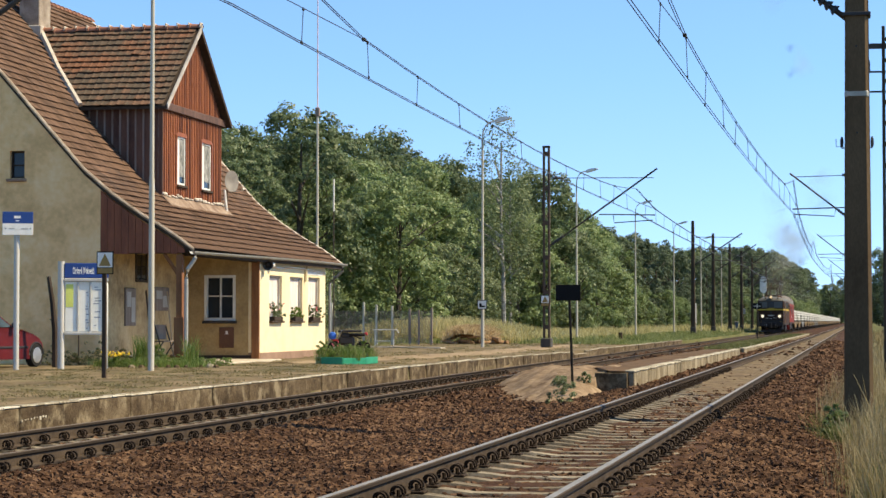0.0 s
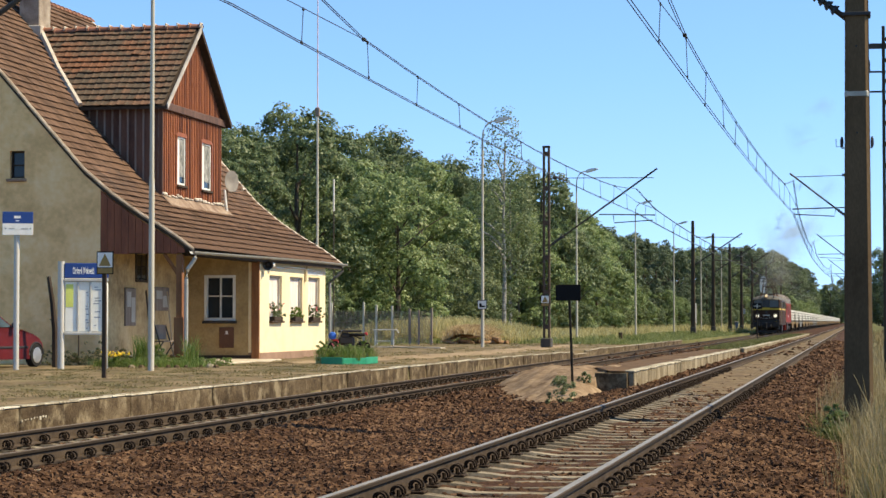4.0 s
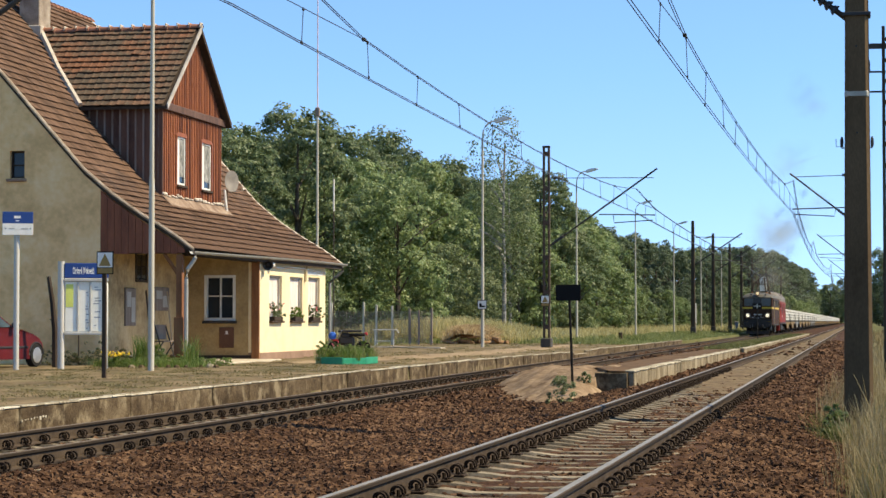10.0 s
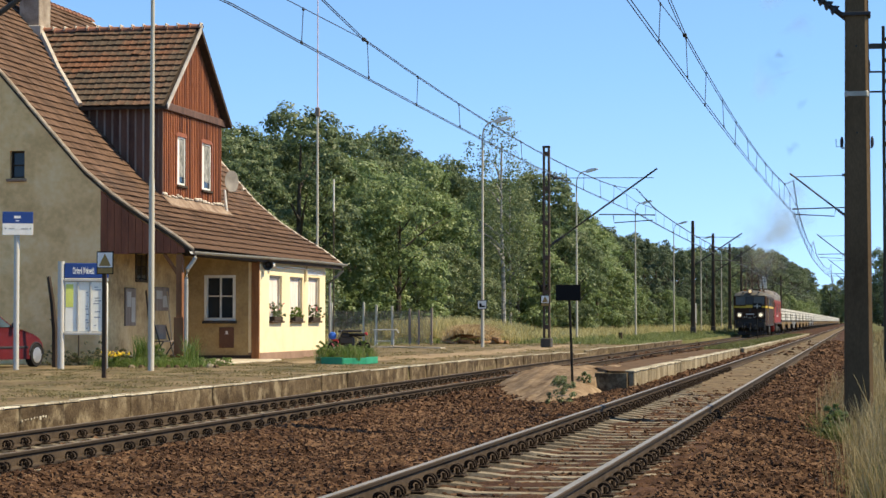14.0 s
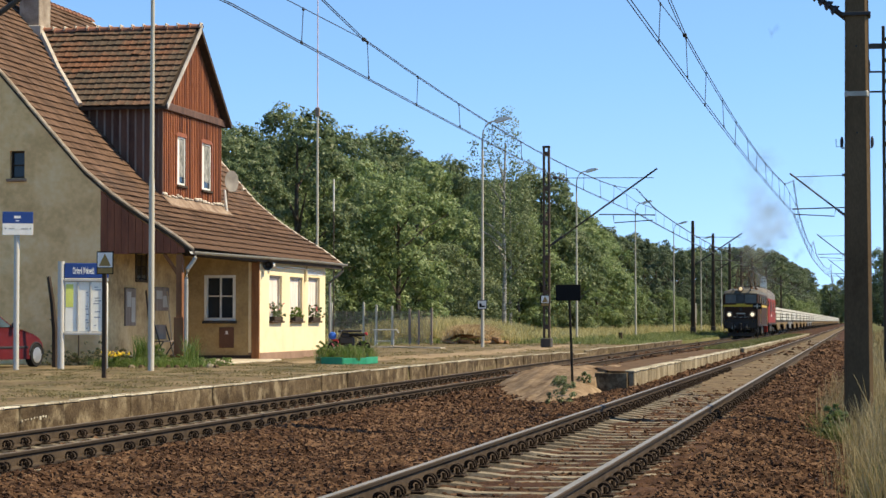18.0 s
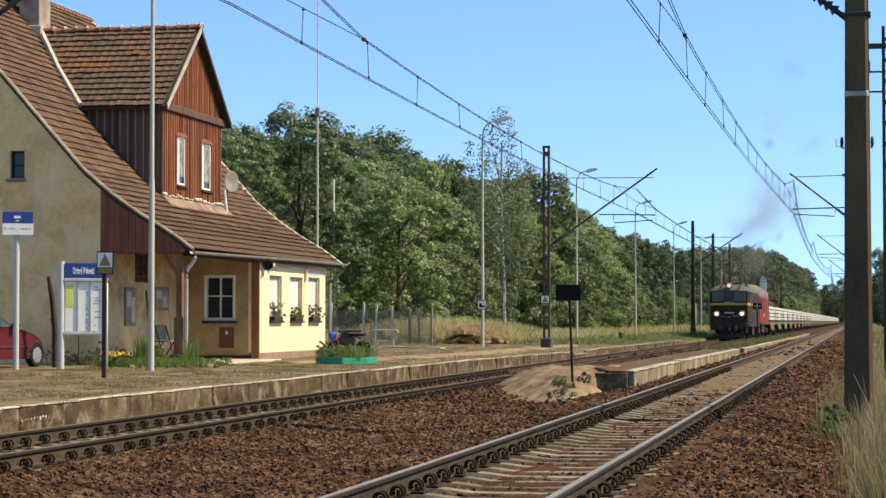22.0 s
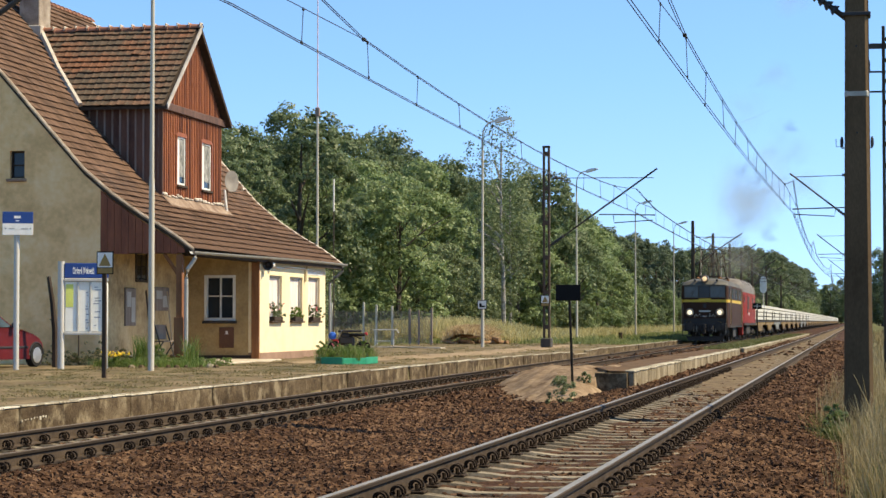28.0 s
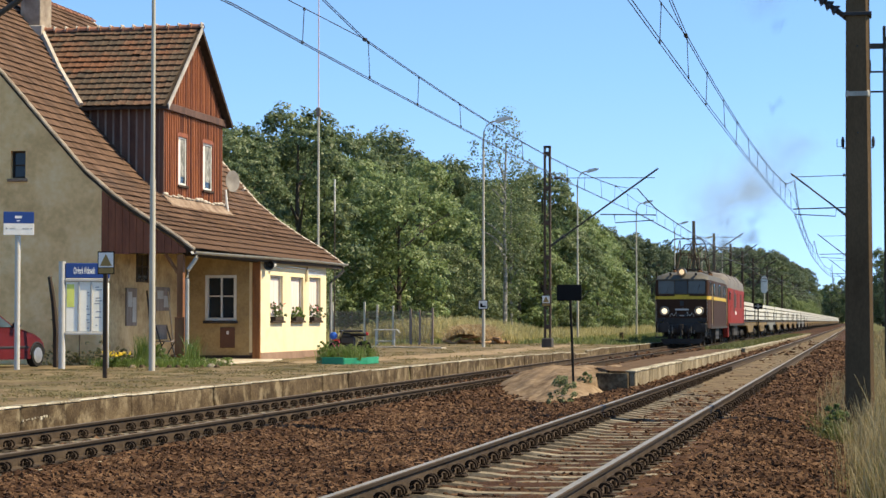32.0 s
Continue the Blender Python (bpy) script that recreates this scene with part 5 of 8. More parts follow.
def crown_mesh(name, h, w, seed, mat, blobs=90, leaves=80, size=0.22, low=0.12, droop=0.0):
    """A crown of many small leaf clumps gathered in uneven boughs."""
    g = np.random.default_rng(seed)
    cs, rs = [], []
    while len(cs) < blobs:
        u = g.uniform(0.02, 0.98)
        prof = math.sqrt(max(0.0, 1 - abs(2 * u ** 0.85 - 1) ** 2.4))
        if g.random() > prof:
            continue
        t = low + (1 - low) * u
        a = g.uniform(0, 2 * math.pi)
        rad = w * 0.5 * prof * (1 + 0.2 * math.sin(2 * a + seed) + 0.13 * math.sin(5 * a + 6 * u + seed))
        k = g.uniform(0.12, 1.0) ** 0.4
        r = g.uniform(0.065, 0.135) * w
        cs.append((rad * k * math.cos(a) * 0.9, rad * k * math.sin(a) * 0.9, h * t - r * 0.6))
        rs.append(r)
    cs, rs = np.array(cs), np.array(rs)
    n = blobs * leaves
    d = g.normal(size=(n, 3))
    d /= np.linalg.norm(d, axis=1)[:, None]
    b = np.repeat(np.arange(blobs), leaves)
    p = cs[b] + d * (rs[b] * g.uniform(0.62, 1.18, n))[:, None] * np.array([1, 1, 0.75])
    p[:, 2] -= droop * g.uniform(0, 1, n) ** 2
    nrm = d + g.normal(size=(n, 3)) * 0.55 + np.array([0, 0, 0.35])
    nrm /= np.linalg.norm(nrm, axis=1)[:, None]
    u = np.cross(nrm, g.normal(size=(n, 3)))
    u /= np.linalg.norm(u, axis=1)[:, None]
    v = np.cross(nrm, u)
    s = size * g.uniform(0.55, 1.35, n)[:, None]
    q = np.stack([p - u * s, p - v * s * 0.55, p + u * s, p + v * s * 0.55], 1).reshape(-1, 3)
    return raw_mesh(name, q, np.arange(n * 4).reshape(-1, 4), mat)


M_WEED = leafy("weed_green", [(0.07, 0.075, 0.03), (0.12, 0.12, 0.05), (0.2, 0.17, 0.09)], scale=3)
M_PINK = plain("pink_petals", (0.55, 0.09, 0.12), 0.6)
M_YELLOWFL = plain("yellow_petals", (0.75, 0.50, 0.02), 0.6)
M_CARRED = material("dark_red_car_paint", [(0.06, 0.006, 0.007), (0.095, 0.010, 0.011)], scale=2, rough=0.5, bump=0.0, spec=0.12)
M_RUBBER = plain("rubber", (0.02, 0.02, 0.02), 0.85)
M_RIM = plain("wheel_alloy", (0.45, 0.45, 0.46), 0.35, 0.7)
M_PAPER = material("notice_paper", [(0.80, 0.77, 0.66), (0.90, 0.87, 0.76)], scale=2, rough=0.8, bump=0.0)
M_PAPER2 = plain("yellow_notice", (0.66, 0.70, 0.16), 0.8)
M_INK = plain("grey_print", (0.26, 0.28, 0.29), 0.8)
M_SIGNWHITE = plain("sign_white", (0.80, 0.78, 0.71), 0.45)


def flat_text(body, size, mat, parent, x, y, z, squeeze=1.0):
    """Lettering standing in a plane that faces -y."""
    ob = part("lettering", text_mesh(body, size), None, parent, at=pose(x, y, z, 90) @ Matrix.Diagonal((squeeze, 1, 1, 1)))
    ob.data.materials.append(mat)
    return ob


def direction_sign():
    t = thing("direction_sign", "blue and white platform direction sign on a grey post", "sign", at=pose(-19.73, 46.5, PZ - 0.02, 0, 0, 22))
    part("post", Shape().tube((0, 0, 0), (0, 0, 3.4), 0.068, seg=14), M_GREYPAINT, t, smooth=True)
    part("upper_panel", Shape().box(-0.34, 0.38, -0.1, -0.06, 3.50, 3.78, c=0.008), M_BLUE, t, "blue upper panel")
    part("lower_panel", Shape().box(-0.34, 0.38, -0.1, -0.06, 3.22, 3.498, c=0.008), M_SIGNWHITE, t, "white lower panel")
    part("lettering", Shape().box(-0.07, 0.09, -0.104, -0.1, 3.62, 3.68), M_SIGNWHITE, t)
    part("lettering", Shape().box(-0.03, 0.05, -0.104, -0.1, 3.55, 3.575), M_SIGNWHITE, t)
    for x0, x1 in ((-0.19, -0.05), (0.1, 0.26)):
        part("lettering", Shape().box(x0, x1, -0.104, -0.1, 3.36, 3.39), M_GREYPAINT, t)
    part("arrow", Shape().prism([(-0.28, 3.35), (-0.24, 3.375), (-0.28, 3.40)], "y", -0.104, -0.1), M_INK, t)
    part("arrow", Shape().prism([(0.33, 3.35), (0.29, 3.375), (0.33, 3.40)], "y", -0.104, -0.1), M_INK, t)


def notice_board():
    t = thing("notice_board", "grey metal station notice board with a blue name header", "notice board", at=pose(-18.85, 47.0, PZ - 0.02, 0, 0, 21))
    part("main_post", Shape().tube((0.05, 0, 0), (0.05, 0, 2.6), 0.085, seg=14), M_GREYPAINT, t, smooth=True)
    part("side_post", Shape().box(1.05, 1.17, -0.05, 0.05, 0, 2.1, c=0.03), M_GREYPAINT, t, smooth=True)
    hd = part("header", Shape().box(0.13, 1.18, -0.07, 0.05, 2.2, 2.56, c=0.01), M_BLUE, t, "blue header with the station's name")
    flat_text("Chełmek Wołowski", 0.22, M_SIGNWHITE, hd, 0.575, -0.075, 2.37, 0.285)
    part("case", Shape().box(0.13, 1.05, -0.03, 0.06, 0.86, 2.16, c=0.01), M_GREYPAINT, t)
    part("rail", Shape().box(0.12, 1.17, -0.08, 0.05, 2.12, 2.19, c=0.01), M_GREYPAINT, t)
    part("rail", Shape().box(0.12, 1.15, -0.08, 0.05, 0.83, 0.90, c=0.01), M_GREYPAINT, t)
    for k, (a, b) in enumerate(((0.15, 0.42), (0.47, 0.72), (0.77, 1.02))):
        part("paper", Shape().box(a, b, -0.036, -0.03, 0.92, 2.1), M_PAPER, t)
        part("mullion", Shape().box(b + 0.01, b + 0.045, -0.06, -0.03, 0.88, 2.14, c=0.006), M_GREYPAINT, t)
    part("paper", Shape().box(0.16, 0.34, -0.042, -0.037, 1.5, 2.05), M_PAPER2, t, "yellow timetable sheet")
    g = random.Random(3)
    for k in range(16):
        x = g.choice((0.64, 0.64, 0.82, 0.84)) + g.uniform(-0.02, 0.02)
        z = 0.98 + k * 0.066
        part("print", Shape().box(x, x + g.uniform(0.04, 0.16 if x > 0.8 else 0.07), -0.040, -0.0365, z, z + 0.022), M_INK, t)


def pictogram(parent, x, y, z, w, strip=True):
    """A white board with black rim and a brown triangle, faces -y."""
    low = 0.65 if strip else 0.32
    b = part("sign_board", Shape().box(x - w / 2, x + w / 2, y - 0.02, y, z - w * low, z + w * 0.65, c=0.004), M_BLACK, parent, "black-rimmed warning pictogram")
    part("face", Shape().box(x - w * 0.44, x + w * 0.44, y - 0.025, y - 0.02, z - w * 0.25, z + w * 0.58), M_SIGNWHITE, b)
    if not strip:
        part("symbol", Shape().box(x - w * 0.3, x - w * 0.05, y - 0.03, y - 0.025, z + w * 0.05, z + w * 0.3).box(x - w * 0.3, x + w * 0.32, y - 0.03, y - 0.025, z - w * 0.12, z + w * 0.05), M_BLACK, b)
        return
    part("triangle", Shape().prism([(x - w * 0.36, z - w * 0.18), (x + w * 0.36, z - w * 0.18), (x, z + w * 0.52)], "y", y - 0.03, y - 0.025), M_TRI, b)
    if strip:
        part("strip", Shape().box(x - w * 0.44, x + w * 0.44, y - 0.025, y - 0.02, z - w * 0.6, z - w * 0.3), M_TRI, b)


M_TRI = plain("ochre_sign", (0.30, 0.19, 0.05), 0.6)


def post_signs():
    for x, y, z, w in ((-16.2, 89.71, 1.85, 0.42), (-13.2, 88.41, 2.07, 0.37)):
        t = thing("pictogram_plate", "small white warning pictogram fixed to a post", "sign", "post pictograms", at=pose(x, y, 0))
        part("clamp", Shape().box(-0.05, 0.05, -0.02, 0.04, z - 0.05, z + 0.05), M_DARK, t)
        pictogram(t, 0, -0.02, z, w, y < 89)


def warning_sign():
    t = thing("warning_sign", "dark post with a small warning pictogram", "sign", at=pose(-15.06, 40.0, PZ - 0.02))
    part("post", Shape().box(-0.045, 0.045, -0.03, 0.03, 0, 2.2, c=0.01), M_OLDWOOD, t)
    pictogram(t, 0.03, -0.04, 2.35, 0.36)


def black_board():
    t = thing("shunting_board", "black rectangular board on a thin dark post in the sand", "sign", at=pose(-5.6, 41.0, -0.12))
    part("post", Shape().path([(0.03, 0, -0.1), (0.0, 0, 0.9), (-0.04, 0, 1.9)], 0.026, 8), M_BLACK, t)
    part("board", Shape().box(-0.30, 0.20, -0.05, -0.03, 1.72, 2.04, c=0.006), M_BLACK, t)
    t = thing("shunting_board", "black board with a pale cross on a dark post", "sign", at=pose(-6.0, 128.3, -0.1))
    part("post", Shape().tube((0, 0, -0.1), (0, 0, 2.2), 0.035, seg=8), M_BLACK, t)
    b = part("board", Shape().box(-0.28, 0.28, -0.06, -0.035, 2.03, 2.40, c=0.006), M_BLACK, t)
    part("cross", Shape().box(-0.22, 0.22, -0.068, -0.06, 2.19, 2.24).box(-0.03, 0.03, -0.066, -0.06, 2.08, 2.19).box(-0.03, 0.03, -0.066, -0.06, 2.24, 2.35), M_GREYPAINT, b)


def car():
    """A small dark red hatchback parked by the gable."""
    c = thing("parked_car", "dark red hatchback parked before the gable", "car", at=pose(-20.42, 49.4, PZ - 0.02, 0, 0, 80) @ Matrix.Scale(1.05, 4))
    # x forward, origin at the near front wheel's contact; the body lies to +y
    prof = [(0.46, 0.2), (0.52, 0.42), (0.44, 0.56), (0.24, 0.68), (-0.1, 0.78), (-0.55, 0.88), (-0.88, 0.94), (-1.55, 1.34), (-1.9, 1.42), (-2.6, 1.40), (-3.1, 1.05), (-3.25, 0.92), (-3.3, 0.4), (-3.2, 0.2)]
    s = Shape()
    rings = []
    for y, k, nose in ((0.0, 0.0, 0.62), (0.03, 0.015, 0.72), (0.16, 0.035, 0.88), (0.8, 0.05, 1.0), (1.44, 0.035, 0.88), (1.57, 0.015, 0.72), (1.6, 0.0, 0.62)):
        rings.append([(x * nose if x > 0 else x, y if z < 0.93 else 0.8 + (y - 0.8) * float(np.interp(z, [0.93, 1.42], [0.95, 0.76])), z + (k if z > 0.5 else 0)) for x, z in prof])
    loft(s, rings)
    body = part("body", s, M_CARRED, c, "dark red body", smooth=True)
    part("side_window", Shape().add([(-1.0, 0.028, 0.96), (-1.58, 0.155, 1.31), (-1.95, 0.165, 1.355), (-1.95, 0.04, 0.97)], [(0, 3, 2, 1)]).add([(-2.02, 0.04, 0.97), (-2.02, 0.165, 1.355), (-2.5, 0.165, 1.34), (-2.85, 0.05, 1.0)], [(0, 3, 2, 1)]), M_CABGLASS0, c)
    part("windscreen", Shape().add([(-0.9, 0.16, 0.99), (-0.9, 1.44, 0.99), (-1.52, 1.32, 1.385), (-1.52, 0.28, 1.385)], [(0, 1, 2, 3)]), M_CABGLASS0, c)
    part("door_seam", Shape().box(-0.815, -0.807, -0.003, 0.0, 0.3, 0.92).box(-1.975, -1.967, -0.003, 0.0, 0.3, 0.93), M_DARK, c)
    part("side_moulding", Shape().box(-3.0, -0.36, -0.02, 0.0, 0.46, 0.51, c=0.006), M_DARK, c)
    part("mirror", Shape().box(-1.08, -0.94, -0.17, 0.02, 0.95, 1.07, c=0.03), M_DARK, c)
    part("headlight", Shape().box(0.30, 0.42, 0.12, 0.40, 0.52, 0.64, c=0.03), M_GREYPAINT, c)
    part("bumper", Shape().box(0.36, 0.54, 0.2, 1.4, 0.22, 0.42, c=0.06), M_DARK, c)
    for x in (0.0, -2.5):
        for y in (0.06, 1.54):
            w = part("wheel", Shape().lathe([(0.17, -0.09), (0.26, -0.09), (0.285, -0.05), (0.285, 0.07), (0.25, 0.09)], (x, y, 0.285), "y", 20), M_RUBBER, c, smooth=True)
            part("rim", Shape().lathe([(0.19, -0.095), (0.175, -0.10), (0.165, -0.07), (0.06, -0.085), (0.05, -0.10), (0.01, -0.10)], (x, y, 0.285), "y", 20), M_RIM, w)
            sp = Shape()
            for q in range(6):
                sp.box(-0.022, 0.022, y - 0.1, y - 0.075, 0.04, 0.175, rot=Matrix.Rotation(q * math.pi / 3, 3, "Y"), at=(x, 0, 0.285))
            part("spoke", sp, M_RIM, w)
        part("arch", Shape().path([(x + 0.31 * math.cos(a), -0.004, 0.285 + 0.31 * math.sin(a)) for a in np.linspace(0.05, 3.1, 10)], 0.022, 5), M_DARK, c)


M_CABGLASS0 = glass("car_glass", (0.05, 0.075, 0.095), 0.05)


def loft(s, rings, mi=0):
    n = len(rings[0])
    vs = [p for r in rings for p in r]
    fs = [(j * n + i, j * n + (i + 1) % n, (j + 1) * n + (i + 1) % n, (j + 1) * n + i) for j in range(len(rings) - 1) for i in range(n)]
    fs += [tuple(range(n))[::-1], tuple(range((len(rings) - 1) * n, len(rings) * n))]
    s.add(vs, fs, mi)


def planter():
    t = thing("planter", "low bright green boarded flower bed edging", "planter", at=pose(-13.7, 55.0, PZ - 0.02))
    n = 8
    pts = [(0.78 * math.cos(2 * math.pi * (k + 0.4) / n), 1.5 * math.sin(2 * math.pi * (k + 0.4) / n)) for k in range(n)]
    for k in range(n):
        (x0, y0), (x1, y1) = pts[k], pts[(k + 1) % n]
        d = Vector((x1 - x0, y1 - y0, 0))
        a = math.degrees(math.atan2(d.y, d.x))
        part("board", Shape().box(0, d.length, -0.02, 0.02, 0, 0.175 + 0.01 * (k % 3), c=0.006), M_GREEN, t, at=pose(x0, y0, 0, 0, 0, a))
    part("soil", Shape().prism([(x * 0.97, y * 0.97) for x, y in pts], "z", 0.0, 0.12), M_DIRT, t)
    g = random.Random(9)
    for k in range(13):
        a, r = g.uniform(0, 6.28), math.sqrt(g.random())
        x, y = 0.7 * r * math.cos(a), 1.3 * r * math.sin(a)
        tall = x < -0.35
        plant("bed_plant", -13.7 + x, 55 + y, PZ + 0.09, g.uniform(0.5, 0.85) if tall else g.uniform(0.3, 0.55), g.uniform(0.3, 0.5), M_GRASSY if k % 3 else M_WEED, "green garden plant in the flower bed", 100 + k, 12, 60, 0.02, M_PINK if k in (3, 11) else None, fl=4)


M_GRASSY = leafy("garden_green", [(0.08, 0.14, 0.025), (0.15, 0.22, 0.05), (0.25, 0.28, 0.10)], scale=3)


def motorcycle():
    b = thing("motorcycle", "black motorcycle with a blue bag and red tail", "motorcycle", at=pose(-17.2, 66.9, PZ - 0.02, 0, 0, 10) @ Matrix.Scale(0.82, 4))
    for x in (0.15, 1.3):
        w = part("wheel", Shape().lathe([(0.24, -0.04), (0.31, -0.05), (0.31, 0.05), (0.24, 0.04)], (x, 0, 0.31), "y", 18), M_RUBBER, b)
        part("hub", Shape().lathe([(0.07, -0.07), (0.07, 0.07)], (x, 0, 0.31), "y", 10), M_RIM, w)
    part("engine", Shape().box(0.5, 0.95, -0.14, 0.14, 0.25, 0.62, c=0.05), M_DARK, b)
    part("frame", Shape().path([(0.15, 0, 0.31), (0.35, 0, 0.75), (0.9, 0, 0.82), (1.25, 0, 0.7)], 0.03, 6), M_DARK, b)
    part("fork", Shape().path([(0.15, 0.06, 0.31), (0.35, 0.06, 0.9), (0.4, 0.06, 1.02)], 0.025, 6), M_RIM, b)
    part("tank", Shape().box(0.38, 0.78, -0.15, 0.15, 0.72, 0.95, c=0.08), M_DARK, b)
    part("seat", Shape().box(0.7, 1.4, -0.14, 0.14, 0.8, 0.92, c=0.05), M_RUBBER, b)
    part("fairing", Shape().box(0.3, 0.95, -0.17, 0.17, 0.45, 0.8, c=0.08), M_DARK, b)
    part("rack", Shape().box(0.3, 1.25, -0.18, 0.18, 0.96, 1.06, c=0.03), M_DARK, b)
    part("handlebar", Shape().path([(0.45, -0.35, 1.02), (0.38, 0, 1.0), (0.45, 0.35, 1.02)], 0.02, 6), M_RIM, b)
    part("bag", Shape().lathe([(0.05, -0.16), (0.14, -0.12), (0.16, 0.0), (0.14, 0.12), (0.05, 0.16)], (0.05, 0, 0.82), "y", 12), M_BLUEBAG, b, "bright blue bag", smooth=True)
    part("tail_light", Shape().box(1.36, 1.48, -0.06, 0.06, 0.84, 0.96, c=0.02), M_REDPLASTIC, b)
    part("fender", Shape().box(0.0, 0.5, -0.06, 0.06, 0.6, 0.68, c=0.02), M_REDPLASTIC, b, "red mudguard")


M_BLUEBAG = plain("blue_cloth", (0.02, 0.12, 0.55), 0.6)
M_REDPLASTIC = plain("red_plastic", (0.50, 0.03, 0.03), 0.4)


def fence():
    f = thing("fence", "grey wire mesh fence on concrete posts", "fence")
    px = [-25.7, -24.05, -23.4, -22.6, -21.7, -21.25, -20.6]
    for k, x in enumerate(px):
        part("post", Shape().box(x - 0.05, x + 0.05, 99.95, 100.05, 0, (2.1, 2.15, 2.0, 1.95, 1.8, 1.75, 1.85)[k], c=0.01), M_LAMPPOLE if k < 4 else M_BATTEN, f)
    for x0, x1 in zip(px[:-1], px[1:]):
        s = Shape()
        for x in np.arange(x0 + 0.05, x1, 0.07):
            s.box(x, x + 0.022, 99.99, 100.0, 0.1, 1.7)
        for z in np.arange(0.15, 1.75, 0.16):
            s.box(x0, x1, 99.985, 99.995, z, z + 0.01)
        part("mesh_panel", s, M_BATTEN, f)
    for k in range(12):
        part("post", Shape().box(-31 + k * 0.45 - 0.03, -31 + k * 0.45 + 0.03, 96.0 + k * 0.33, 96.06 + k * 0.33, 0, 1.7), M_BATTEN, f)
    r = thing("bar_rack", "pale tubular barrier on short posts", "barrier", at=pose(-22.3, 95, PZ - 0.02))
    part("bar", Shape().path([(-0.1, 0, 0.75), (1.05, 0, 0.75), (1.15, 0, 0.6)], 0.035, 6), M_GREYPAINT, r)
    part("leg", Shape().tube((0, 0, 0), (0, 0, 0.75), 0.03, seg=6), M_GREYPAINT, r)
    part("leg", Shape().tube((0.9, 0, 0), (0.9, 0, 0.75), 0.03, seg=6), M_GREYPAINT, r)
    part("lower_bar", Shape().tube((0.0, 0, 0.22), (0.9, 0, 0.22), 0.025, seg=6), M_GREYPAINT, r)


M_DISH = material("weathered_dish", [(0.15, 0.13, 0.11), (0.26, 0.235, 0.20)], scale=3, rough=0.7, bump=0.05)


def yard_bits():
    g = random.Random(21)
    s = Shape().box(-19.5, -16.6, 53.5, 58.73, -0.1, PZ + 0.03, c=0.02)
    solid("apron", s, M_APRON, "worn pale concrete apron before the porch", kind="structure")
    k = thing("kerb", "pale concrete kerb at the edge of the yard", "kerb", kind="structure")
    for i in range(7):
        part("kerb_stone", Shape().box(0, 0.94, -0.14, 0.14, -0.1, 0.085, c=0.015), M_APRON, k, at=pose(-22.0 + i * 0.69, 90.5 - i * 0.67, PZ - 0.05, 0, 0, -44.2))
    # a trodden pale path from the porch along the yard
    s = Shape()
    ys = list(np.arange(55.0, 100.0, 0.8))
    for y in ys:
        c = float(np.interp(y, [55, 60, 72, 100], [-15.6, -14.6, -13.5, -13.6]))
        w = float(np.interp(y, [55, 58, 96, 100], [0.5, 1.1, 1.0, 0.3])) + 0.5 * noise.noise((y * 0.35, 4, 2))
        for q in np.linspace(-1, 1, 7):
            s.v.append((c + q * w + 0.2 * noise.noise((y * 0.5, q, 9)), y, PZ - 0.02 + 0.03 * (1 - q * q) + 0.012 * noise.noise((y, q * 3, 3))))
    s.f = [(j * 7 + i, j * 7 + i + 1, j * 7 + i + 8, j * 7 + i + 7) for j in range(len(ys) - 1) for i in range(6)]
    s.m = [0] * len(s.f)
    solid("yard_path", s, M_PATH, "pale trodden sandy path along the yard", kind="structure", smooth=True)
    # a low grassy bank behind the brushwood, and split logs lying in it
    s = Shape()
    xs, ys = np.linspace(-27.5, -16.6, 26), np.linspace(105.5, 116, 14)
    for y in ys:
        for x in xs:
            e = math.sin(math.pi * (y - 105.5) / 10.5) * math.sin(math.pi * (x + 27.5) / 10.9)
            s.v.append((x, y, -0.05 + 0.8 * max(0, e) ** 0.7 + (0.1 * noise.noise((x * 0.6, y * 0.6, 1)) if e > 0.05 else 0)))
    n = len(xs)
    s.f = [(j * n + i, j * n + i + 1, (j + 1) * n + i + 1, (j + 1) * n + i) for j in range(len(ys) - 1) for i in range(n - 1)]
    s.m = [0] * len(s.f)
    solid("grass_bank", s, M_FIELD, "low bank of rough ground before the wood", kind="structure", smooth=True)
    for i in range(16):
        a = g.uniform(-60, 60)
        lx = g.choice((-20.0, -19.6, -19.2, -18.0, -17.6)) + g.uniform(-0.3, 0.3)
        solid("log", Shape().tube((-0.45, 0, 0), (g.uniform(0.1, 0.5), 0, 0), g.uniform(0.06, 0.11), seg=7), M_LOG, "short split log lying by the brushwood", "log", "split logs", at=pose(lx, 103.4 + g.uniform(-0.5, 0.4), 0.12 + g.choice((0, 0.0, 0.16, 0.3)), 0, g.uniform(-14, 14), a))
    # stake, wire frame, things along the porch wall
    t = thing("timber_stake", "dark weathered leaning timber stake", "stake", at=pose(-19.8, 49.0, PZ - 0.02))
    part("shaft", Shape().path([(0.06, 0, -0.2), (0.05, 0, 0.9), (-0.02, 0, 1.6), (-0.13, 0, 2.28)], [0.085, 0.08, 0.065, 0.055], 7), M_OLDWOOD, t)
    t = thing("timber_stake", "thin grey wooden stake beside the notice board", "stake", at=pose(-17.7, 50.5, PZ - 0.02))
    part("shaft", Shape().path([(0, 0, -0.1), (0.02, 0, 1.0), (0.03, 0, 1.9)], [0.04, 0.035, 0.03], 6), M_OLDWOOD, t)
    t = thing("railing", "thin rusty tubular railing by the wall", "railing", at=pose(-20.6, 51.5, PZ - 0.02))
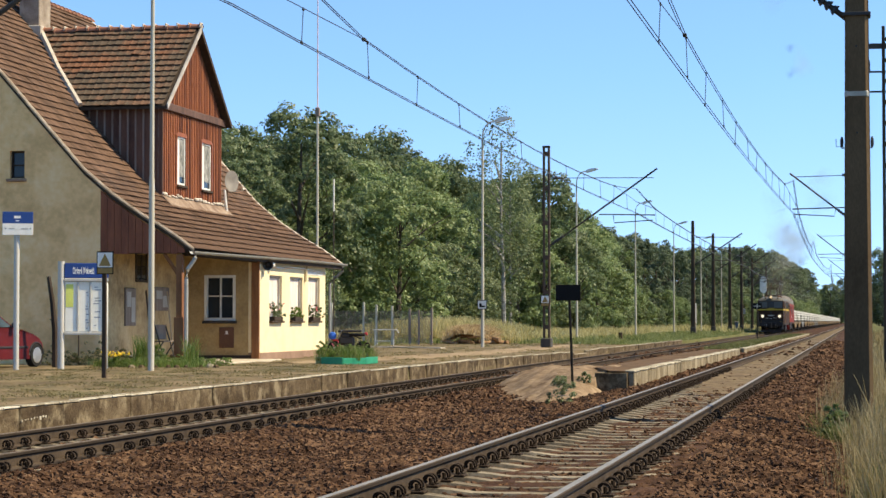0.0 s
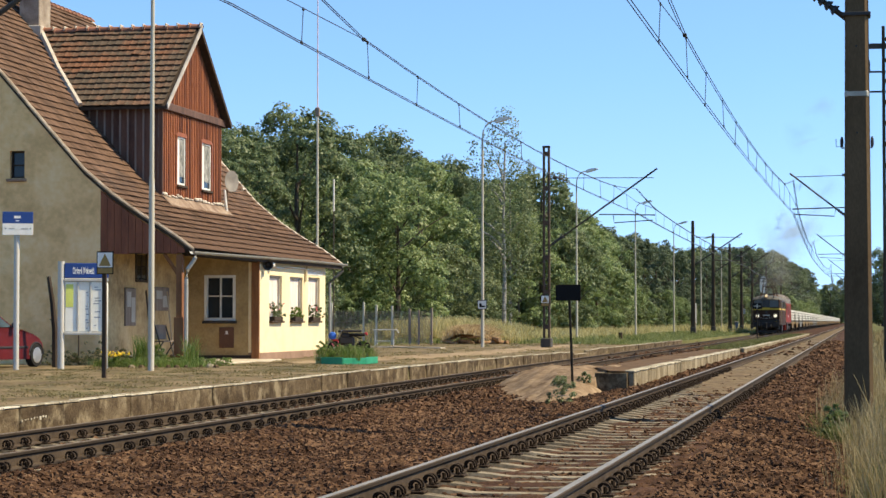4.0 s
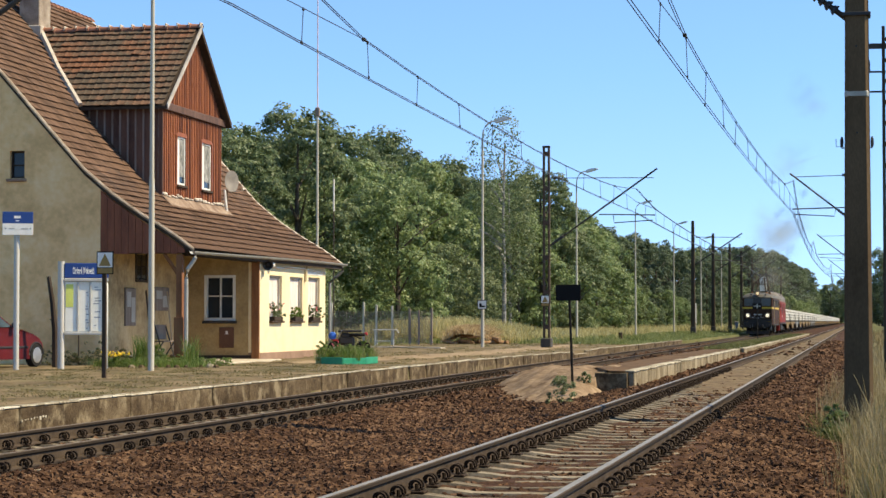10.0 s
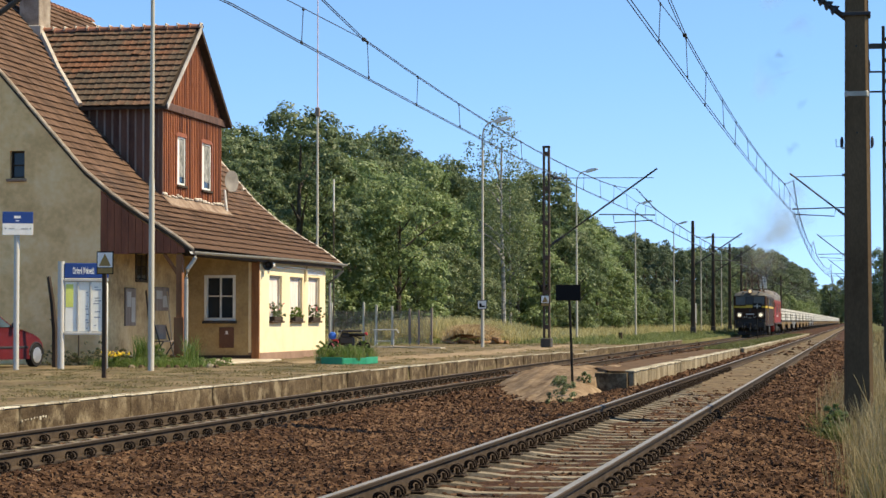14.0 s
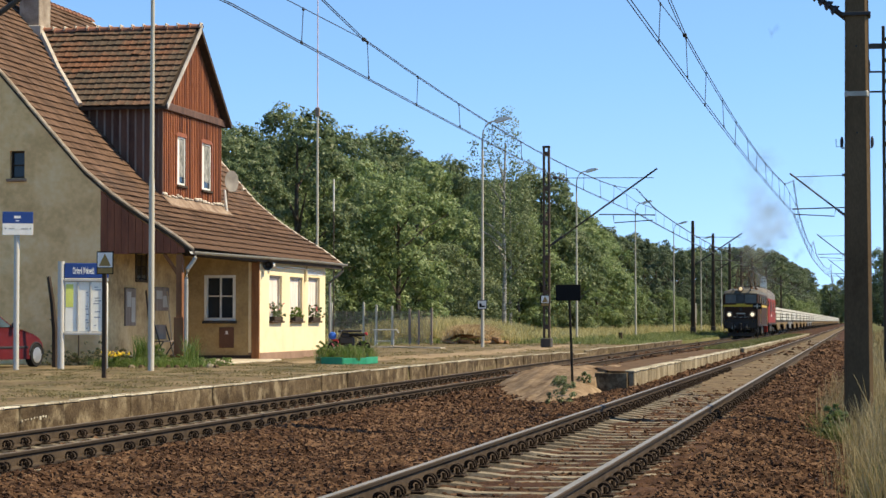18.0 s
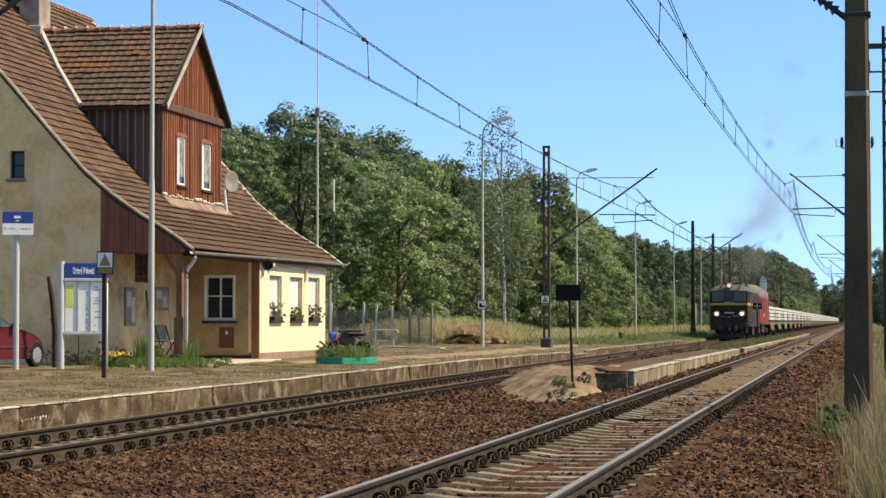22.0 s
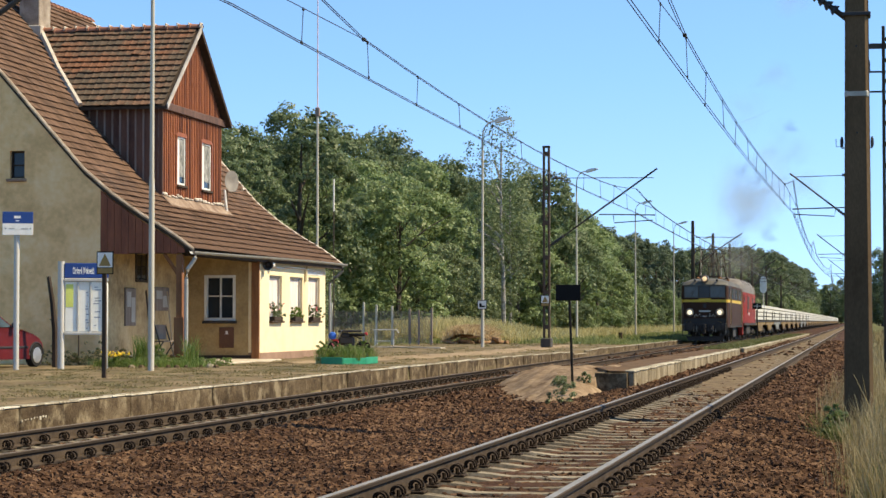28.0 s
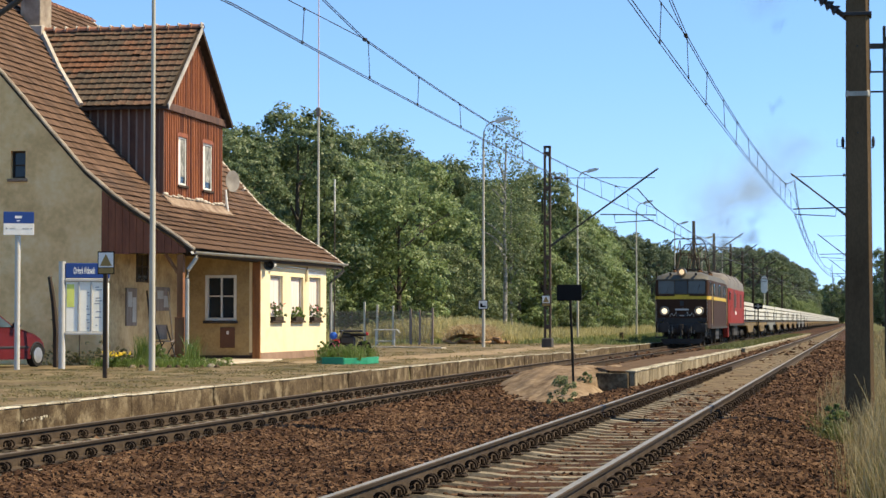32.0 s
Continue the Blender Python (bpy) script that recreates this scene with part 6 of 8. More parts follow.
    part("tube", Shape().path([(-0.3, 0, 1.2), (0.5, 0, 1.2), (0.5, 0, 0)], 0.02, 6), M_RUST, t)
    x = WX
    for y0, y1, z0, z1, lab in ((53.84, 54.67, 1.06, 2.1, "grey framed notice case on the porch wall"), (56.26, 57.5, 1.49, 2.17, "weathered notice board on the porch wall")):
        t = thing("wall_notice", lab, "notice board")
        part("frame", Shape().box(x, x + 0.05, y0, y1, z0, z1, c=0.01), M_BATTEN, t)
        part("sheet", Shape().box(x + 0.05, x + 0.054, y0 + 0.1, (y0 + y1) / 2, z0 + 0.5 * (z1 - z0), z1 - 0.1), M_PAPERDULL, t)
        part("sheet", Shape().box(x + 0.05, x + 0.054, (y0 + y1) / 2 + 0.03, y1 - 0.08, z0 + 0.1, z1 - 0.25), M_PAPERDULL, t)
    w = thing("porch_window", "dark narrow window under the porch roof", "window", kind="structure")
    part("glass_pane", Shape().box(x - 0.01, x + 0.012, 54.78, 55.59, 2.35, 3.05), M_GLASS, w)
    part("window_frame", Shape().box(x, x + 0.03, 54.7, 54.78, 2.28, 3.1).box(x, x + 0.03, 55.59, 55.67, 2.28, 3.1).box(x, x + 0.025, 55.15, 55.2, 2.35, 3.05).box(x, x + 0.03, 54.78, 55.15, 2.7, 2.74).box(x, x + 0.03, 55.2, 55.59, 2.7, 2.74).box(x, x + 0.03, 54.78, 55.59, 2.28, 2.345), M_OLDWOOD, w)
    for y, top, mat in ((55.24, 2.0, M_OLDWOOD), (57.05, 2.0, M_PALEWOOD)):
        b = thing("broom", "old wooden broom leaning at the porch wall", "broom", at=pose(WX + 0.1, y, PZ))
        part("stick", Shape().path([(0.25, 0, 0.0), (0.03, 0, top)], 0.025, 6), mat, b)
        part("brush", Shape().box(0.15, 0.35, -0.12, 0.12, 0.0, 0.18, c=0.03), M_OLDWOOD, b)
    c = thing("folding_chair", "weathered grey folding chair on the porch", "chair", at=pose(-19.25, 55.9, PZ + 0.12, 0, 0, 60))
    part("backrest", Shape().box(-0.22, 0.22, 0.16, 0.2, 0.5, 0.92, c=0.01), M_BATTEN, c)
    part("seat", Shape().box(-0.22, 0.22, -0.22, 0.2, 0.43, 0.47, c=0.01), M_BATTEN, c)
    for sx in (-0.2, 0.2):
        part("leg", Shape().tube((sx, -0.2, 0), (sx, 0.18, 0.9), 0.018, seg=6), M_DARK, c)
        part("leg", Shape().tube((sx, 0.2, 0), (sx, -0.2, 0.45), 0.018, seg=6), M_DARK, c)
    # plants along the house
    for i in range(26):
        f = i / 25
        xx, yy = -18.7 + 2.5 * f + g.uniform(-0.2, 0.2), 50.3 + g.uniform(-0.9, 0.9) + 0.6 * f
        hgt = g.uniform(0.14, 0.34) * (0.7 if f < 0.3 else 1) + (0.4 if i in (9, 10, 11, 17, 18) else 0)
        plant("garden_plant", xx, yy, PZ - 0.03, hgt, g.uniform(0.3, 0.55), M_GRASSY if i % 3 else M_LEAF2, "green garden plant beside the house wall", 200 + i, 22, 70, 0.013)
    for i in range(6):
        plant("yellow_flowers", -18.62 + i * 0.085, 49.6 + g.uniform(-0.2, 0.2), PZ - 0.03, 0.36, 0.3, M_GRASSY, "clump of yellow flowers by the wall", 240 + i, 8, 40, 0.022, M_YELLOWFL, "flower", 9)
    for i in range(12):
        plant("weed", -20.9 + i * 0.2, 51.3 + g.uniform(-0.3, 0.3), PZ - 0.03, g.uniform(0.3, 0.7), 0.45, M_WEED, "straggling weeds at the foot of the gable", 260 + i, 16, 60, 0.016)
    for i in range(9):
        q = g.uniform(0.45, 0.8) if i != 7 else 1.0
        st = solid("border_stone", Shape().lathe([(0.02, -0.06), (0.13 * q, -0.03), (0.11 * q, 0.03 * q), (0.04, 0.08 * q)], (0, 0, 0.03), "z", 6), M_EDGE if i == 7 else M_CONC, "rough stone edging the flower border", "stone", "border stones", at=pose(-17.6 + i * 0.24, 48.7 + g.uniform(-0.2, 0.3) + i * 0.12, PZ - 0.03, 0, 0, g.uniform(0, 90)))
    # window boxes of the annex
    for k, (a, b) in enumerate(((59.86, 61.13), (62.16, 63.49), (64.37, 65.65))):
        t = thing("window_box", "dark window box with geraniums on the sill", "window box", "window boxes", at=pose(AX + 0.02, 0, 1.2))
        part("trough", Shape().box(-0.1, 0.1, a + 0.15, b - 0.2, 0, 0.13, c=0.01), M_OLDWOOD, t)
        n = 4
        for i in range(n):
            y = a + 0.2 + (b - a - 0.4) * i / (n - 1)
            part("geranium", crown_mesh("geranium", (0.5, 0.36, 0.44)[k] if i < 3 else 0.3, 0.42, 300 + k * 9 + i, M_GRASSY if k == 1 else M_LEAF3, 9, 34, 0.028, 0.0), None, t, at=pose(0, y, 0.1))
        if k != 1:
            s = Shape()
            for i in range(11):
                s.lathe([(0.01, 0), (0.035, 0.01), (0.01, 0.03)], (g.uniform(-0.14, 0.18), g.uniform(a + 0.1, b - 0.15), g.uniform(0.3, 0.55)), "z", 6)
            part("flowers", s, M_PINK, t, "pink flower heads")
    t = thing("satellite_dish", "grey satellite dish on the dormer's side", "satellite dish", at=pose(-19.3, 62.45, 5.6, 0, 0, 68) @ Matrix.Scale(0.86, 4))
    part("dish", Shape().lathe([(0.0, 0.1), (0.2, 0.08), (0.36, 0.02), (0.4, 0.0), (0.36, 0.0), (0.2, 0.05)], (0, 0, 0), "y", 20), M_DISH, t, smooth=True)
    part("feed_arm", Shape().path([(0, 0, -0.4), (0.0, -0.5, -0.35)], 0.015, 5), M_GREYPAINT, t)
    part("receiver", Shape().tube((0, -0.46, -0.36), (0, -0.56, -0.3), 0.035, seg=8), M_WHITE, t)
    part("bracket", Shape().path([(0, 0.1, -0.05), (-0.15, 0.1, -0.3), (-0.15, 0.1, -0.9)], 0.025, 6), M_RUST, t)
    t = thing("aerial_mast", "tall thin red and white aerial mast behind the house", "aerial", at=pose(-21.15, 80, 0))
    part("lower_tube", Shape().tube((0, 0, 0), (0, 0, 9.6), 0.055, 0.045, 8), M_LAMPPOLE, t)
    part("upper_tube", Shape().tube((0, 0, 9.6), (0.0, 0, 15.5), 0.026, 0.018, 8), M_PALERED, t, "pale red upper tube")
    part("collar", Shape().box(-0.09, 0.09, -0.09, 0.09, 9.4, 9.75, c=0.02), M_BATTEN, t)
    t = thing("white_vent_pipe", "slim white pipe standing behind the house", "pipe", at=pose(-20.6, 80.5, 0))
    part("tube", Shape().tube((0, 0, 0), (0, 0, 5.6), 0.025, seg=8), M_BARK, t)
    part("tip", Shape().tube((0, 0, 5.6), (0, 0, 6.9), 0.034, seg=8), M_WHITE, t)


M_PATH = material("pale_path", [(0.17, 0.122, 0.07), (0.25, 0.185, 0.112), (0.34, 0.26, 0.165)], scale=0.9, rough=0.95, bump=0.5, fine=8)
M_LOG = material("split_logs", [(0.20, 0.12, 0.06), (0.34, 0.21, 0.11), (0.46, 0.30, 0.17)], scale=2, rough=0.9, bump=0.3, pick="object")
M_APRON = material("pale_concrete", [(0.36, 0.31, 0.23), (0.50, 0.44, 0.34)], scale=1.5, rough=0.9, bump=0.2)
M_PAPERDULL = plain("faded_paper", (0.42, 0.40, 0.36), 0.85)
M_PALEWOOD = material("pale_stick", [(0.35, 0.26, 0.17), (0.5, 0.4, 0.28)], scale=3, rough=0.8, bump=0.1)
M_PALERED = plain("faded_red", (0.66, 0.46, 0.43), 0.6)
direction_sign()
notice_board()
warning_sign()
post_signs()
black_board()
car()
planter()
motorcycle()
fence()
yard_bits()


M_CABINET = plain("grey_blue_steel", (0.10, 0.14, 0.20), 0.6)


def trackside():
    # telegraph post beyond the near mast
    t = thing("telegraph_post", "old brown lattice telegraph post with insulators", "telegraph post", at=pose(0.66, 40.0, -0.4))
    for sx in (-1, 1):
        part("rail_upright", Shape().box(sx * 0.13 - 0.03, sx * 0.13 + 0.03, -0.06, 0.06, 0, 7.2, c=0.01), M_OLDWOOD, t)
    for k in range(17):
        part("batten_plate", Shape().box(-0.1, 0.1, -0.065, -0.05, 0.5 + k * 0.4, 0.58 + k * 0.4), M_OLDWOOD, t)
    for z, x0 in ((6.82, -0.5), (6.33, -0.44), (5.95, -0.5)):
        a = part("crossarm", Shape().box(x0, 0.6, -0.04, 0.04, z - (0.05 if z > 6.5 else 0.015), z + (0.05 if z > 6.5 else 0.015), c=0.008), M_MAST, t)
        part("insulator", Shape().lathe([(0.02, -0.05), (0.035, 0.02), (0.03, 0.08), (0.035, 0.12), (0.025, 0.2), (0.01, 0.23)], (x0 + 0.03, 0, z + 0.02), "z", 8), M_DARK, a)
        part("insulator", Shape().lathe([(0.02, -0.05), (0.035, 0.02), (0.03, 0.08), (0.035, 0.12), (0.025, 0.2), (0.01, 0.23)], (0.0, 0, z + 0.05), "z", 8), M_DARK, a)
    # signal and small posts by the platform line
    t = thing("signal", "grey-white back of a tall line signal on its post", "signal", at=pose(-12.4, 283.0, 0))
    part("post", Shape().tube((0, 0, -0.1), (0, 0, 5.6), 0.09, seg=8), M_LAMPPOLE, t)
    part("head", Shape().prism([(-0.45, 5.3), (-0.2, 5.0), (0.2, 5.0), (0.45, 5.3), (0.45, 6.9), (0.2, 7.3), (-0.2, 7.3), (-0.45, 6.9)], "y", -0.1, 0.1), M_WHITE, t, "rounded pale signal head")
    t = thing("marker_post", "slim white marker post in the grass", "marker post", at=pose(-13.85, 182.0, 0))
    part("stick", Shape().tube((0, 0, -0.1), (0, 0, 1.0), 0.045, seg=8), M_LAMPPOLE, t)
    part("white_top", Shape().tube((0, 0, 1.0), (0, 0, 2.75), 0.06, seg=8), M_WHITE, t)
    t = thing("plate_post", "grey post with a pale plate by the platform line", "sign", at=pose(-13.7, 257.0, 0))
    part("post", Shape().tube((0, 0, -0.1), (0, 0, 3.2), 0.05, seg=8), M_MAST, t)
    part("plate", Shape().box(-0.25, 0.25, -0.12, -0.08, 2.1, 2.7, c=0.01), M_GREYPAINT, t)
    t = thing("relay_box", "small blue lineside cabinet in the grass", "cabinet", at=pose(-14.6, 258, 0))
    part("case", Shape().box(-0.22, 0.22, -0.2, 0.2, 0.0, 1.1, c=0.03), M_CABINET, t)
    part("roof", Shape().box(-0.26, 0.26, -0.24, 0.24, 1.1, 1.15, c=0.02), M_GREYPAINT, t)
    t = thing("concrete_block", "low dark concrete block in the grass", "block", at=pose(-15.4, 137, 0))
    part("block", Shape().box(-0.12, 0.12, -0.12, 0.12, -0.05, 0.45, c=0.03), M_CONC, t)


trackside()
M_NETTLE = leafy("nettle_leaf", [(0.084, 0.126, 0.042), (0.138, 0.19, 0.07), (0.21, 0.26, 0.114)], scale=3)
M_BUSH = leafy("weed_leaf", [(0.12, 0.15, 0.065), (0.19, 0.225, 0.105), (0.28, 0.31, 0.17)], scale=3)
plant("sapling", -4.95, 35.2, -0.33, 0.62, 0.5, M_BUSH, "straggling green sapling growing from the ballast edge", 71, 44, 50, 0.019)
plant("weed", -5.42, 41.75, -0.1, 0.28, 0.3, M_BUSH, "small green weed at the end of the island platform", 72, 20, 40, 0.018)
plant("weed", -11.0, 35.0, 0.0, 0.12, 0.4, M_BUSH, "low weed on the platform edge", 73, 6, 20, 0.03)


M_GRASSY2 = leafy("platform_grass", [(0.11, 0.145, 0.045), (0.19, 0.225, 0.08), (0.29, 0.30, 0.125)], scale=0.6)
M_BRUSH = leafy("dry_brush", [(0.24, 0.165, 0.085), (0.42, 0.31, 0.17), (0.60, 0.48, 0.29)], scale=1.2)


def gz(a, b):
    return ground_z(a, b) - 0.02


def banked(x0, x1, y0, y1, clump):
    """Points gathered in clumps inside a rectangle."""
    def f(g, n):
        k = max(1, int(n / clump))
        c = np.stack([g.uniform(x0, x1, k), g.uniform(y0, y1, k)], -1)
        i = g.integers(0, k, n)
        return c[i] + g.normal(0, 0.16, (n, 2))
    return f


blade_field("tall_dry_grass", 8000, banked(0.25, 2.8, 13, 26, 24), 0.7, 0.010, M_DRYGRASS, "tall dry straw-coloured grass beside the track", 31, 0.26, zfun=gz)
blade_field("tall_green_grass", 9000, banked(0.22, 3.0, 14, 34, 26), 0.5, 0.012, M_GRASS, "green grass among the dry stalks beside the track", 32, 0.35, zfun=gz)
blade_field("tall_dry_grass", 7000, banked(0.25, 6, 26, 60, 26), 0.95, 0.018, M_DRYGRASS, "tall dry grass along the line", 33, 0.35, zfun=gz)
blade_field("tall_dry_grass", 8000, banked(0.6, 9, 60, 220, 26), 0.9, 0.05, M_DRYGRASS, "tall dry grass along the line", 34, 0.35, zfun=gz)
blade_field("short_grass", 7000, banked(0.0, 1.4, 13, 24, 40), 0.2, 0.012, M_GRASS, "short green grass at the edge of the ballast", 37, 0.6, zfun=gz)
blade_field("ballast_weeds", 1500, banked(-0.4, -0.1, 27.5, 33, 70), 0.4, 0.014, M_GRASS, "green weeds at the foot of the mast", 35, 0.45, zfun=gz)
blade_field("ballast_weeds", 420, banked(-0.5, -0.2, 29, 52, 14), 0.75, 0.008, M_DRYGRASS, "thin dry stalks at the edge of the ballast", 36, 0.22, zfun=gz)
blade_field("tall_dry_grass", 1300, banked(0.02, 0.55, 19, 28.6, 20), 0.72, 0.009, M_DRYGRASS, "tall dry stalks at the foot of the mast", 38, 0.25, zfun=gz)
for k in range(4):
    plant("mast_weed", -0.33 + 0.05 * (k % 2), 28.3 + 0.75 * k, -0.47, 0.62 - 0.06 * k, 0.36, M_NETTLE, "dark green broad-leaved weed at the foot of the mast", 80 + k, 18, 46, 0.026)
# meadow beyond the yard
blade_field("meadow_grass", 36000, banked(-32, -16.9, 106, 205, 12), 0.85, 0.04, M_MEADOW, "pale dry meadow grass before the wood", 41, 0.3, zfun=gz)
blade_field("meadow_grass", 6000, banked(-13.5, -10.95, 104, 200, 20), 0.2, 0.05, M_GRASSY2, "short green grass behind the platform edge", 52, 0.5, zfun=gz)
blade_field("meadow_grass", 24000, banked(-26, -12.0, 103, 260, 20), 0.32, 0.05, M_GRASSY2, "short green grass along the platform line", 42, 0.4, zfun=gz)
blade_field("meadow_grass", 10000, banked(-26, -12.0, 205, 420, 16), 0.9, 0.08, M_MEADOW, "pale dry meadow grass before the wood", 43, 0.3, zfun=gz)
blade_field("brush_pile", 5200, lambda g, n: np.stack([g.normal(-19.4, 0.55, n).clip(-20.8, -18.2), g.normal(104.5, 0.9, n)], -1), 0.5, 0.04, M_BRUSH, "heap of dry brown brushwood and hay at the meadow's edge", 51, 1.3, zfun=lambda a, b: 0.0 + 0.55 * max(0.0, 1 - ((a + 19.4) / 1.5) ** 2), category="brushwood")
blade_field("tall_dry_grass", 9000, banked(-26.5, -17.2, 106, 114, 30), 0.85, 0.03, M_MEADOW, "tall straw-coloured grass on the bank behind the brushwood", 54, 0.35, zfun=lambda a, b: -0.1 + 0.8 * max(0.0, math.sin(math.pi * min(max((b - 105.5) / 10.5, 0), 1)) * math.sin(math.pi * min(max((a + 27.5) / 10.9, 0), 1))) ** 0.7)
blade_field("bed_blades", 1500, lambda g, n: np.stack([-13.7 + g.uniform(-0.62, 0.62, n), 55 + g.uniform(-1.15, 1.15, n)], -1), 0.42, 0.014, M_GRASSY, "long green and straw blades in the flower bed", 53, 0.45, zfun=lambda a, b: PZ + 0.08)
blade_field("garden_blades", 520, lambda g, n: np.stack([g.choice((-18.05, -18.0, -16.7), n) + g.normal(0, 0.09, n), 50.6 + g.normal(0, 0.2, n)], -1), 0.85, 0.014, M_GRASSY, "tall green blades in the border by the house", 48, 0.3, zfun=gz)
blade_field("garden_blades", 3000, banked(-18.9, -16.2, 49.4, 51.2, 60), 0.26, 0.014, M_GRASSY, "long green blades in the border by the house", 49, 0.35, zfun=gz)
blade_field("yard_grass", 6000, banked(-19, -11.1, 24, 56, 30), 0.05, 0.02, M_TURF, "thin dry turf on the platform", 44, 0.9, zfun=gz)
blade_field("yard_grass", 15000, banked(-19, -11.1, 24, 52, 60), 0.055, 0.02, M_TURF, "tufts of short grass on the trodden platform", 55, 0.9, zfun=gz)
blade_field("yard_grass", 11000, banked(-19, -11.1, 24, 60, 90), 0.06, 0.02, M_TURF, "thin green turf on the platform", 45, 0.9, zfun=gz)
blade_field("yard_grass", 9000, banked(-26, -11.2, 60, 106, 18), 0.08, 0.03, M_TURF, "thin dry turf on the platform", 46, 0.8, zfun=gz)
blade_field("island_grass", 9000, banked(-6.1, -4.8, 84, 190, 24), 0.16, 0.035, M_GRASS, "grass grown over the far end of the island platform", 47, 0.5, zfun=lambda a, b: 0.04 - 0.0009 * (b - 84))


# ---- woods ----
def bough_crown(name, h, w, seed, mat, total, size, low, droop):
    """Boughs set about the crown's outline, each a layered mass of leafy sprays with shade between; the leaves lie on the sprays' outer sides."""
    g = np.random.default_rng(seed)
    cs, rs, ax = [], [], []
    boughs = 52
    while len(cs) < boughs:
        u = g.uniform(0.03, 0.97)
        prof = math.sqrt(max(0.0, 1 - abs(2 * u ** 0.85 - 1) ** 2.4))
        if g.random() > prof + 0.15:
            continue
        a = g.uniform(0, 2 * math.pi)
        rad = w * 0.5 * prof * (1 + 0.2 * math.sin(2 * a + seed) + 0.13 * math.sin(5 * a + 6 * u + seed))
        k = g.uniform(0.3, 1.0) ** 0.4
        r = g.uniform(0.11, 0.19) * w
        top = h * (low + (1 - low) * u)
        cs.append((max(rad - r, rad * 0.4) * k * math.cos(a), max(rad - r, rad * 0.4) * k * math.sin(a), min(top, h - r * 0.62)))
        rs.append(r)
        ax.append((math.cos(a) * 0.6, math.sin(a) * 0.6, 0.6))
    cs, rs, ax = np.array(cs), np.array(rs), np.array(ax)
    sprays = 16
    b = np.repeat(np.arange(boughs), sprays)
    d = g.normal(size=(len(b), 3)) + ax[b] * 1.1
    d /= np.linalg.norm(d, axis=1)[:, None]
    sc = cs[b] + d * (rs[b] * g.uniform(0.55, 1.0, len(b)))[:, None] * np.array([1, 1, 0.75])
    sr = rs[b] * g.uniform(0.24, 0.44, len(b))
    per = max(8, int(total / len(b)))
    i = np.repeat(np.arange(len(b)), per)
    n = len(i)
    e = g.normal(size=(n, 3)) + d[i] * 0.55 + np.array([0, 0, 0.3])
    e /= np.linalg.norm(e, axis=1)[:, None]
    p = sc[i] + e * (sr[i] * g.uniform(0.5, 1.12, n))[:, None] * np.array([1, 1, 0.62])
    p[:, 2] -= droop * g.uniform(0, 1, n) ** 2
    p[:, 2] = np.maximum(p[:, 2], 0.02)
    nrm = e * 0.9 + d[i] * 0.45 + g.normal(size=(n, 3)) * 0.42 + np.array([0, 0, 0.3])
    nrm /= np.linalg.norm(nrm, axis=1)[:, None]
    u = np.cross(nrm, g.normal(size=(n, 3)))
    u /= np.linalg.norm(u, axis=1)[:, None]
    v = np.cross(nrm, u)
    s = size * g.uniform(0.6, 1.4, n)[:, None]
    q = np.stack([p - u * s, p - v * s * 0.6, p + u * s, p + v * s * 0.6], 1).reshape(-1, 3)
    return raw_mesh(name, q, np.arange(n * 4).reshape(-1, 4), mat)


def tree(name, h, w, seed, mat, label, category="tree", blobs=120, leaves=120, size=0.135, low=0.1, droop=0.0, bark=None, trunk=0.02):
    t = thing(name, label, category, "trees of the wood")
    g = random.Random(seed)
    s = Shape()
    s.path([(0, 0, -0.3), (0.05, 0.03, h * 0.25), (-0.06, 0.05, h * 0.55), (0.05, 0, h * 0.85)], [h * trunk, h * trunk * 0.8, h * trunk * 0.5, h * 0.004], 7)
    part("trunk", s, bark or M_BARK, t)
    for k in range(7):
        z = h * g.uniform(0.22, 0.7)
        a = g.uniform(0, 6.28)
        r = w * g.uniform(0.25, 0.42)
        part("limb", Shape().path([(0, 0, z), (r * 0.5 * math.cos(a), r * 0.5 * math.sin(a), z + r * 0.45), (r * math.cos(a), r * math.sin(a), z + r * 0.75)], [h * 0.008, h * 0.005, h * 0.002], 5), bark or M_BARK, t)
    part("crown", bough_crown("crown", h, w, seed, mat, blobs * leaves, size, low, droop), None, t)
    return t


M_BIRCHBARK = material("birch_bark", [(0.10, 0.095, 0.085), (0.45, 0.43, 0.40)], scale=3, rough=0.85, bump=0.2, stretch=(1, 1, 2))
kinds = [
    tree("oak_tree", 16, 11, 11, M_LEAF, "dense dark green broadleaf tree of the wood", blobs=170),
    tree("oak_tree", 16, 10, 12, M_LEAF, "dense dark green broadleaf tree of the wood", blobs=170),
    tree("locust_tree", 13, 10.5, 13, M_LEAF2, "bright green locust tree at the edge of the wood", low=0.02, blobs=190, leaves=140, size=0.12),
    tree("locust_tree", 12, 10, 14, M_LEAF2, "bright green locust tree at the edge of the wood", low=0.02, blobs=190, leaves=140, size=0.12),
    tree("willow_bush", 8, 7.5, 15, M_LEAF3, "grey-green bushy tree before the wood", low=0.0, blobs=120, leaves=110, size=0.11),
    tree("birch_tree", 18, 6.0, 16, M_LEAF3, "slender birch with hanging twigs and pale trunk", low=0.3, blobs=64, leaves=110, size=0.10, droop=3.2, bark=M_BIRCHBARK, trunk=0.011),
    tree("pine_tree", 17, 8.0, 17, M_HAZEPINE, "dark pine of the far wood, distance haze put into its colour", low=0.03, blobs=140, size=0.14),
]
SPOTS = []


def put(kind, x, y, s, rot):
    SPOTS.append((kind, x, y, s, rot))


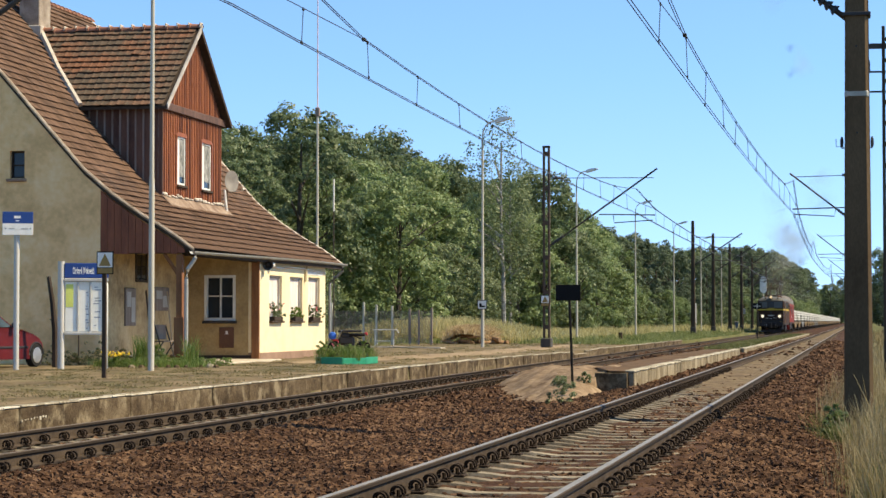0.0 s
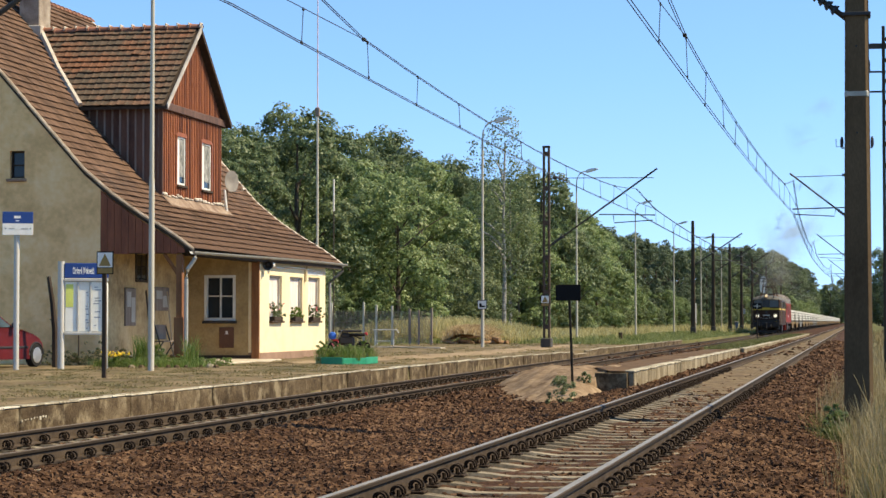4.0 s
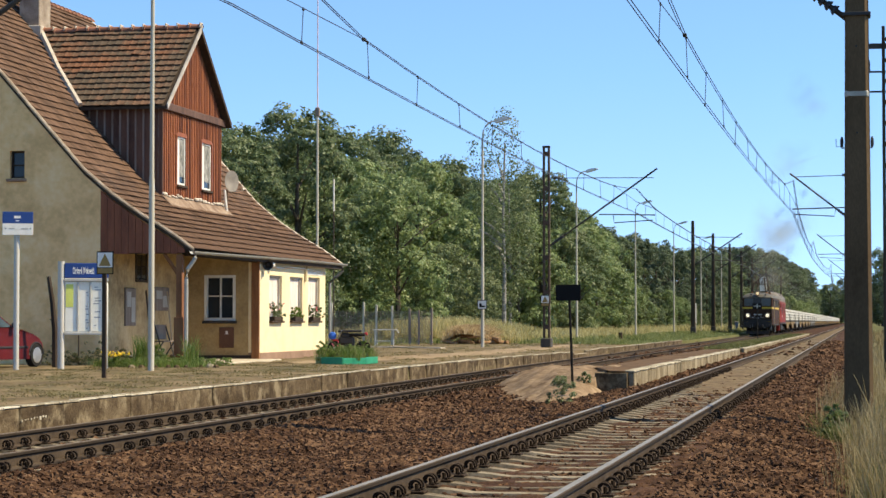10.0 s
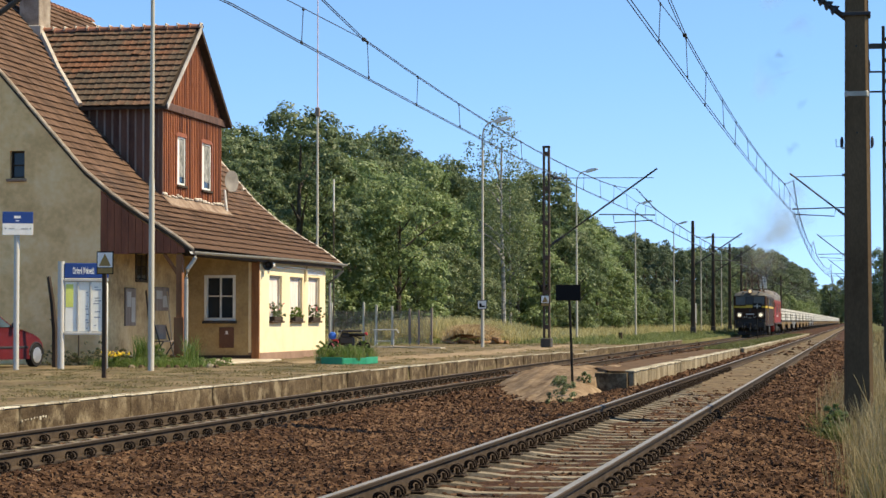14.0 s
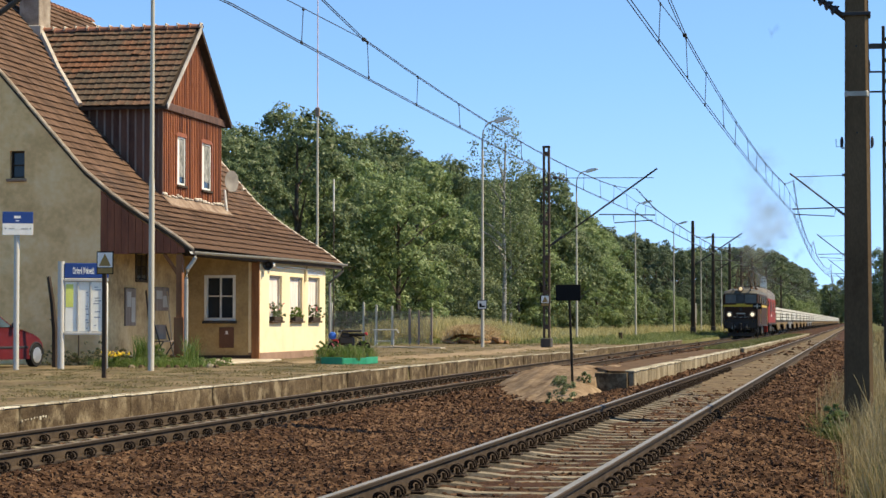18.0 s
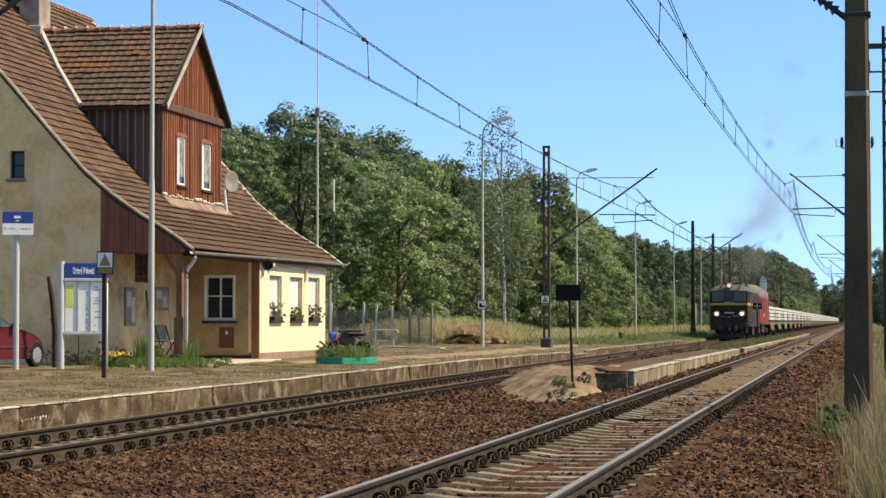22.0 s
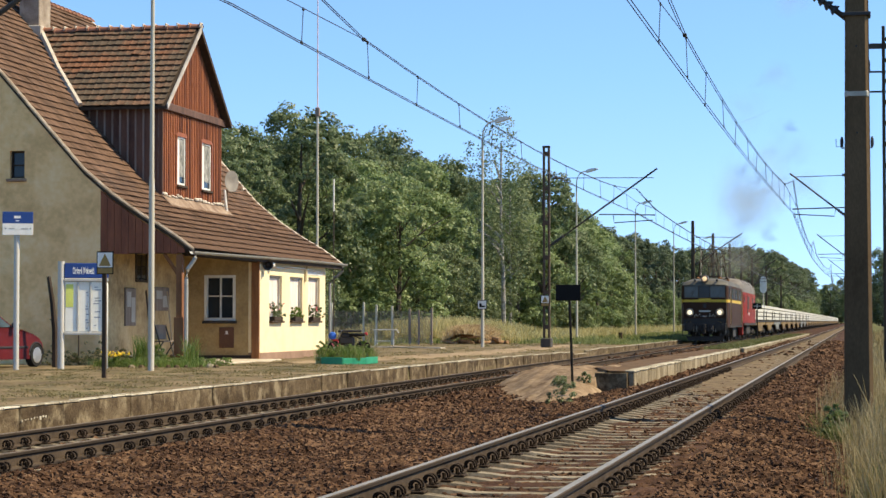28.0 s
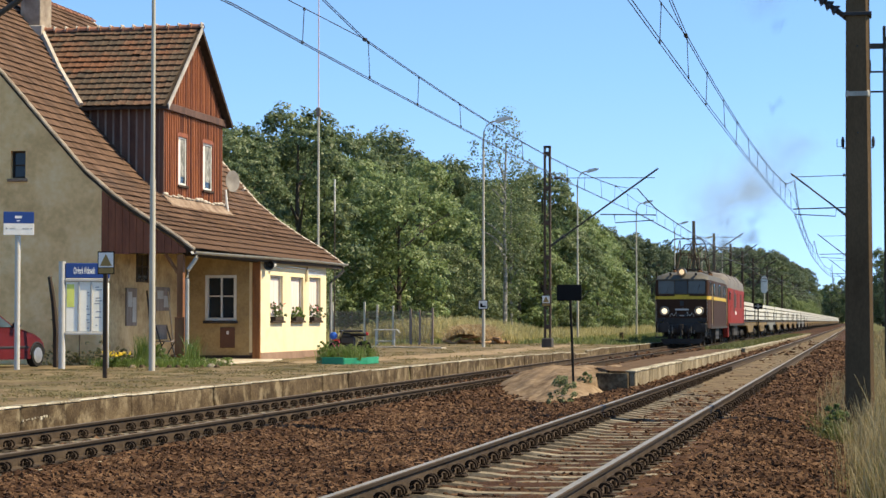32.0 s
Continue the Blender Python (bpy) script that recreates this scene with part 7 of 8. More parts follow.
g = random.Random(5)
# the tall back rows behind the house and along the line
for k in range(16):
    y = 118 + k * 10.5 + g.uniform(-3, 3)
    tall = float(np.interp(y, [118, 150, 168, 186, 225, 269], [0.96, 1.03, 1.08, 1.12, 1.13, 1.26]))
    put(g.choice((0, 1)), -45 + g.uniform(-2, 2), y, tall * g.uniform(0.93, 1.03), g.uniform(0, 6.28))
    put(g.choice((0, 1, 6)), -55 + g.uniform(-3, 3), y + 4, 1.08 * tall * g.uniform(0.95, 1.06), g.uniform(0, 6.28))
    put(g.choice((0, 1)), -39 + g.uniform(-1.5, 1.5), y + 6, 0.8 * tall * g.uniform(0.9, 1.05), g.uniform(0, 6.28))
# lighter front row
for x, y, s in ((-33, 104, 0.8), (-35, 112, 0.95), (-34.5, 121, 0.98), (-33.5, 131, 1.0), (-34, 142, 1.02), (-33, 154, 1.02), (-34, 166, 1.05), (-32, 178, 1.05), (-33, 192, 1.1), (-32, 206, 1.1), (-31, 220, 1.1), (-32, 236, 1.1)):
    k = g.choice((2, 3))
    put(1 if y < 125 else k, x + g.uniform(-1, 1), y, s * (0.77 if y < 125 else 1), g.uniform(0, 6.28))
for x, y, s in ((-28.5, 128, 0.85), (-27.5, 138, 0.8), (-27, 149, 0.8), (-26, 160, 0.8), (-26, 174, 0.8), (-26, 190, 0.85), (-31, 101, 0.65), (-30.5, 113, 0.75), (-25.5, 206, 0.8), (-26, 224, 0.85)):
    put(g.choice((4, 4, 3)), x, y, s * (1 if s > 0.7 else 0.9), g.uniform(0, 6.28))
put(1, -32.3, 118, 0.885, 1.0)
put(0, -36.5, 126, 0.86, 3.4)
put(1, -44, 156, 0.98, 2.6)
put(0, -46, 172, 1.16, 4.0)
put(1, -46, 181, 1.18, 5.0)
put(0, -45, 191, 1.23, 0.5)
put(1, -47, 203, 1.3, 3.1)
put(0, -46, 216, 1.29, 1.9)
put(1, -45, 228, 1.24, 2.9)
put(0, -52, 190, 1.2, 0.9)
for k, (x, y, s) in enumerate(((-33, 290, 0.84), (-32, 301, 0.82), (-34, 280, 0.84), (-35.5, 270, 0.82), (-33.5, 312, 0.83), (-30, 322, 0.8), (-29, 334, 0.78), (-38, 262, 0.8))):
    put(6 if k % 3 else 1, x, y, s, k * 1.3)
put(5, -24.3, 143, 0.90, 0.4)
put(5, -26.3, 158, 0.84, 2.0)
put(1, -25.0, 166, 0.86, 1.0)
put(0, -24.0, 178, 0.80, 2.2)
put(1, -30.8, 214, 0.85, 1.7)
# the far wood closes in on the line
for k in range(46):
    y = 232 + k * 8.5
    x = float(np.interp(y, [236, 286, 350, 430, 560, 700], [-36, -31.5, -23.5, -17.5, -15.5, -14.5]))
    put(g.choice((6, 1, 6)), x + g.uniform(-1.2, 1.0), y + g.uniform(-3, 3), float(np.interp(y, [236, 330, 420], [0.66, 0.72, 0.92])) * g.uniform(0.92, 1.05), g.uniform(0, 6.28))
    put(g.choice((6, 1, 6)), x - 8 + g.uniform(-2, 2), y + g.uniform(-4, 4), float(np.interp(y, [236, 330, 420], [0.70, 0.76, 0.96])) * g.uniform(0.95, 1.05), g.uniform(0, 6.28))
    put(g.choice((3, 4)), x + 2.5, y + 3, g.uniform(0.4, 0.6), g.uniform(0, 6.28))
for k in range(22):
    y = 120 + k * 26
    put(g.choice((0, 6, 1)), float(np.interp(y, [120, 300, 700], [12, 9, 7])) + g.uniform(-1, 1), y + g.uniform(-5, 5), g.uniform(0.6, 0.75), g.uniform(0, 6.28))
for x, y in ((7, 560), (9.5, 640), (12, 720)):
    put(1, x, y, 1.3, x)
for k in range(18):
    put(3, -16 + k * 2.0, 1075 + g.uniform(-20, 20), g.uniform(1.2, 1.7), g.uniform(0, 6.28))
for k in range(12):
    put(g.choice((0, 6, 1)), -22 + k * 3.2 + g.uniform(-1, 1), 1050 + g.uniform(-30, 30), g.uniform(1.1, 1.4), g.uniform(0, 6.28))
used = set()
TREES = []
for kind, x, y, s, rot in SPOTS:
    m = Matrix.Translation((x, y, PZ - 0.1)) @ Matrix.Rotation(rot, 4, "Z") @ Matrix.Scale(s, 4)
    if kind in used:
        ob = copy_thing(kinds[kind], m)
    else:
        used.add(kind)
        ob = kinds[kind]
        ob.matrix_basis = m
    TREES.append((ob, x, y, rot))


# ---- the goods train ----
def front_at(t):
    return 228.0 - 2.85 * t - 0.0259 * t * t


M_LOCO = material("loco_dark_paint", [(0.034, 0.015, 0.008), (0.052, 0.025, 0.014)], scale=1.2, rough=0.6, bump=0.03, spec=0.12, stain=((0.05, 0.034, 0.025), 1.4, 0.5))
M_LOCOROOF = material("loco_roof", [(0.046, 0.042, 0.031), (0.074, 0.068, 0.052), (0.105, 0.096, 0.076)], scale=1.5, rough=0.7, bump=0.1)
M_STRIPE = plain("stripe_yellow", (0.50, 0.34, 0.02), 0.45)
M_REDPAINT = material("red_paint", [(0.165, 0.017, 0.011), (0.24, 0.025, 0.016)], scale=1.2, rough=0.6, bump=0.03, spec=0.15)
M_SCREEN = glass("windscreen_glass", (0.075, 0.082, 0.08), 0.1)
M_CABGLASS = glass("cab_glass", (0.018, 0.02, 0.023), 0.12)
M_LIGHT = glow("headlight_glow", (1.0, 0.86, 0.62), 0.45)
M_LAMPRIM = plain("lamp_rim", (0.20, 0.18, 0.15), 0.35, 0.6)
M_LIGHT2 = glow("roof_light_glow", (1.0, 0.72, 0.4), 0.35)
M_UNDER = material("underframe_dirt", [(0.014, 0.012, 0.011), (0.04, 0.033, 0.028)], scale=2, rough=0.8, bump=0.2)
M_WAGYEL = material("wagon_yellow", [(0.06, 0.039, 0.0165), (0.18, 0.109, 0.0263), (0.27, 0.18, 0.0488)], scale=1.6, rough=0.7, bump=0.1, stain=((0.05, 0.04, 0.03), 0.5, 0.8))
M_WAGGREY = material("wagon_grey", [(0.10, 0.10, 0.09), (0.18, 0.18, 0.165)], scale=0.9, rough=0.7, bump=0.1)
M_NEWCONC = material("new_concrete", [(0.34, 0.34, 0.31), (0.46, 0.46, 0.43), (0.55, 0.55, 0.52)], scale=1.5, rough=0.9, bump=0.2, fine=12)
VEHICLES, WHEELS = [], []


def wheelset(parent, y, r=0.625, rolls=True):
    s = Shape()
    for sx in (-1, 1):
        s.lathe([(0.08, -0.07), (r * 0.85, -0.06), (r * 0.88, -0.07), (r, -0.065), (r, 0.05), (r + 0.03, 0.065), (r - 0.1, 0.07), (r * 0.3, 0.02), (0.1, 0.07)], (sx * 0.7535, 0, 0), "x", 18)
    s.tube((-0.78, 0, 0), (0.78, 0, 0), 0.085, seg=8)
    for k in range(6):
        a = k * math.pi / 3
        s.box(0.80, 0.825, -0.02, 0.02, 0.15, r * 0.85, rot=Matrix.Rotation(a, 3, "X"))
    w = part("wheelset", s, M_UNDER, parent, at=pose(0, y, r))
    if rolls:
        WHEELS.append((w, y, r))
    return w


def bogie(parent, y, base, axles, r=0.625, rolls=True):
    b = Shape()
    for sx in (-1, 1):
        b.box(sx * 1.02 - 0.06, sx * 1.02 + 0.06, y - base / 2 - 0.6, y + base / 2 + 0.6, 0.62, 0.92, c=0.03)
        for k in range(axles):
            ya = y - base / 2 + base * k / (axles - 1)
            b.box(sx * 1.05 - 0.1, sx * 1.05 + 0.12, ya - 0.17, ya + 0.17, r - 0.16, r + 0.16, c=0.04)
            b.tube((sx * 1.08, ya - 0.32, 0.5), (sx * 1.08, ya - 0.32, 0.9), 0.07, seg=7)
            b.tube((sx * 1.08, ya + 0.32, 0.5), (sx * 1.08, ya + 0.32, 0.9), 0.07, seg=7)
    b.box(-0.95, 0.95, y - 0.25, y + 0.25, 0.55, 0.95)
    part("bogie_frame", b, M_UNDER, parent)
    for k in range(axles):
        wheelset(parent, y - base / 2 + base * k / (axles - 1), r, rolls)


def electric_loco():
    v = thing("electric_locomotive", "dark brown electric locomotive with a yellow stripe and lit headlights", "locomotive")
    L, hw = 15.9, 1.47
    s = Shape()
    rings = []
    for y, k, dz in ((0.0, 0.90, 0), (0.12, 0.95, 0), (0.5, 0.985, 0), (1.2, 1.0, 0), (14.7, 1.0, 0), (15.4, 0.985, 0), (15.78, 0.95, 0), (15.9, 0.9, 0)):
        rings.append([(-hw * k, y, 0.95), (-hw * k, y, 3.52), (hw * k, y, 3.52), (hw * k, y, 0.95)])
    loft(s, rings)
    body = part("body", s, M_LOCO, v, "dark brown body")
    s = Shape()
    rings = []
    for y, k, zr in ((-0.04, 0.92, 3.60), (0.2, 0.95, 3.80), (0.8, 0.98, 3.94), (2.0, 0.995, 4.0), (13.9, 0.995, 4.0), (15.1, 0.98, 3.94), (15.7, 0.95, 3.8), (15.92, 0.92, 3.60)):
        w = hw * k
        rings.append([(-w, y, 3.52), (-w * 0.93, y, 3.52 + (zr - 3.52) * 0.55), (-w * 0.6, y, zr - 0.03), (0, y, zr), (w * 0.6, y, zr - 0.03), (w * 0.93, y, 3.52 + (zr - 3.52) * 0.55), (w, y, 3.52)])
    loft(s, rings)
    roof = part("roof", s, M_LOCOROOF, v, "grey curved roof", smooth=True)
    # windscreen: two large panes and a narrow middle one
    for x0, x1 in ((-1.24, -0.40), (-0.36, 0.30), (0.34, 1.24)):
        part("windscreen", Shape().prism([(x0 + 0.03, 2.80), (x1 - 0.03, 2.80), (x1, 2.83), (x1, 3.44), (x1 - 0.03, 3.47), (x0 + 0.03, 3.47), (x0, 3.44), (x0, 2.83)], "y", -0.025 + 0.06 * abs(x0 + x1) / 2 - 0.03, 0.09), M_CABGLASS if abs(x0) < 0.4 and x0 < 0 else M_SCREEN, v)
    # yellow stripe round the front and sides, with a dip at the middle
    st = Shape()
    fx = [(-hw * 0.9, 0.0), (-hw * 0.95, 0.12), (-hw * 0.985, 0.5), (-hw, 1.2)]
    for (xa, ya), (xb, yb) in zip(fx[:-1], fx[1:]):
        for sg in (-1, 1):
            st.add([(sg * xa + sg * -0.012, ya, 2.48), (sg * xb + sg * -0.012, yb, 2.48), (sg * xb + sg * -0.012, yb, 2.66), (sg * xa + sg * -0.012, ya, 2.66)], [(0, 1, 2, 3)])
    for sg in (-1, 1):
        st.box(sg * hw - 0.012, sg * hw + 0.012, 1.2, 14.7, 2.48, 2.66)
    st.box(-hw * 0.9, hw * 0.9, -0.014, 0.0, 2.50, 2.66)
    st.box(-0.38, 0.38, -0.03, -0.015, 2.52, 2.74, c=0.005)
    part("stripe", st, M_STRIPE, v, "yellow lining band")
    for sx in (-1, 1):
        hl = part("headlight", Shape().lathe([(0.25, 0.0), (0.25, -0.13), (0.215, -0.16), (0.155, -0.11)], (sx * 0.915, 0.0, 1.87), "y", 18), M_LAMPRIM, v, "round headlight, lit", smooth=True)
        part("lens", Shape().lathe([(0.15, -0.11), (0.13, -0.15), (0.05, -0.165)], (sx * 0.915, 0.0, 1.87), "y", 18), M_LIGHT, hl)
        part("marker_light", Shape().lathe([(0.07, 0), (0.07, -0.06), (0.05, -0.07)], (sx * 0.98, 0, 1.47), "y", 12), M_DARK, v)
        part("nameplate", Shape().box(sx * 0.98 - 0.17, sx * 0.98 + 0.17, -0.012, 0, 1.25, 1.31), M_STRIPE, v)
        part("buffer", Shape().tube((sx * 0.875, 0.05, 1.04), (sx * 0.875, -0.45, 1.04), 0.12, seg=12).tube((sx * 0.875, -0.45, 1.04), (sx * 0.875, -0.52, 1.04), 0.25, seg=16), M_UNDER, v, smooth=True)
        part("handrail", Shape().path([(sx * 0.55, 0, 1.75), (sx * 0.55, -0.1, 1.75), (sx * 0.42, -0.1, 1.62), (sx * 0.3, -0.1, 1.75), (sx * 0.3, 0, 1.8)], 0.018, 5), M_GREYPAINT, v)
        part("hose", Shape().path([(sx * 0.4, -0.05, 1.0), (sx * 0.42, -0.28, 0.85), (sx * 0.36, -0.25, 0.5), (sx * 0.3, -0.15, 0.55)], 0.03, 6), M_DARK, v)
        part("step", Shape().box(sx * 1.2 - 0.2, sx * 1.2 + 0.2, -0.1, 0.25, 0.45, 0.5).box(sx * 1.2 - 0.2, sx * 1.2 - 0.16, -0.02, 0.02, 0.5, 1.0).box(sx * 1.2 + 0.16, sx * 1.2 + 0.2, -0.02, 0.02, 0.5, 1.0), M_UNDER, v)
    top = part("roof_light", Shape().lathe([(0.24, 0.25), (0.24, -0.10), (0.2, -0.12), (0.145, -0.06)], (0, 0.05, 3.95), "y", 18), M_LAMPRIM, v, "round roof headlight, lit", smooth=True)
    part("lens", Shape().lathe([(0.14, -0.06), (0.12, -0.10), (0.05, -0.115)], (0, 0.05, 3.95), "y", 18), M_LIGHT2, top)
    for x, lean in ((-0.82, 0.16), (0.8, 0.16)):
        part("wiper", Shape().tube((x, -0.05, 2.80), (x + lean, -0.05, 3.25), 0.014, seg=5), M_DARK, v)
    for x0, x1 in ((-1.28, 1.28),):
        part("screen_frame", Shape().box(x0, x1, -0.03, 0.0, 2.765, 2.795, c=0.005).box(x0, x1, -0.03, 0.0, 3.475, 3.505, c=0.005), M_LOCOROOF, v)
    for x in (-0.5, 0.5, -0.22, 0.2):
        part("brake_hose", Shape().path([(x, -0.06, 1.05), (x, -0.2, 0.95), (x + 0.03, -0.24, 0.7), (x - 0.05, -0.16, 0.56)], 0.028, 6), M_LAMPRIM if abs(x) > 0.3 else M_DARK, v)
    # front details: panel seams, writing bars, coupling
    part("number_bar", Shape().box(-0.36, 0.36, -0.012, 0.0, 1.90, 2.0), M_GREYPAINT, v)
    part("builder_plate", Shape().box(-0.1, 0.1, -0.015, 0.0, 2.15, 2.4), M_DARK, v)
    part("socket", Shape().box(-0.28, -0.12, -0.1, 0, 1.55, 1.72, c=0.02).box(0.12, 0.28, -0.1, 0, 1.55, 1.72, c=0.02), M_DARK, v)
    for sx in (-1, 1):
        part("lamp_iron", Shape().box(sx * 0.62 - 0.03, sx * 0.62 + 0.03, -0.06, 0.0, 1.56, 1.72, c=0.005), M_LAMPRIM, v)
        part("air_tap", Shape().tube((sx * 0.68, -0.04, 1.0), (sx * 0.68, -0.22, 0.92), 0.04, seg=8).tube((sx * 0.68, -0.22, 0.92), (sx * 0.66, -0.24, 0.66), 0.024, seg=6), M_LAMPRIM, v)
        part("foot_rail", Shape().path([(sx * 1.28, -0.03, 1.2), (sx * 1.28, -0.09, 1.15), (sx * 1.28, -0.09, 0.52)], 0.016, 5), M_LAMPRIM, v)
        part("cab_handrail", Shape().path([(sx * 1.3, 0.02, 1.3), (sx * 1.34, -0.05, 1.35), (sx * 1.34, -0.05, 2.4), (sx * 1.3, 0.02, 2.45)], 0.014, 5), M_LAMPRIM, v)
    part("destination_bar", Shape().box(-0.3, 0.3, -0.016, 0.0, 1.60, 1.66), M_GREYPAINT, v)
    part("coupling", Shape().box(-0.09, 0.09, -0.4, 0.05, 0.92, 1.15, c=0.02).path([(0, -0.36, 0.95), (0.05, -0.42, 0.6), (-0.05, -0.42, 0.5), (0, -0.3, 0.8)], 0.04, 6), M_UNDER, v)
    part("buffer_beam", Shape().box(-1.36, 1.36, -0.04, 0.35, 0.72, 1.2, c=0.03), M_UNDER, v)
    part("apron", Shape().box(-1.3, 1.3, -0.012, 0.0, 1.2, 1.5, c=0.005), M_UNDER, v, "black front apron")
    part("snowplough", Shape().prism([(-1.0, 0.14), (1.0, 0.14), (1.15, 0.4), (-1.15, 0.4)], "y", 0.05, 0.12), M_UNDER, v)
    # side: door, windows, louvres
    for sg in (-1, 1):
        for ya in (1.35, 13.95):
            dr = part("cab_door", Shape().box(sg * hw - 0.012, sg * hw + 0.016, ya, ya + 0.62, 1.1, 3.2, c=0.006), M_LOCO, v)
            part("pane", Shape().box(sg * hw - 0.018, sg * hw + 0.02, ya + 0.12, ya + 0.5, 2.72, 3.36, c=0.005), M_CABGLASS, dr)
            part("grab_rail", Shape().tube((sg * (hw + 0.05), ya - 0.08, 1.15), (sg * (hw + 0.05), ya - 0.08, 3.3), 0.024, seg=6), M_PALEWOOD, dr)
            part("grab_rail", Shape().tube((sg * (hw + 0.05), ya + 0.7, 1.15), (sg * (hw + 0.05), ya + 0.7, 3.3), 0.02, seg=6), M_RUST, dr)
        part("cab_window", Shape().box(sg * hw * 0.99 - 0.015, sg * hw * 0.99 + 0.02, 0.5, 1.15, 2.72, 3.42, c=0.01), M_CABGLASS, v)
        for k in range(5):
            part("engine_room_window", Shape().box(sg * hw - 0.015, sg * hw + 0.015, 2.7 + k * 2.2, 4.3 + k * 2.2, 2.74, 3.38, c=0.01), M_CABGLASS if k % 2 == 0 else M_UNDER, v)
        part("sill_band", Shape().box(sg * hw - 0.01, sg * hw + 0.02, 0.9, 15.0, 0.93, 1.05), M_UNDER, v)
        part("battery_box", Shape().box(sg * 1.15 - 0.2, sg * 1.15 + 0.2, 6.6, 9.3, 0.3, 0.92, c=0.03), M_UNDER, v)
    bogie(v, 3.6, 3.05, 2)
    bogie(v, 12.3, 3.05, 2)
    for yp in (4.0, 11.9):
        pantograph(v, yp)
    r = Shape()
    for y in (6.2, 7.2, 8.4, 9.6):
        r.box(-0.45, 0.45, y, y + 0.75, 3.88, 4.12, c=0.05)
    for y in (5.6, 6.9, 8.9, 10.4):
        r.lathe([(0.05, 0), (0.11, 0.05), (0.05, 0.1), (0.11, 0.15), (0.05, 0.2), (0.11, 0.25), (0.04, 0.3)], (0.55, y, 3.86), "z", 8)
    r.tube((0.55, 5.6, 4.18), (0.55, 10.4, 4.18), 0.025, seg=5)
    part("roof_gear", r, M_LOCOROOF, v)
    for sx in (-0.6, 0.75):
        part("horn", Shape().tube((sx, 0.35, 3.8), (sx, -0.02, 3.84), 0.03, 0.07, 8), M_DARK, v)
    part("mirror", Shape().box(-1.66, -1.58, 0.3, 0.36, 2.75, 3.1, c=0.01).tube((-1.4, 0.35, 3.05), (-1.6, 0.34, 3.05), 0.015, seg=5), M_DARK, v)
    return v


def pantograph(v, y):
    """A raised diamond pantograph on four insulators."""
    p = part("pantograph", Shape().box(-0.75, 0.75, y - 0.85, y - 0.77, 4.12, 4.2).box(-0.75, 0.75, y + 0.77, y + 0.85, 4.12, 4.2).box(-0.75, -0.67, y - 0.85, y + 0.85, 4.12, 4.2).box(0.67, 0.75, y - 0.85, y + 0.85, 4.12, 4.2), M_RUST, v, "raised brown diamond pantograph")
    s = Shape()
    for sx in (-0.68, 0.68):
        for sy in (-0.7, 0.7):
            s.lathe([(0.06, 0), (0.11, 0.06), (0.06, 0.12), (0.11, 0.18), (0.05, 0.24)], (sx, y + sy, 3.88), "z", 8)
    part("insulators", s, M_POSTWOOD, p)
    s = Shape()
    for sy in (-1, 1):
        for sx in (-1, 1):
            s.tube((sx * 0.62, y + sy * 0.5, 4.2), (sx * 0.5, y + sy * 1.25, 5.0), 0.036, seg=6)
            s.tube((sx * 0.5, y + sy * 1.25, 5.0), (sx * 0.42, y + sy * 0.12, 5.78), 0.026, seg=6)
        s.tube((-0.5, y + sy * 1.25, 5.0), (0.5, y + sy * 1.25, 5.0), 0.026, seg=6)
        s.tube((-0.5, y + sy * 1.25, 5.0), (0.42, y + sy * 0.12, 5.78), 0.02, seg=5)
    part("frame_arm", s, M_OLDWOOD, p)
    s = Shape()
    for sy in (-0.18, 0.18):
        s.path([(-0.98, y + sy, 5.55), (-0.8, y + sy, 5.82), (-0.6, y + sy, 5.87), (0.6, y + sy, 5.87), (0.8, y + sy, 5.82), (0.98, y + sy, 5.55)], 0.026, 6)
    part("collector_head", s, M_DARK, p)


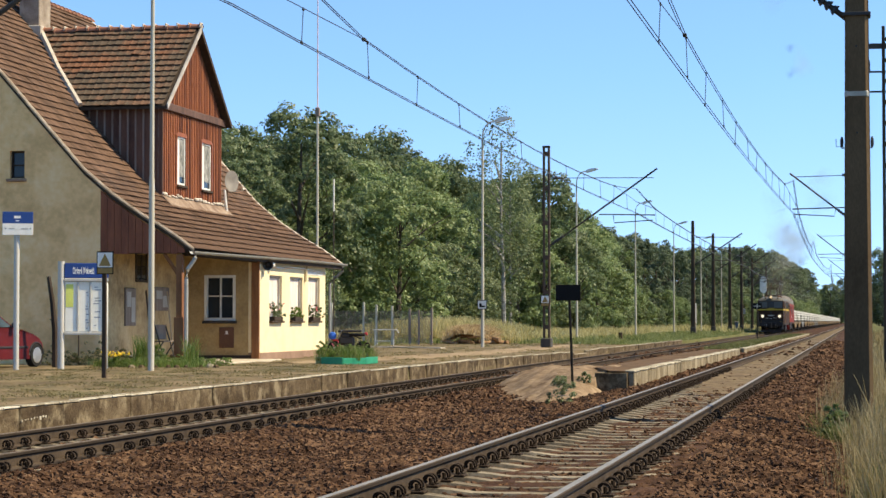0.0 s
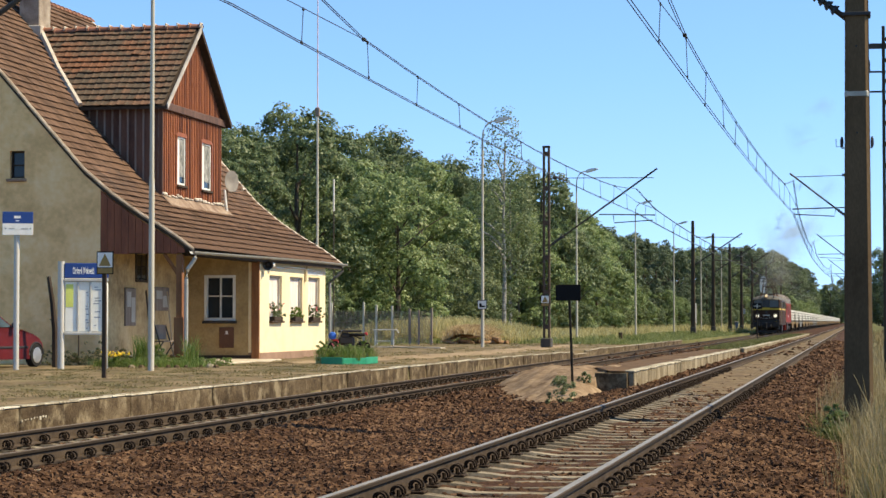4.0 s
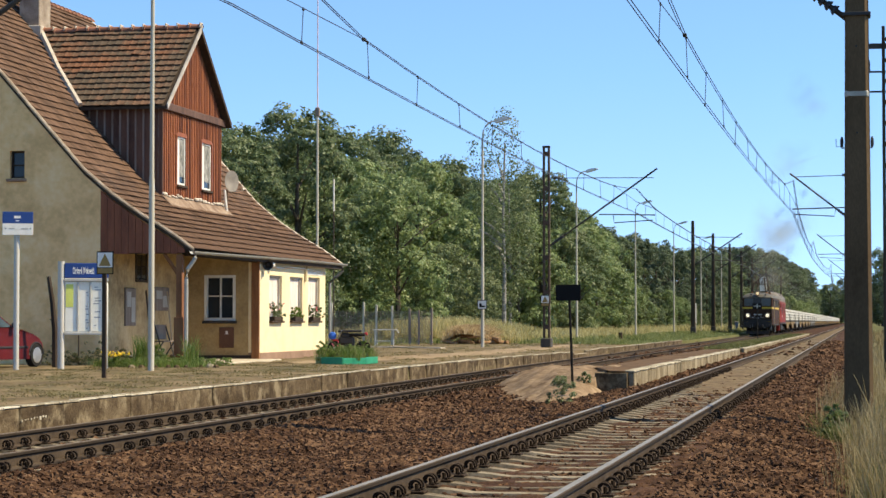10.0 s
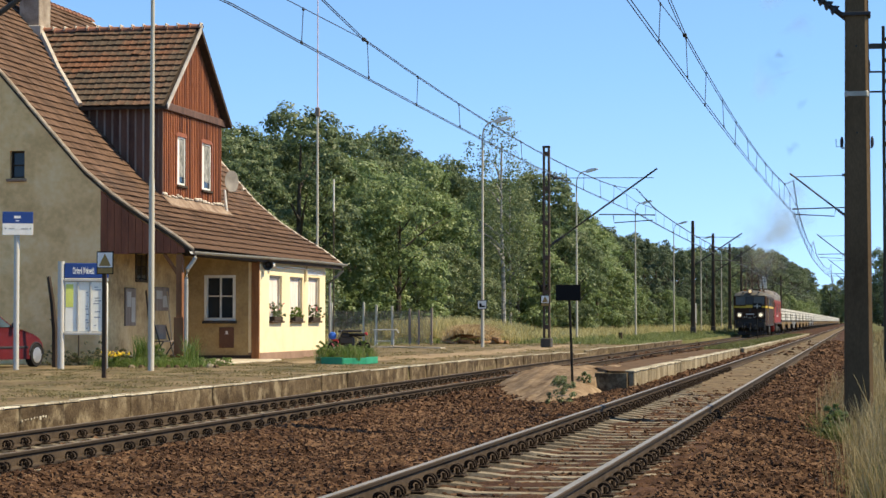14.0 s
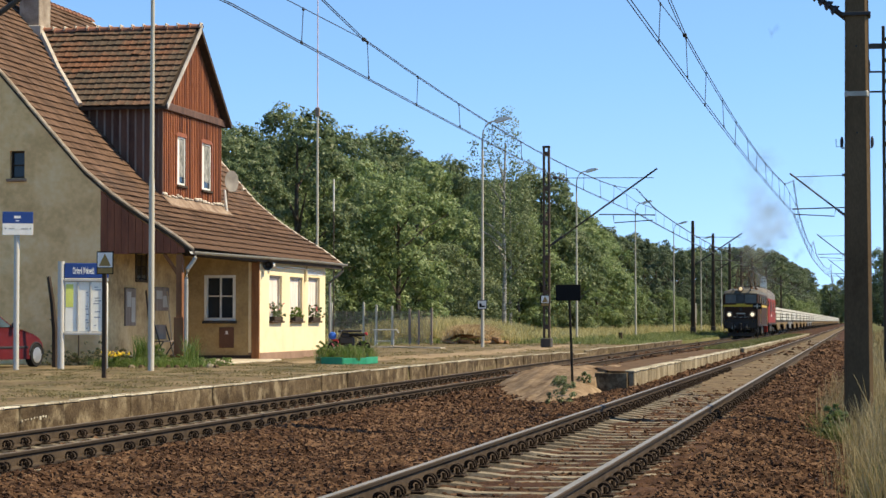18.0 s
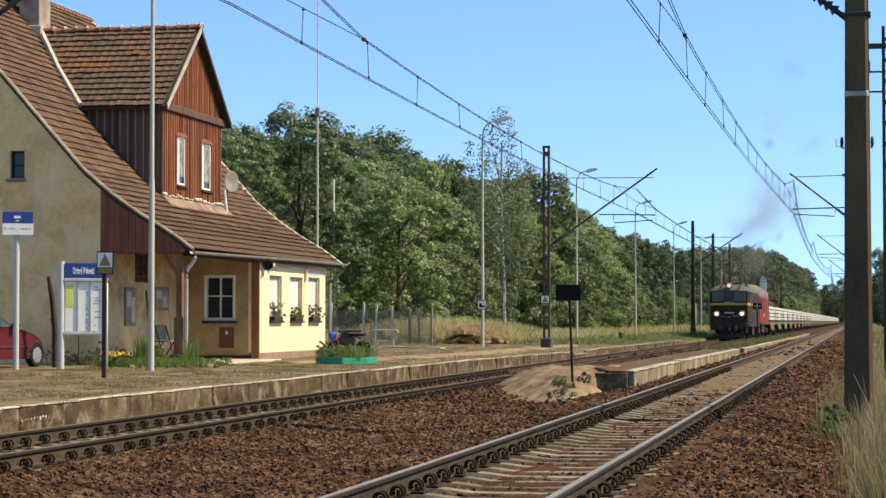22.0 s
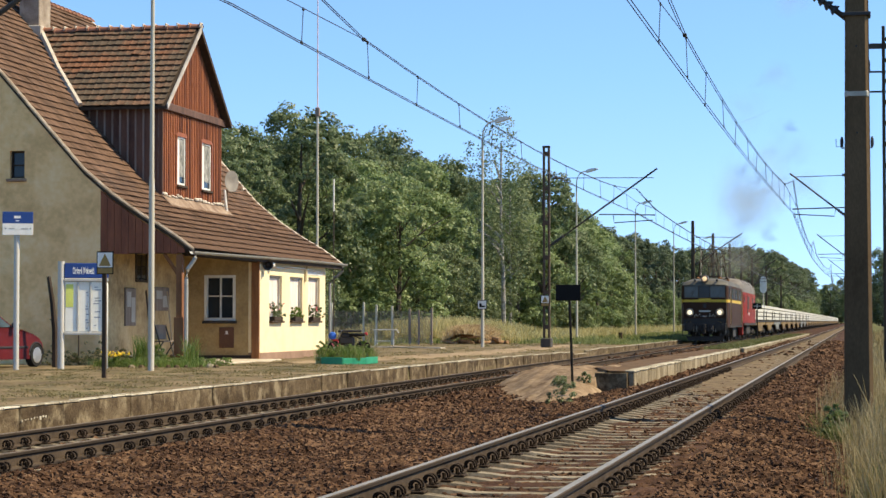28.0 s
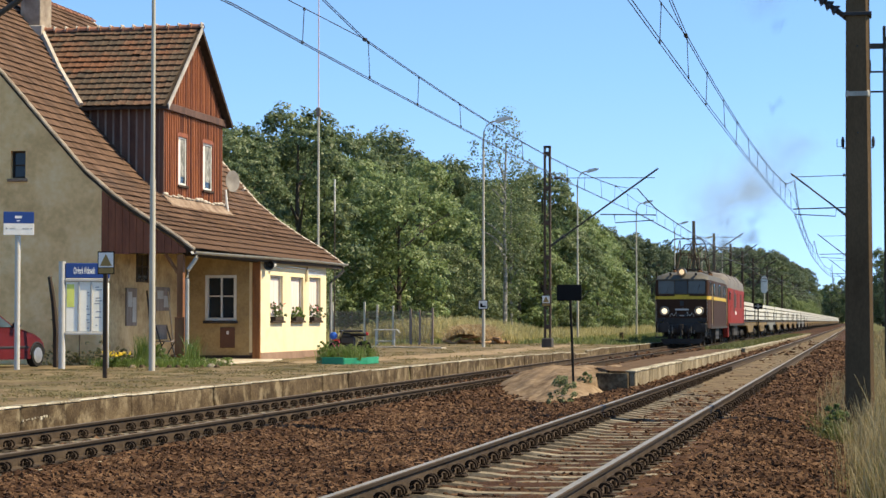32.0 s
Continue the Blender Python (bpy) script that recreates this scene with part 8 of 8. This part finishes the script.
def diesel_loco():
    v = thing("diesel_locomotive", "red diesel locomotive with a rounded grey roof", "locomotive")
    L, hw = 17.6, 1.475
    s = Shape()
    rings = []
    for y, k in ((0.0, 0.93), (0.25, 0.985), (0.8, 1), (16.8, 1), (17.35, 0.985), (17.6, 0.93)):
        rings.append([(-hw * k, y, 1.15), (-hw * k, y, 3.35), (hw * k, y, 3.35), (hw * k, y, 1.15)])
    loft(s, rings)
    part("body", s, M_REDPAINT, v, "red body")
    s = Shape()
    rings = []
    for y, k, zr in ((0.05, 0.9, 4.05), (0.6, 0.98, 4.3), (1.5, 1, 4.42), (16.2, 1, 4.42), (17.0, 0.98, 4.3), (17.55, 0.9, 4.05)):
        w = hw * k
        rings.append([(-w, y, 3.35), (-w * 0.96, y, 3.35 + (zr - 3.35) * 0.5), (-w * 0.72, y, 3.35 + (zr - 3.35) * 0.86), (0, y, zr), (w * 0.72, y, 3.35 + (zr - 3.35) * 0.86), (w * 0.96, y, 3.35 + (zr - 3.35) * 0.5), (w, y, 3.35)])
    loft(s, rings)
    part("roof", s, M_DROOF, v, "red-grey curved roof", smooth=True)
    for sg in (-1, 1):
        for ya in (0.9, 15.9):
            dr = part("cab_door", Shape().box(sg * hw - 0.01, sg * hw + 0.016, ya, ya + 0.65, 1.2, 3.2, c=0.006), M_REDPAINT, v)
            part("pane", Shape().box(sg * hw - 0.014, sg * hw + 0.02, ya + 0.12, ya + 0.52, 2.65, 3.1), M_CABGLASS, dr)
        for k in range(4):
            part("grille", Shape().box(sg * hw - 0.01, sg * hw + 0.014, 3.0 + 3 * k, 4.4 + 3 * k, 2.2, 3.1, c=0.006), M_UNDER if k % 2 else M_REDPAINT, v)
        part("cab_window", Shape().box(sg * hw - 0.01, sg * hw + 0.016, 0.3, 0.8, 2.65, 3.15), M_CABGLASS, v)
        part("sill", Shape().box(sg * hw - 0.03, sg * hw + 0.03, 0.2, 17.4, 1.05, 1.2), M_UNDER, v)
        part("number_bar", Shape().box(sg * hw - 0.01, sg * hw + 0.013, 6.4, 7.6, 1.75, 1.95), M_WHITE, v)
        part("fuel_tank", Shape().box(sg * 0.7 - 0.65, sg * 0.7 + 0.65, 6.6, 11, 0.35, 1.1, c=0.08), M_UNDER, v)
        part("buffer", Shape().tube((sg * 0.875, 0.05, 1.04), (sg * 0.875, -0.4, 1.04), 0.13, seg=10), M_UNDER, v)
    part("front_window", Shape().box(-1.15, -0.1, -0.02, 0.05, 2.7, 3.25).box(0.1, 1.15, -0.02, 0.05, 2.7, 3.25), M_CABGLASS, v)
    part("exhaust", Shape().box(-0.4, 0.4, 8.2, 9.2, 4.35, 4.6, c=0.04), M_UNDER, v)
    for sg in (-1, 1):
        part("front_skirt", Shape().box(sg * 1.25 - 0.16, sg * 1.25 + 0.16, -0.02, 0.5, 0.35, 1.15, c=0.03), M_REDPAINT, v, "red corner skirt")
        part("side_door", Shape().box(sg * hw - 0.012, sg * hw + 0.016, 4.9, 5.6, 1.9, 3.3, c=0.006), M_UNDER, v, "dark engine room door")
    for y in (2.4, 6.6, 10.8, 15.0):
        part("roof_seam", Shape().path([(u * hw, y, w) for u, w in ((-0.97, 3.5), (-0.94, 3.9), (-0.72, 4.28), (0, 4.44), (0.72, 4.28), (0.94, 3.9), (0.97, 3.5))], 0.035, 5), M_UNDER, v)
    bogie(v, 4.0, 3.7, 3, 0.525)
    bogie(v, 13.6, 3.7, 3, 0.525)
    return v


M_DROOF = material("diesel_roof", [(0.078, 0.064, 0.05), (0.125, 0.108, 0.086), (0.165, 0.145, 0.118)], scale=1.0, rough=0.65, bump=0.05)
WL = 18.6


def wagon_meshes():
    fr = Shape()
    for sx in (-1, 1):
        fr.prism([(0.5, 1.22), (0.5, 1.02), (4.6, 1.02), (6.2, 0.52), (12.0, 0.52), (13.6, 1.02), (17.7, 1.02), (17.7, 1.22)], "x", sx * 1.33 - 0.05, sx * 1.33 + 0.05)
    fr.box(-1.38, 1.38, 0.3, 0.5, 0.95, 1.25)
    fr.box(-1.38, 1.38, 17.7, 17.9, 0.95, 1.25)
    deck = Shape().box(-1.38, 1.38, 0.3, 17.9, 1.25, 1.34)
    bog = Shape()
    for yb in (2.6, 15.6):
        for sx in (-1, 1):
            bog.box(sx * 1.0 - 0.08, sx * 1.0 + 0.08, yb - 1.5, yb + 1.5, 0.45, 0.75, c=0.05)
            for ya in (-0.9, 0.9):
                bog.box(sx * 1.02 - 0.1, sx * 1.02 + 0.12, yb + ya - 0.2, yb + ya + 0.2, 0.3, 0.65, c=0.05)
        bog.box(-0.9, 0.9, yb - 0.2, yb + 0.2, 0.5, 1.0)
        for ya in (-0.9, 0.9):
            for sx in (-1, 1):
                bog.lathe([(0.46, -0.06), (0.46, 0.06)], (sx * 0.7535, yb + ya, 0.46), "x", 14)
    stan = Shape().box(-0.02, 0.02, -0.05, 0.05, 1.0, 2.2, c=0.006)
    load = Shape()
    for k in range(4):
        z = 1.45 + k * 0.335
        y = 0.35
        while y < 17.8:
            load.box(-1.3, 1.3, y, y + 0.297, z, z + 0.25)
            y += 0.30
    bat = Shape()
    for k in range(4):
        for x in (-0.8, 0.8):
            bat.box(x - 0.05, x + 0.05, 0.7, 17.4, 1.34 + k * 0.335, 1.45 + k * 0.335 - 0.002)
    return (fr.mesh("frame", M_WAGYEL), fr.mesh("frame", M_WAGGREY), deck.mesh("deck", M_UNDER), bog.mesh("bogies", M_UNDER), stan.mesh("stanchion", M_DARK), load.mesh("sleepers", M_NEWCONC), bat.mesh("bearers", M_OLDWOOD))


def build_train():
    e = electric_loco()
    VEHICLES.append((e, 0.0))
    d = diesel_loco()
    VEHICLES.append((d, 16.9))
    fy, fg, dk, bo, stn, ld, bt = wagon_meshes()
    for i in range(40):
        near = i < 10
        w = thing("flat_wagon", "flat bogie wagon with a %s fish-belly frame" % ("grey" if i in (2, 7, 8) else "yellow"), "wagon", "wagons of the train")
        part("frame", fg if i in (2, 7, 8) else fy, None, w)
        part("deck", dk, None, w)
        part("bogies", bo, None, w)
        if near:
            for sx in (-1, 1):
                for y in (2.6, 15.6):
                    part("stanchion", stn, None, w, at=pose(sx * 1.35, y, 0))
        VEHICLES.append((w, 35.4 + i * WL))
        c = thing("sleeper_load", "stacked new pale concrete sleepers on timber bearers", "sleepers", "loads of the train")
        part("sleepers", ld, None, c)
        part("bearers", bt, None, c)
        VEHICLES.append((c, 35.4 + i * WL))


build_train()


# ---- exhaust smoke of the diesel ----
def smoke_material(name, colour):
    m = bpy.data.materials.new(name)
    m.use_nodes = True
    nt = m.node_tree
    nt.nodes.remove(nt.nodes["Principled BSDF"])
    d, t, mix = nt.nodes.new("ShaderNodeBsdfDiffuse"), nt.nodes.new("ShaderNodeBsdfTransparent"), nt.nodes.new("ShaderNodeMixShader")
    tl, both = nt.nodes.new("ShaderNodeBsdfTranslucent"), nt.nodes.new("ShaderNodeMixShader")
    for n in (d, tl):
        n.inputs["Color"].default_value = (*colour, 1)
    nt.links.new(d.outputs[0], both.inputs[1])
    nt.links.new(tl.outputs[0], both.inputs[2])
    at, nz, mul = nt.nodes.new("ShaderNodeAttribute"), nt.nodes.new("ShaderNodeTexNoise"), nt.nodes.new("ShaderNodeMath")
    at.attribute_name = "fade"
    nz.inputs["Scale"].default_value = 0.9
    tc = nt.nodes.new("ShaderNodeTexCoord")
    nt.links.new(tc.outputs["Object"], nz.inputs["Vector"])
    mul.operation = "MULTIPLY"
    nt.links.new(at.outputs["Fac"], mul.inputs[0])
    nt.links.new(nz.outputs["Fac"], mul.inputs[1])
    nt.links.new(mul.outputs[0], mix.inputs[0])
    nt.links.new(t.outputs[0], mix.inputs[1])
    nt.links.new(both.outputs[0], mix.inputs[2])
    nt.links.new(mix.outputs[0], nt.nodes["Material Output"].inputs["Surface"])
    return m


M_SMOKE = smoke_material("young_smoke", (0.10, 0.11, 0.12))
M_HAZE = smoke_material("spread_smoke", (0.44, 0.435, 0.37))
scene.cycles.transparent_max_bounces = 48


def wisp_mesh(r, dense, seed, mat):
    """Thin soft-edged veils of smoke at all angles round one centre."""
    g = np.random.default_rng(seed)
    vs, fs, fade = [], [], []
    for k in range(2):
        n = g.normal(size=3)
        n /= np.linalg.norm(n)
        u = np.cross(n, g.normal(size=3))
        u /= np.linalg.norm(u)
        v = np.cross(n, u)
        c = g.normal(size=3) * r * 0.25
        rr = r * g.uniform(0.75, 1.1)
        b = len(vs)
        vs.append(c)
        fade.append(dense)
        for q, fd in ((0.33, 0.85), (0.66, 0.4), (1.0, 0.0)):
            for a in range(18):
                t = 2 * math.pi * a / 18
                vs.append(c + (u * math.cos(t) + v * math.sin(t)) * rr * q * (1 + 0.15 * math.sin(3 * t + seed)))
                fade.append(dense * fd)
        for a in range(18):
            fs.append((b, b + 1 + a, b + 1 + (a + 1) % 18))
            for ring in range(2):
                o = b + 1 + ring * 18
                fs.append((o + a, o + 18 + a, o + 18 + (a + 1) % 18))
                fs.append((o + a, o + 18 + (a + 1) % 18, o + (a + 1) % 18))
    me = raw_mesh("wisp", np.array(vs), np.array(fs), mat)
    me.attributes.new("fade", "FLOAT", "POINT").data.foreach_set("value", np.array(fade, dtype=np.float32))
    return me


WISPS = []


def build_smoke():
    small = [wisp_mesh(0.9, 0.34, s, M_SMOKE) for s in (1, 2, 3)]
    wide = [wisp_mesh(2.5, 0.185, s, M_HAZE) for s in (4, 5, 6)]
    g = random.Random(4)
    for k in range(34):
        born = -9 + k * 1.2
        for j in range(7):
            ob = new("smoke_puff", (small if j < 3 else wide)[(k + j) % 3])
            tagged(ob, "thin grey-brown diesel exhaust smoke drifting over the train", "smoke", "exhaust smoke")
            WISPS.append((ob, born + j * 0.17, g.uniform(-1, 1), g.uniform(0.6, 1.3) + (0.25 if j > 2 else 0), g.uniform(-1, 1) + (0.5 if j > 2 else 0), g.uniform(-20, 20), 2.6 if j > 2 else 0.0))


build_smoke()


def wisp_pose(t, born, a, b, c, turn, lift):
    """In the engine room till it is blown out; then it rises, slows behind the train and spreads."""
    y_out = 16.9 + 8.7
    if t <= born:
        return pose(LX, front_at(t) + y_out, LZ + 2.6)
    s = t - born
    y = front_at(max(born, 0)) + (2.85 * (0 - born) if born < 0 else 0) + y_out
    rise = 2.1 + lift * min(1.0, s) + 1.4 * s ** 0.85 * b + 14.0 * max(0, s - (5.5 if lift else 3.8)) ** 2
    return pose(LX + (0.35 + 0.5 * a) * s, y - 1.2 * (1 - math.exp(-s)) + (2.0 + 1.4 * c) * s, LZ + 2.6 + rise, 0, 0, turn * s * 0.3)


def motions():
    ts = [0, 2, 4, 6, 8, 10, 12, 14, 16, 18, 20, 22, 24, 26, 28, 30, 32]
    for v, off in VEHICLES:
        walk(v, [(t, pose(LX, front_at(t) + off, LZ)) for t in ts])
    fine = [k * 0.2 for k in range(161)]
    for w, y, r in WHEELS:
        walk(w, [(t, pose(0, y, r, math.degrees((front_at(0) - front_at(t)) / r))) for t in fine])
    for ob, born, a, b, c, turn, lift in WISPS:
        mine = sorted(set(ts + [x for x in (born, born + 0.3, born + 1.0, born + 3.0, born + 3.8, born + 4.8, born + 5.5, born + 6.5) if 0 < x < 32]))
        walk(ob, [(t, wisp_pose(t, born, a, b, c, turn, lift)) for t in mine])
    # the front trees stir in the breeze
    g2 = random.Random(8)
    for ob, x, y, rot in TREES:
        if y > 235 or x > 0:
            continue
        p1, p2 = g2.uniform(0, 6.28), g2.uniform(0, 6.28)
        rows = [(t, Matrix.Translation((x, y, PZ - 0.1)) @ Matrix.Rotation(radians(0.45 * math.sin(1.1 * t + p1)), 4, "X") @ Matrix.Rotation(radians(0.6 * math.sin(0.9 * t + p2) - 0.2), 4, "Y") @ Matrix.Rotation(rot + radians(0.8 * math.sin(0.7 * t + p2)), 4, "Z")) for t in range(0, 33, 1)]
        walk(ob, rows)

motions()
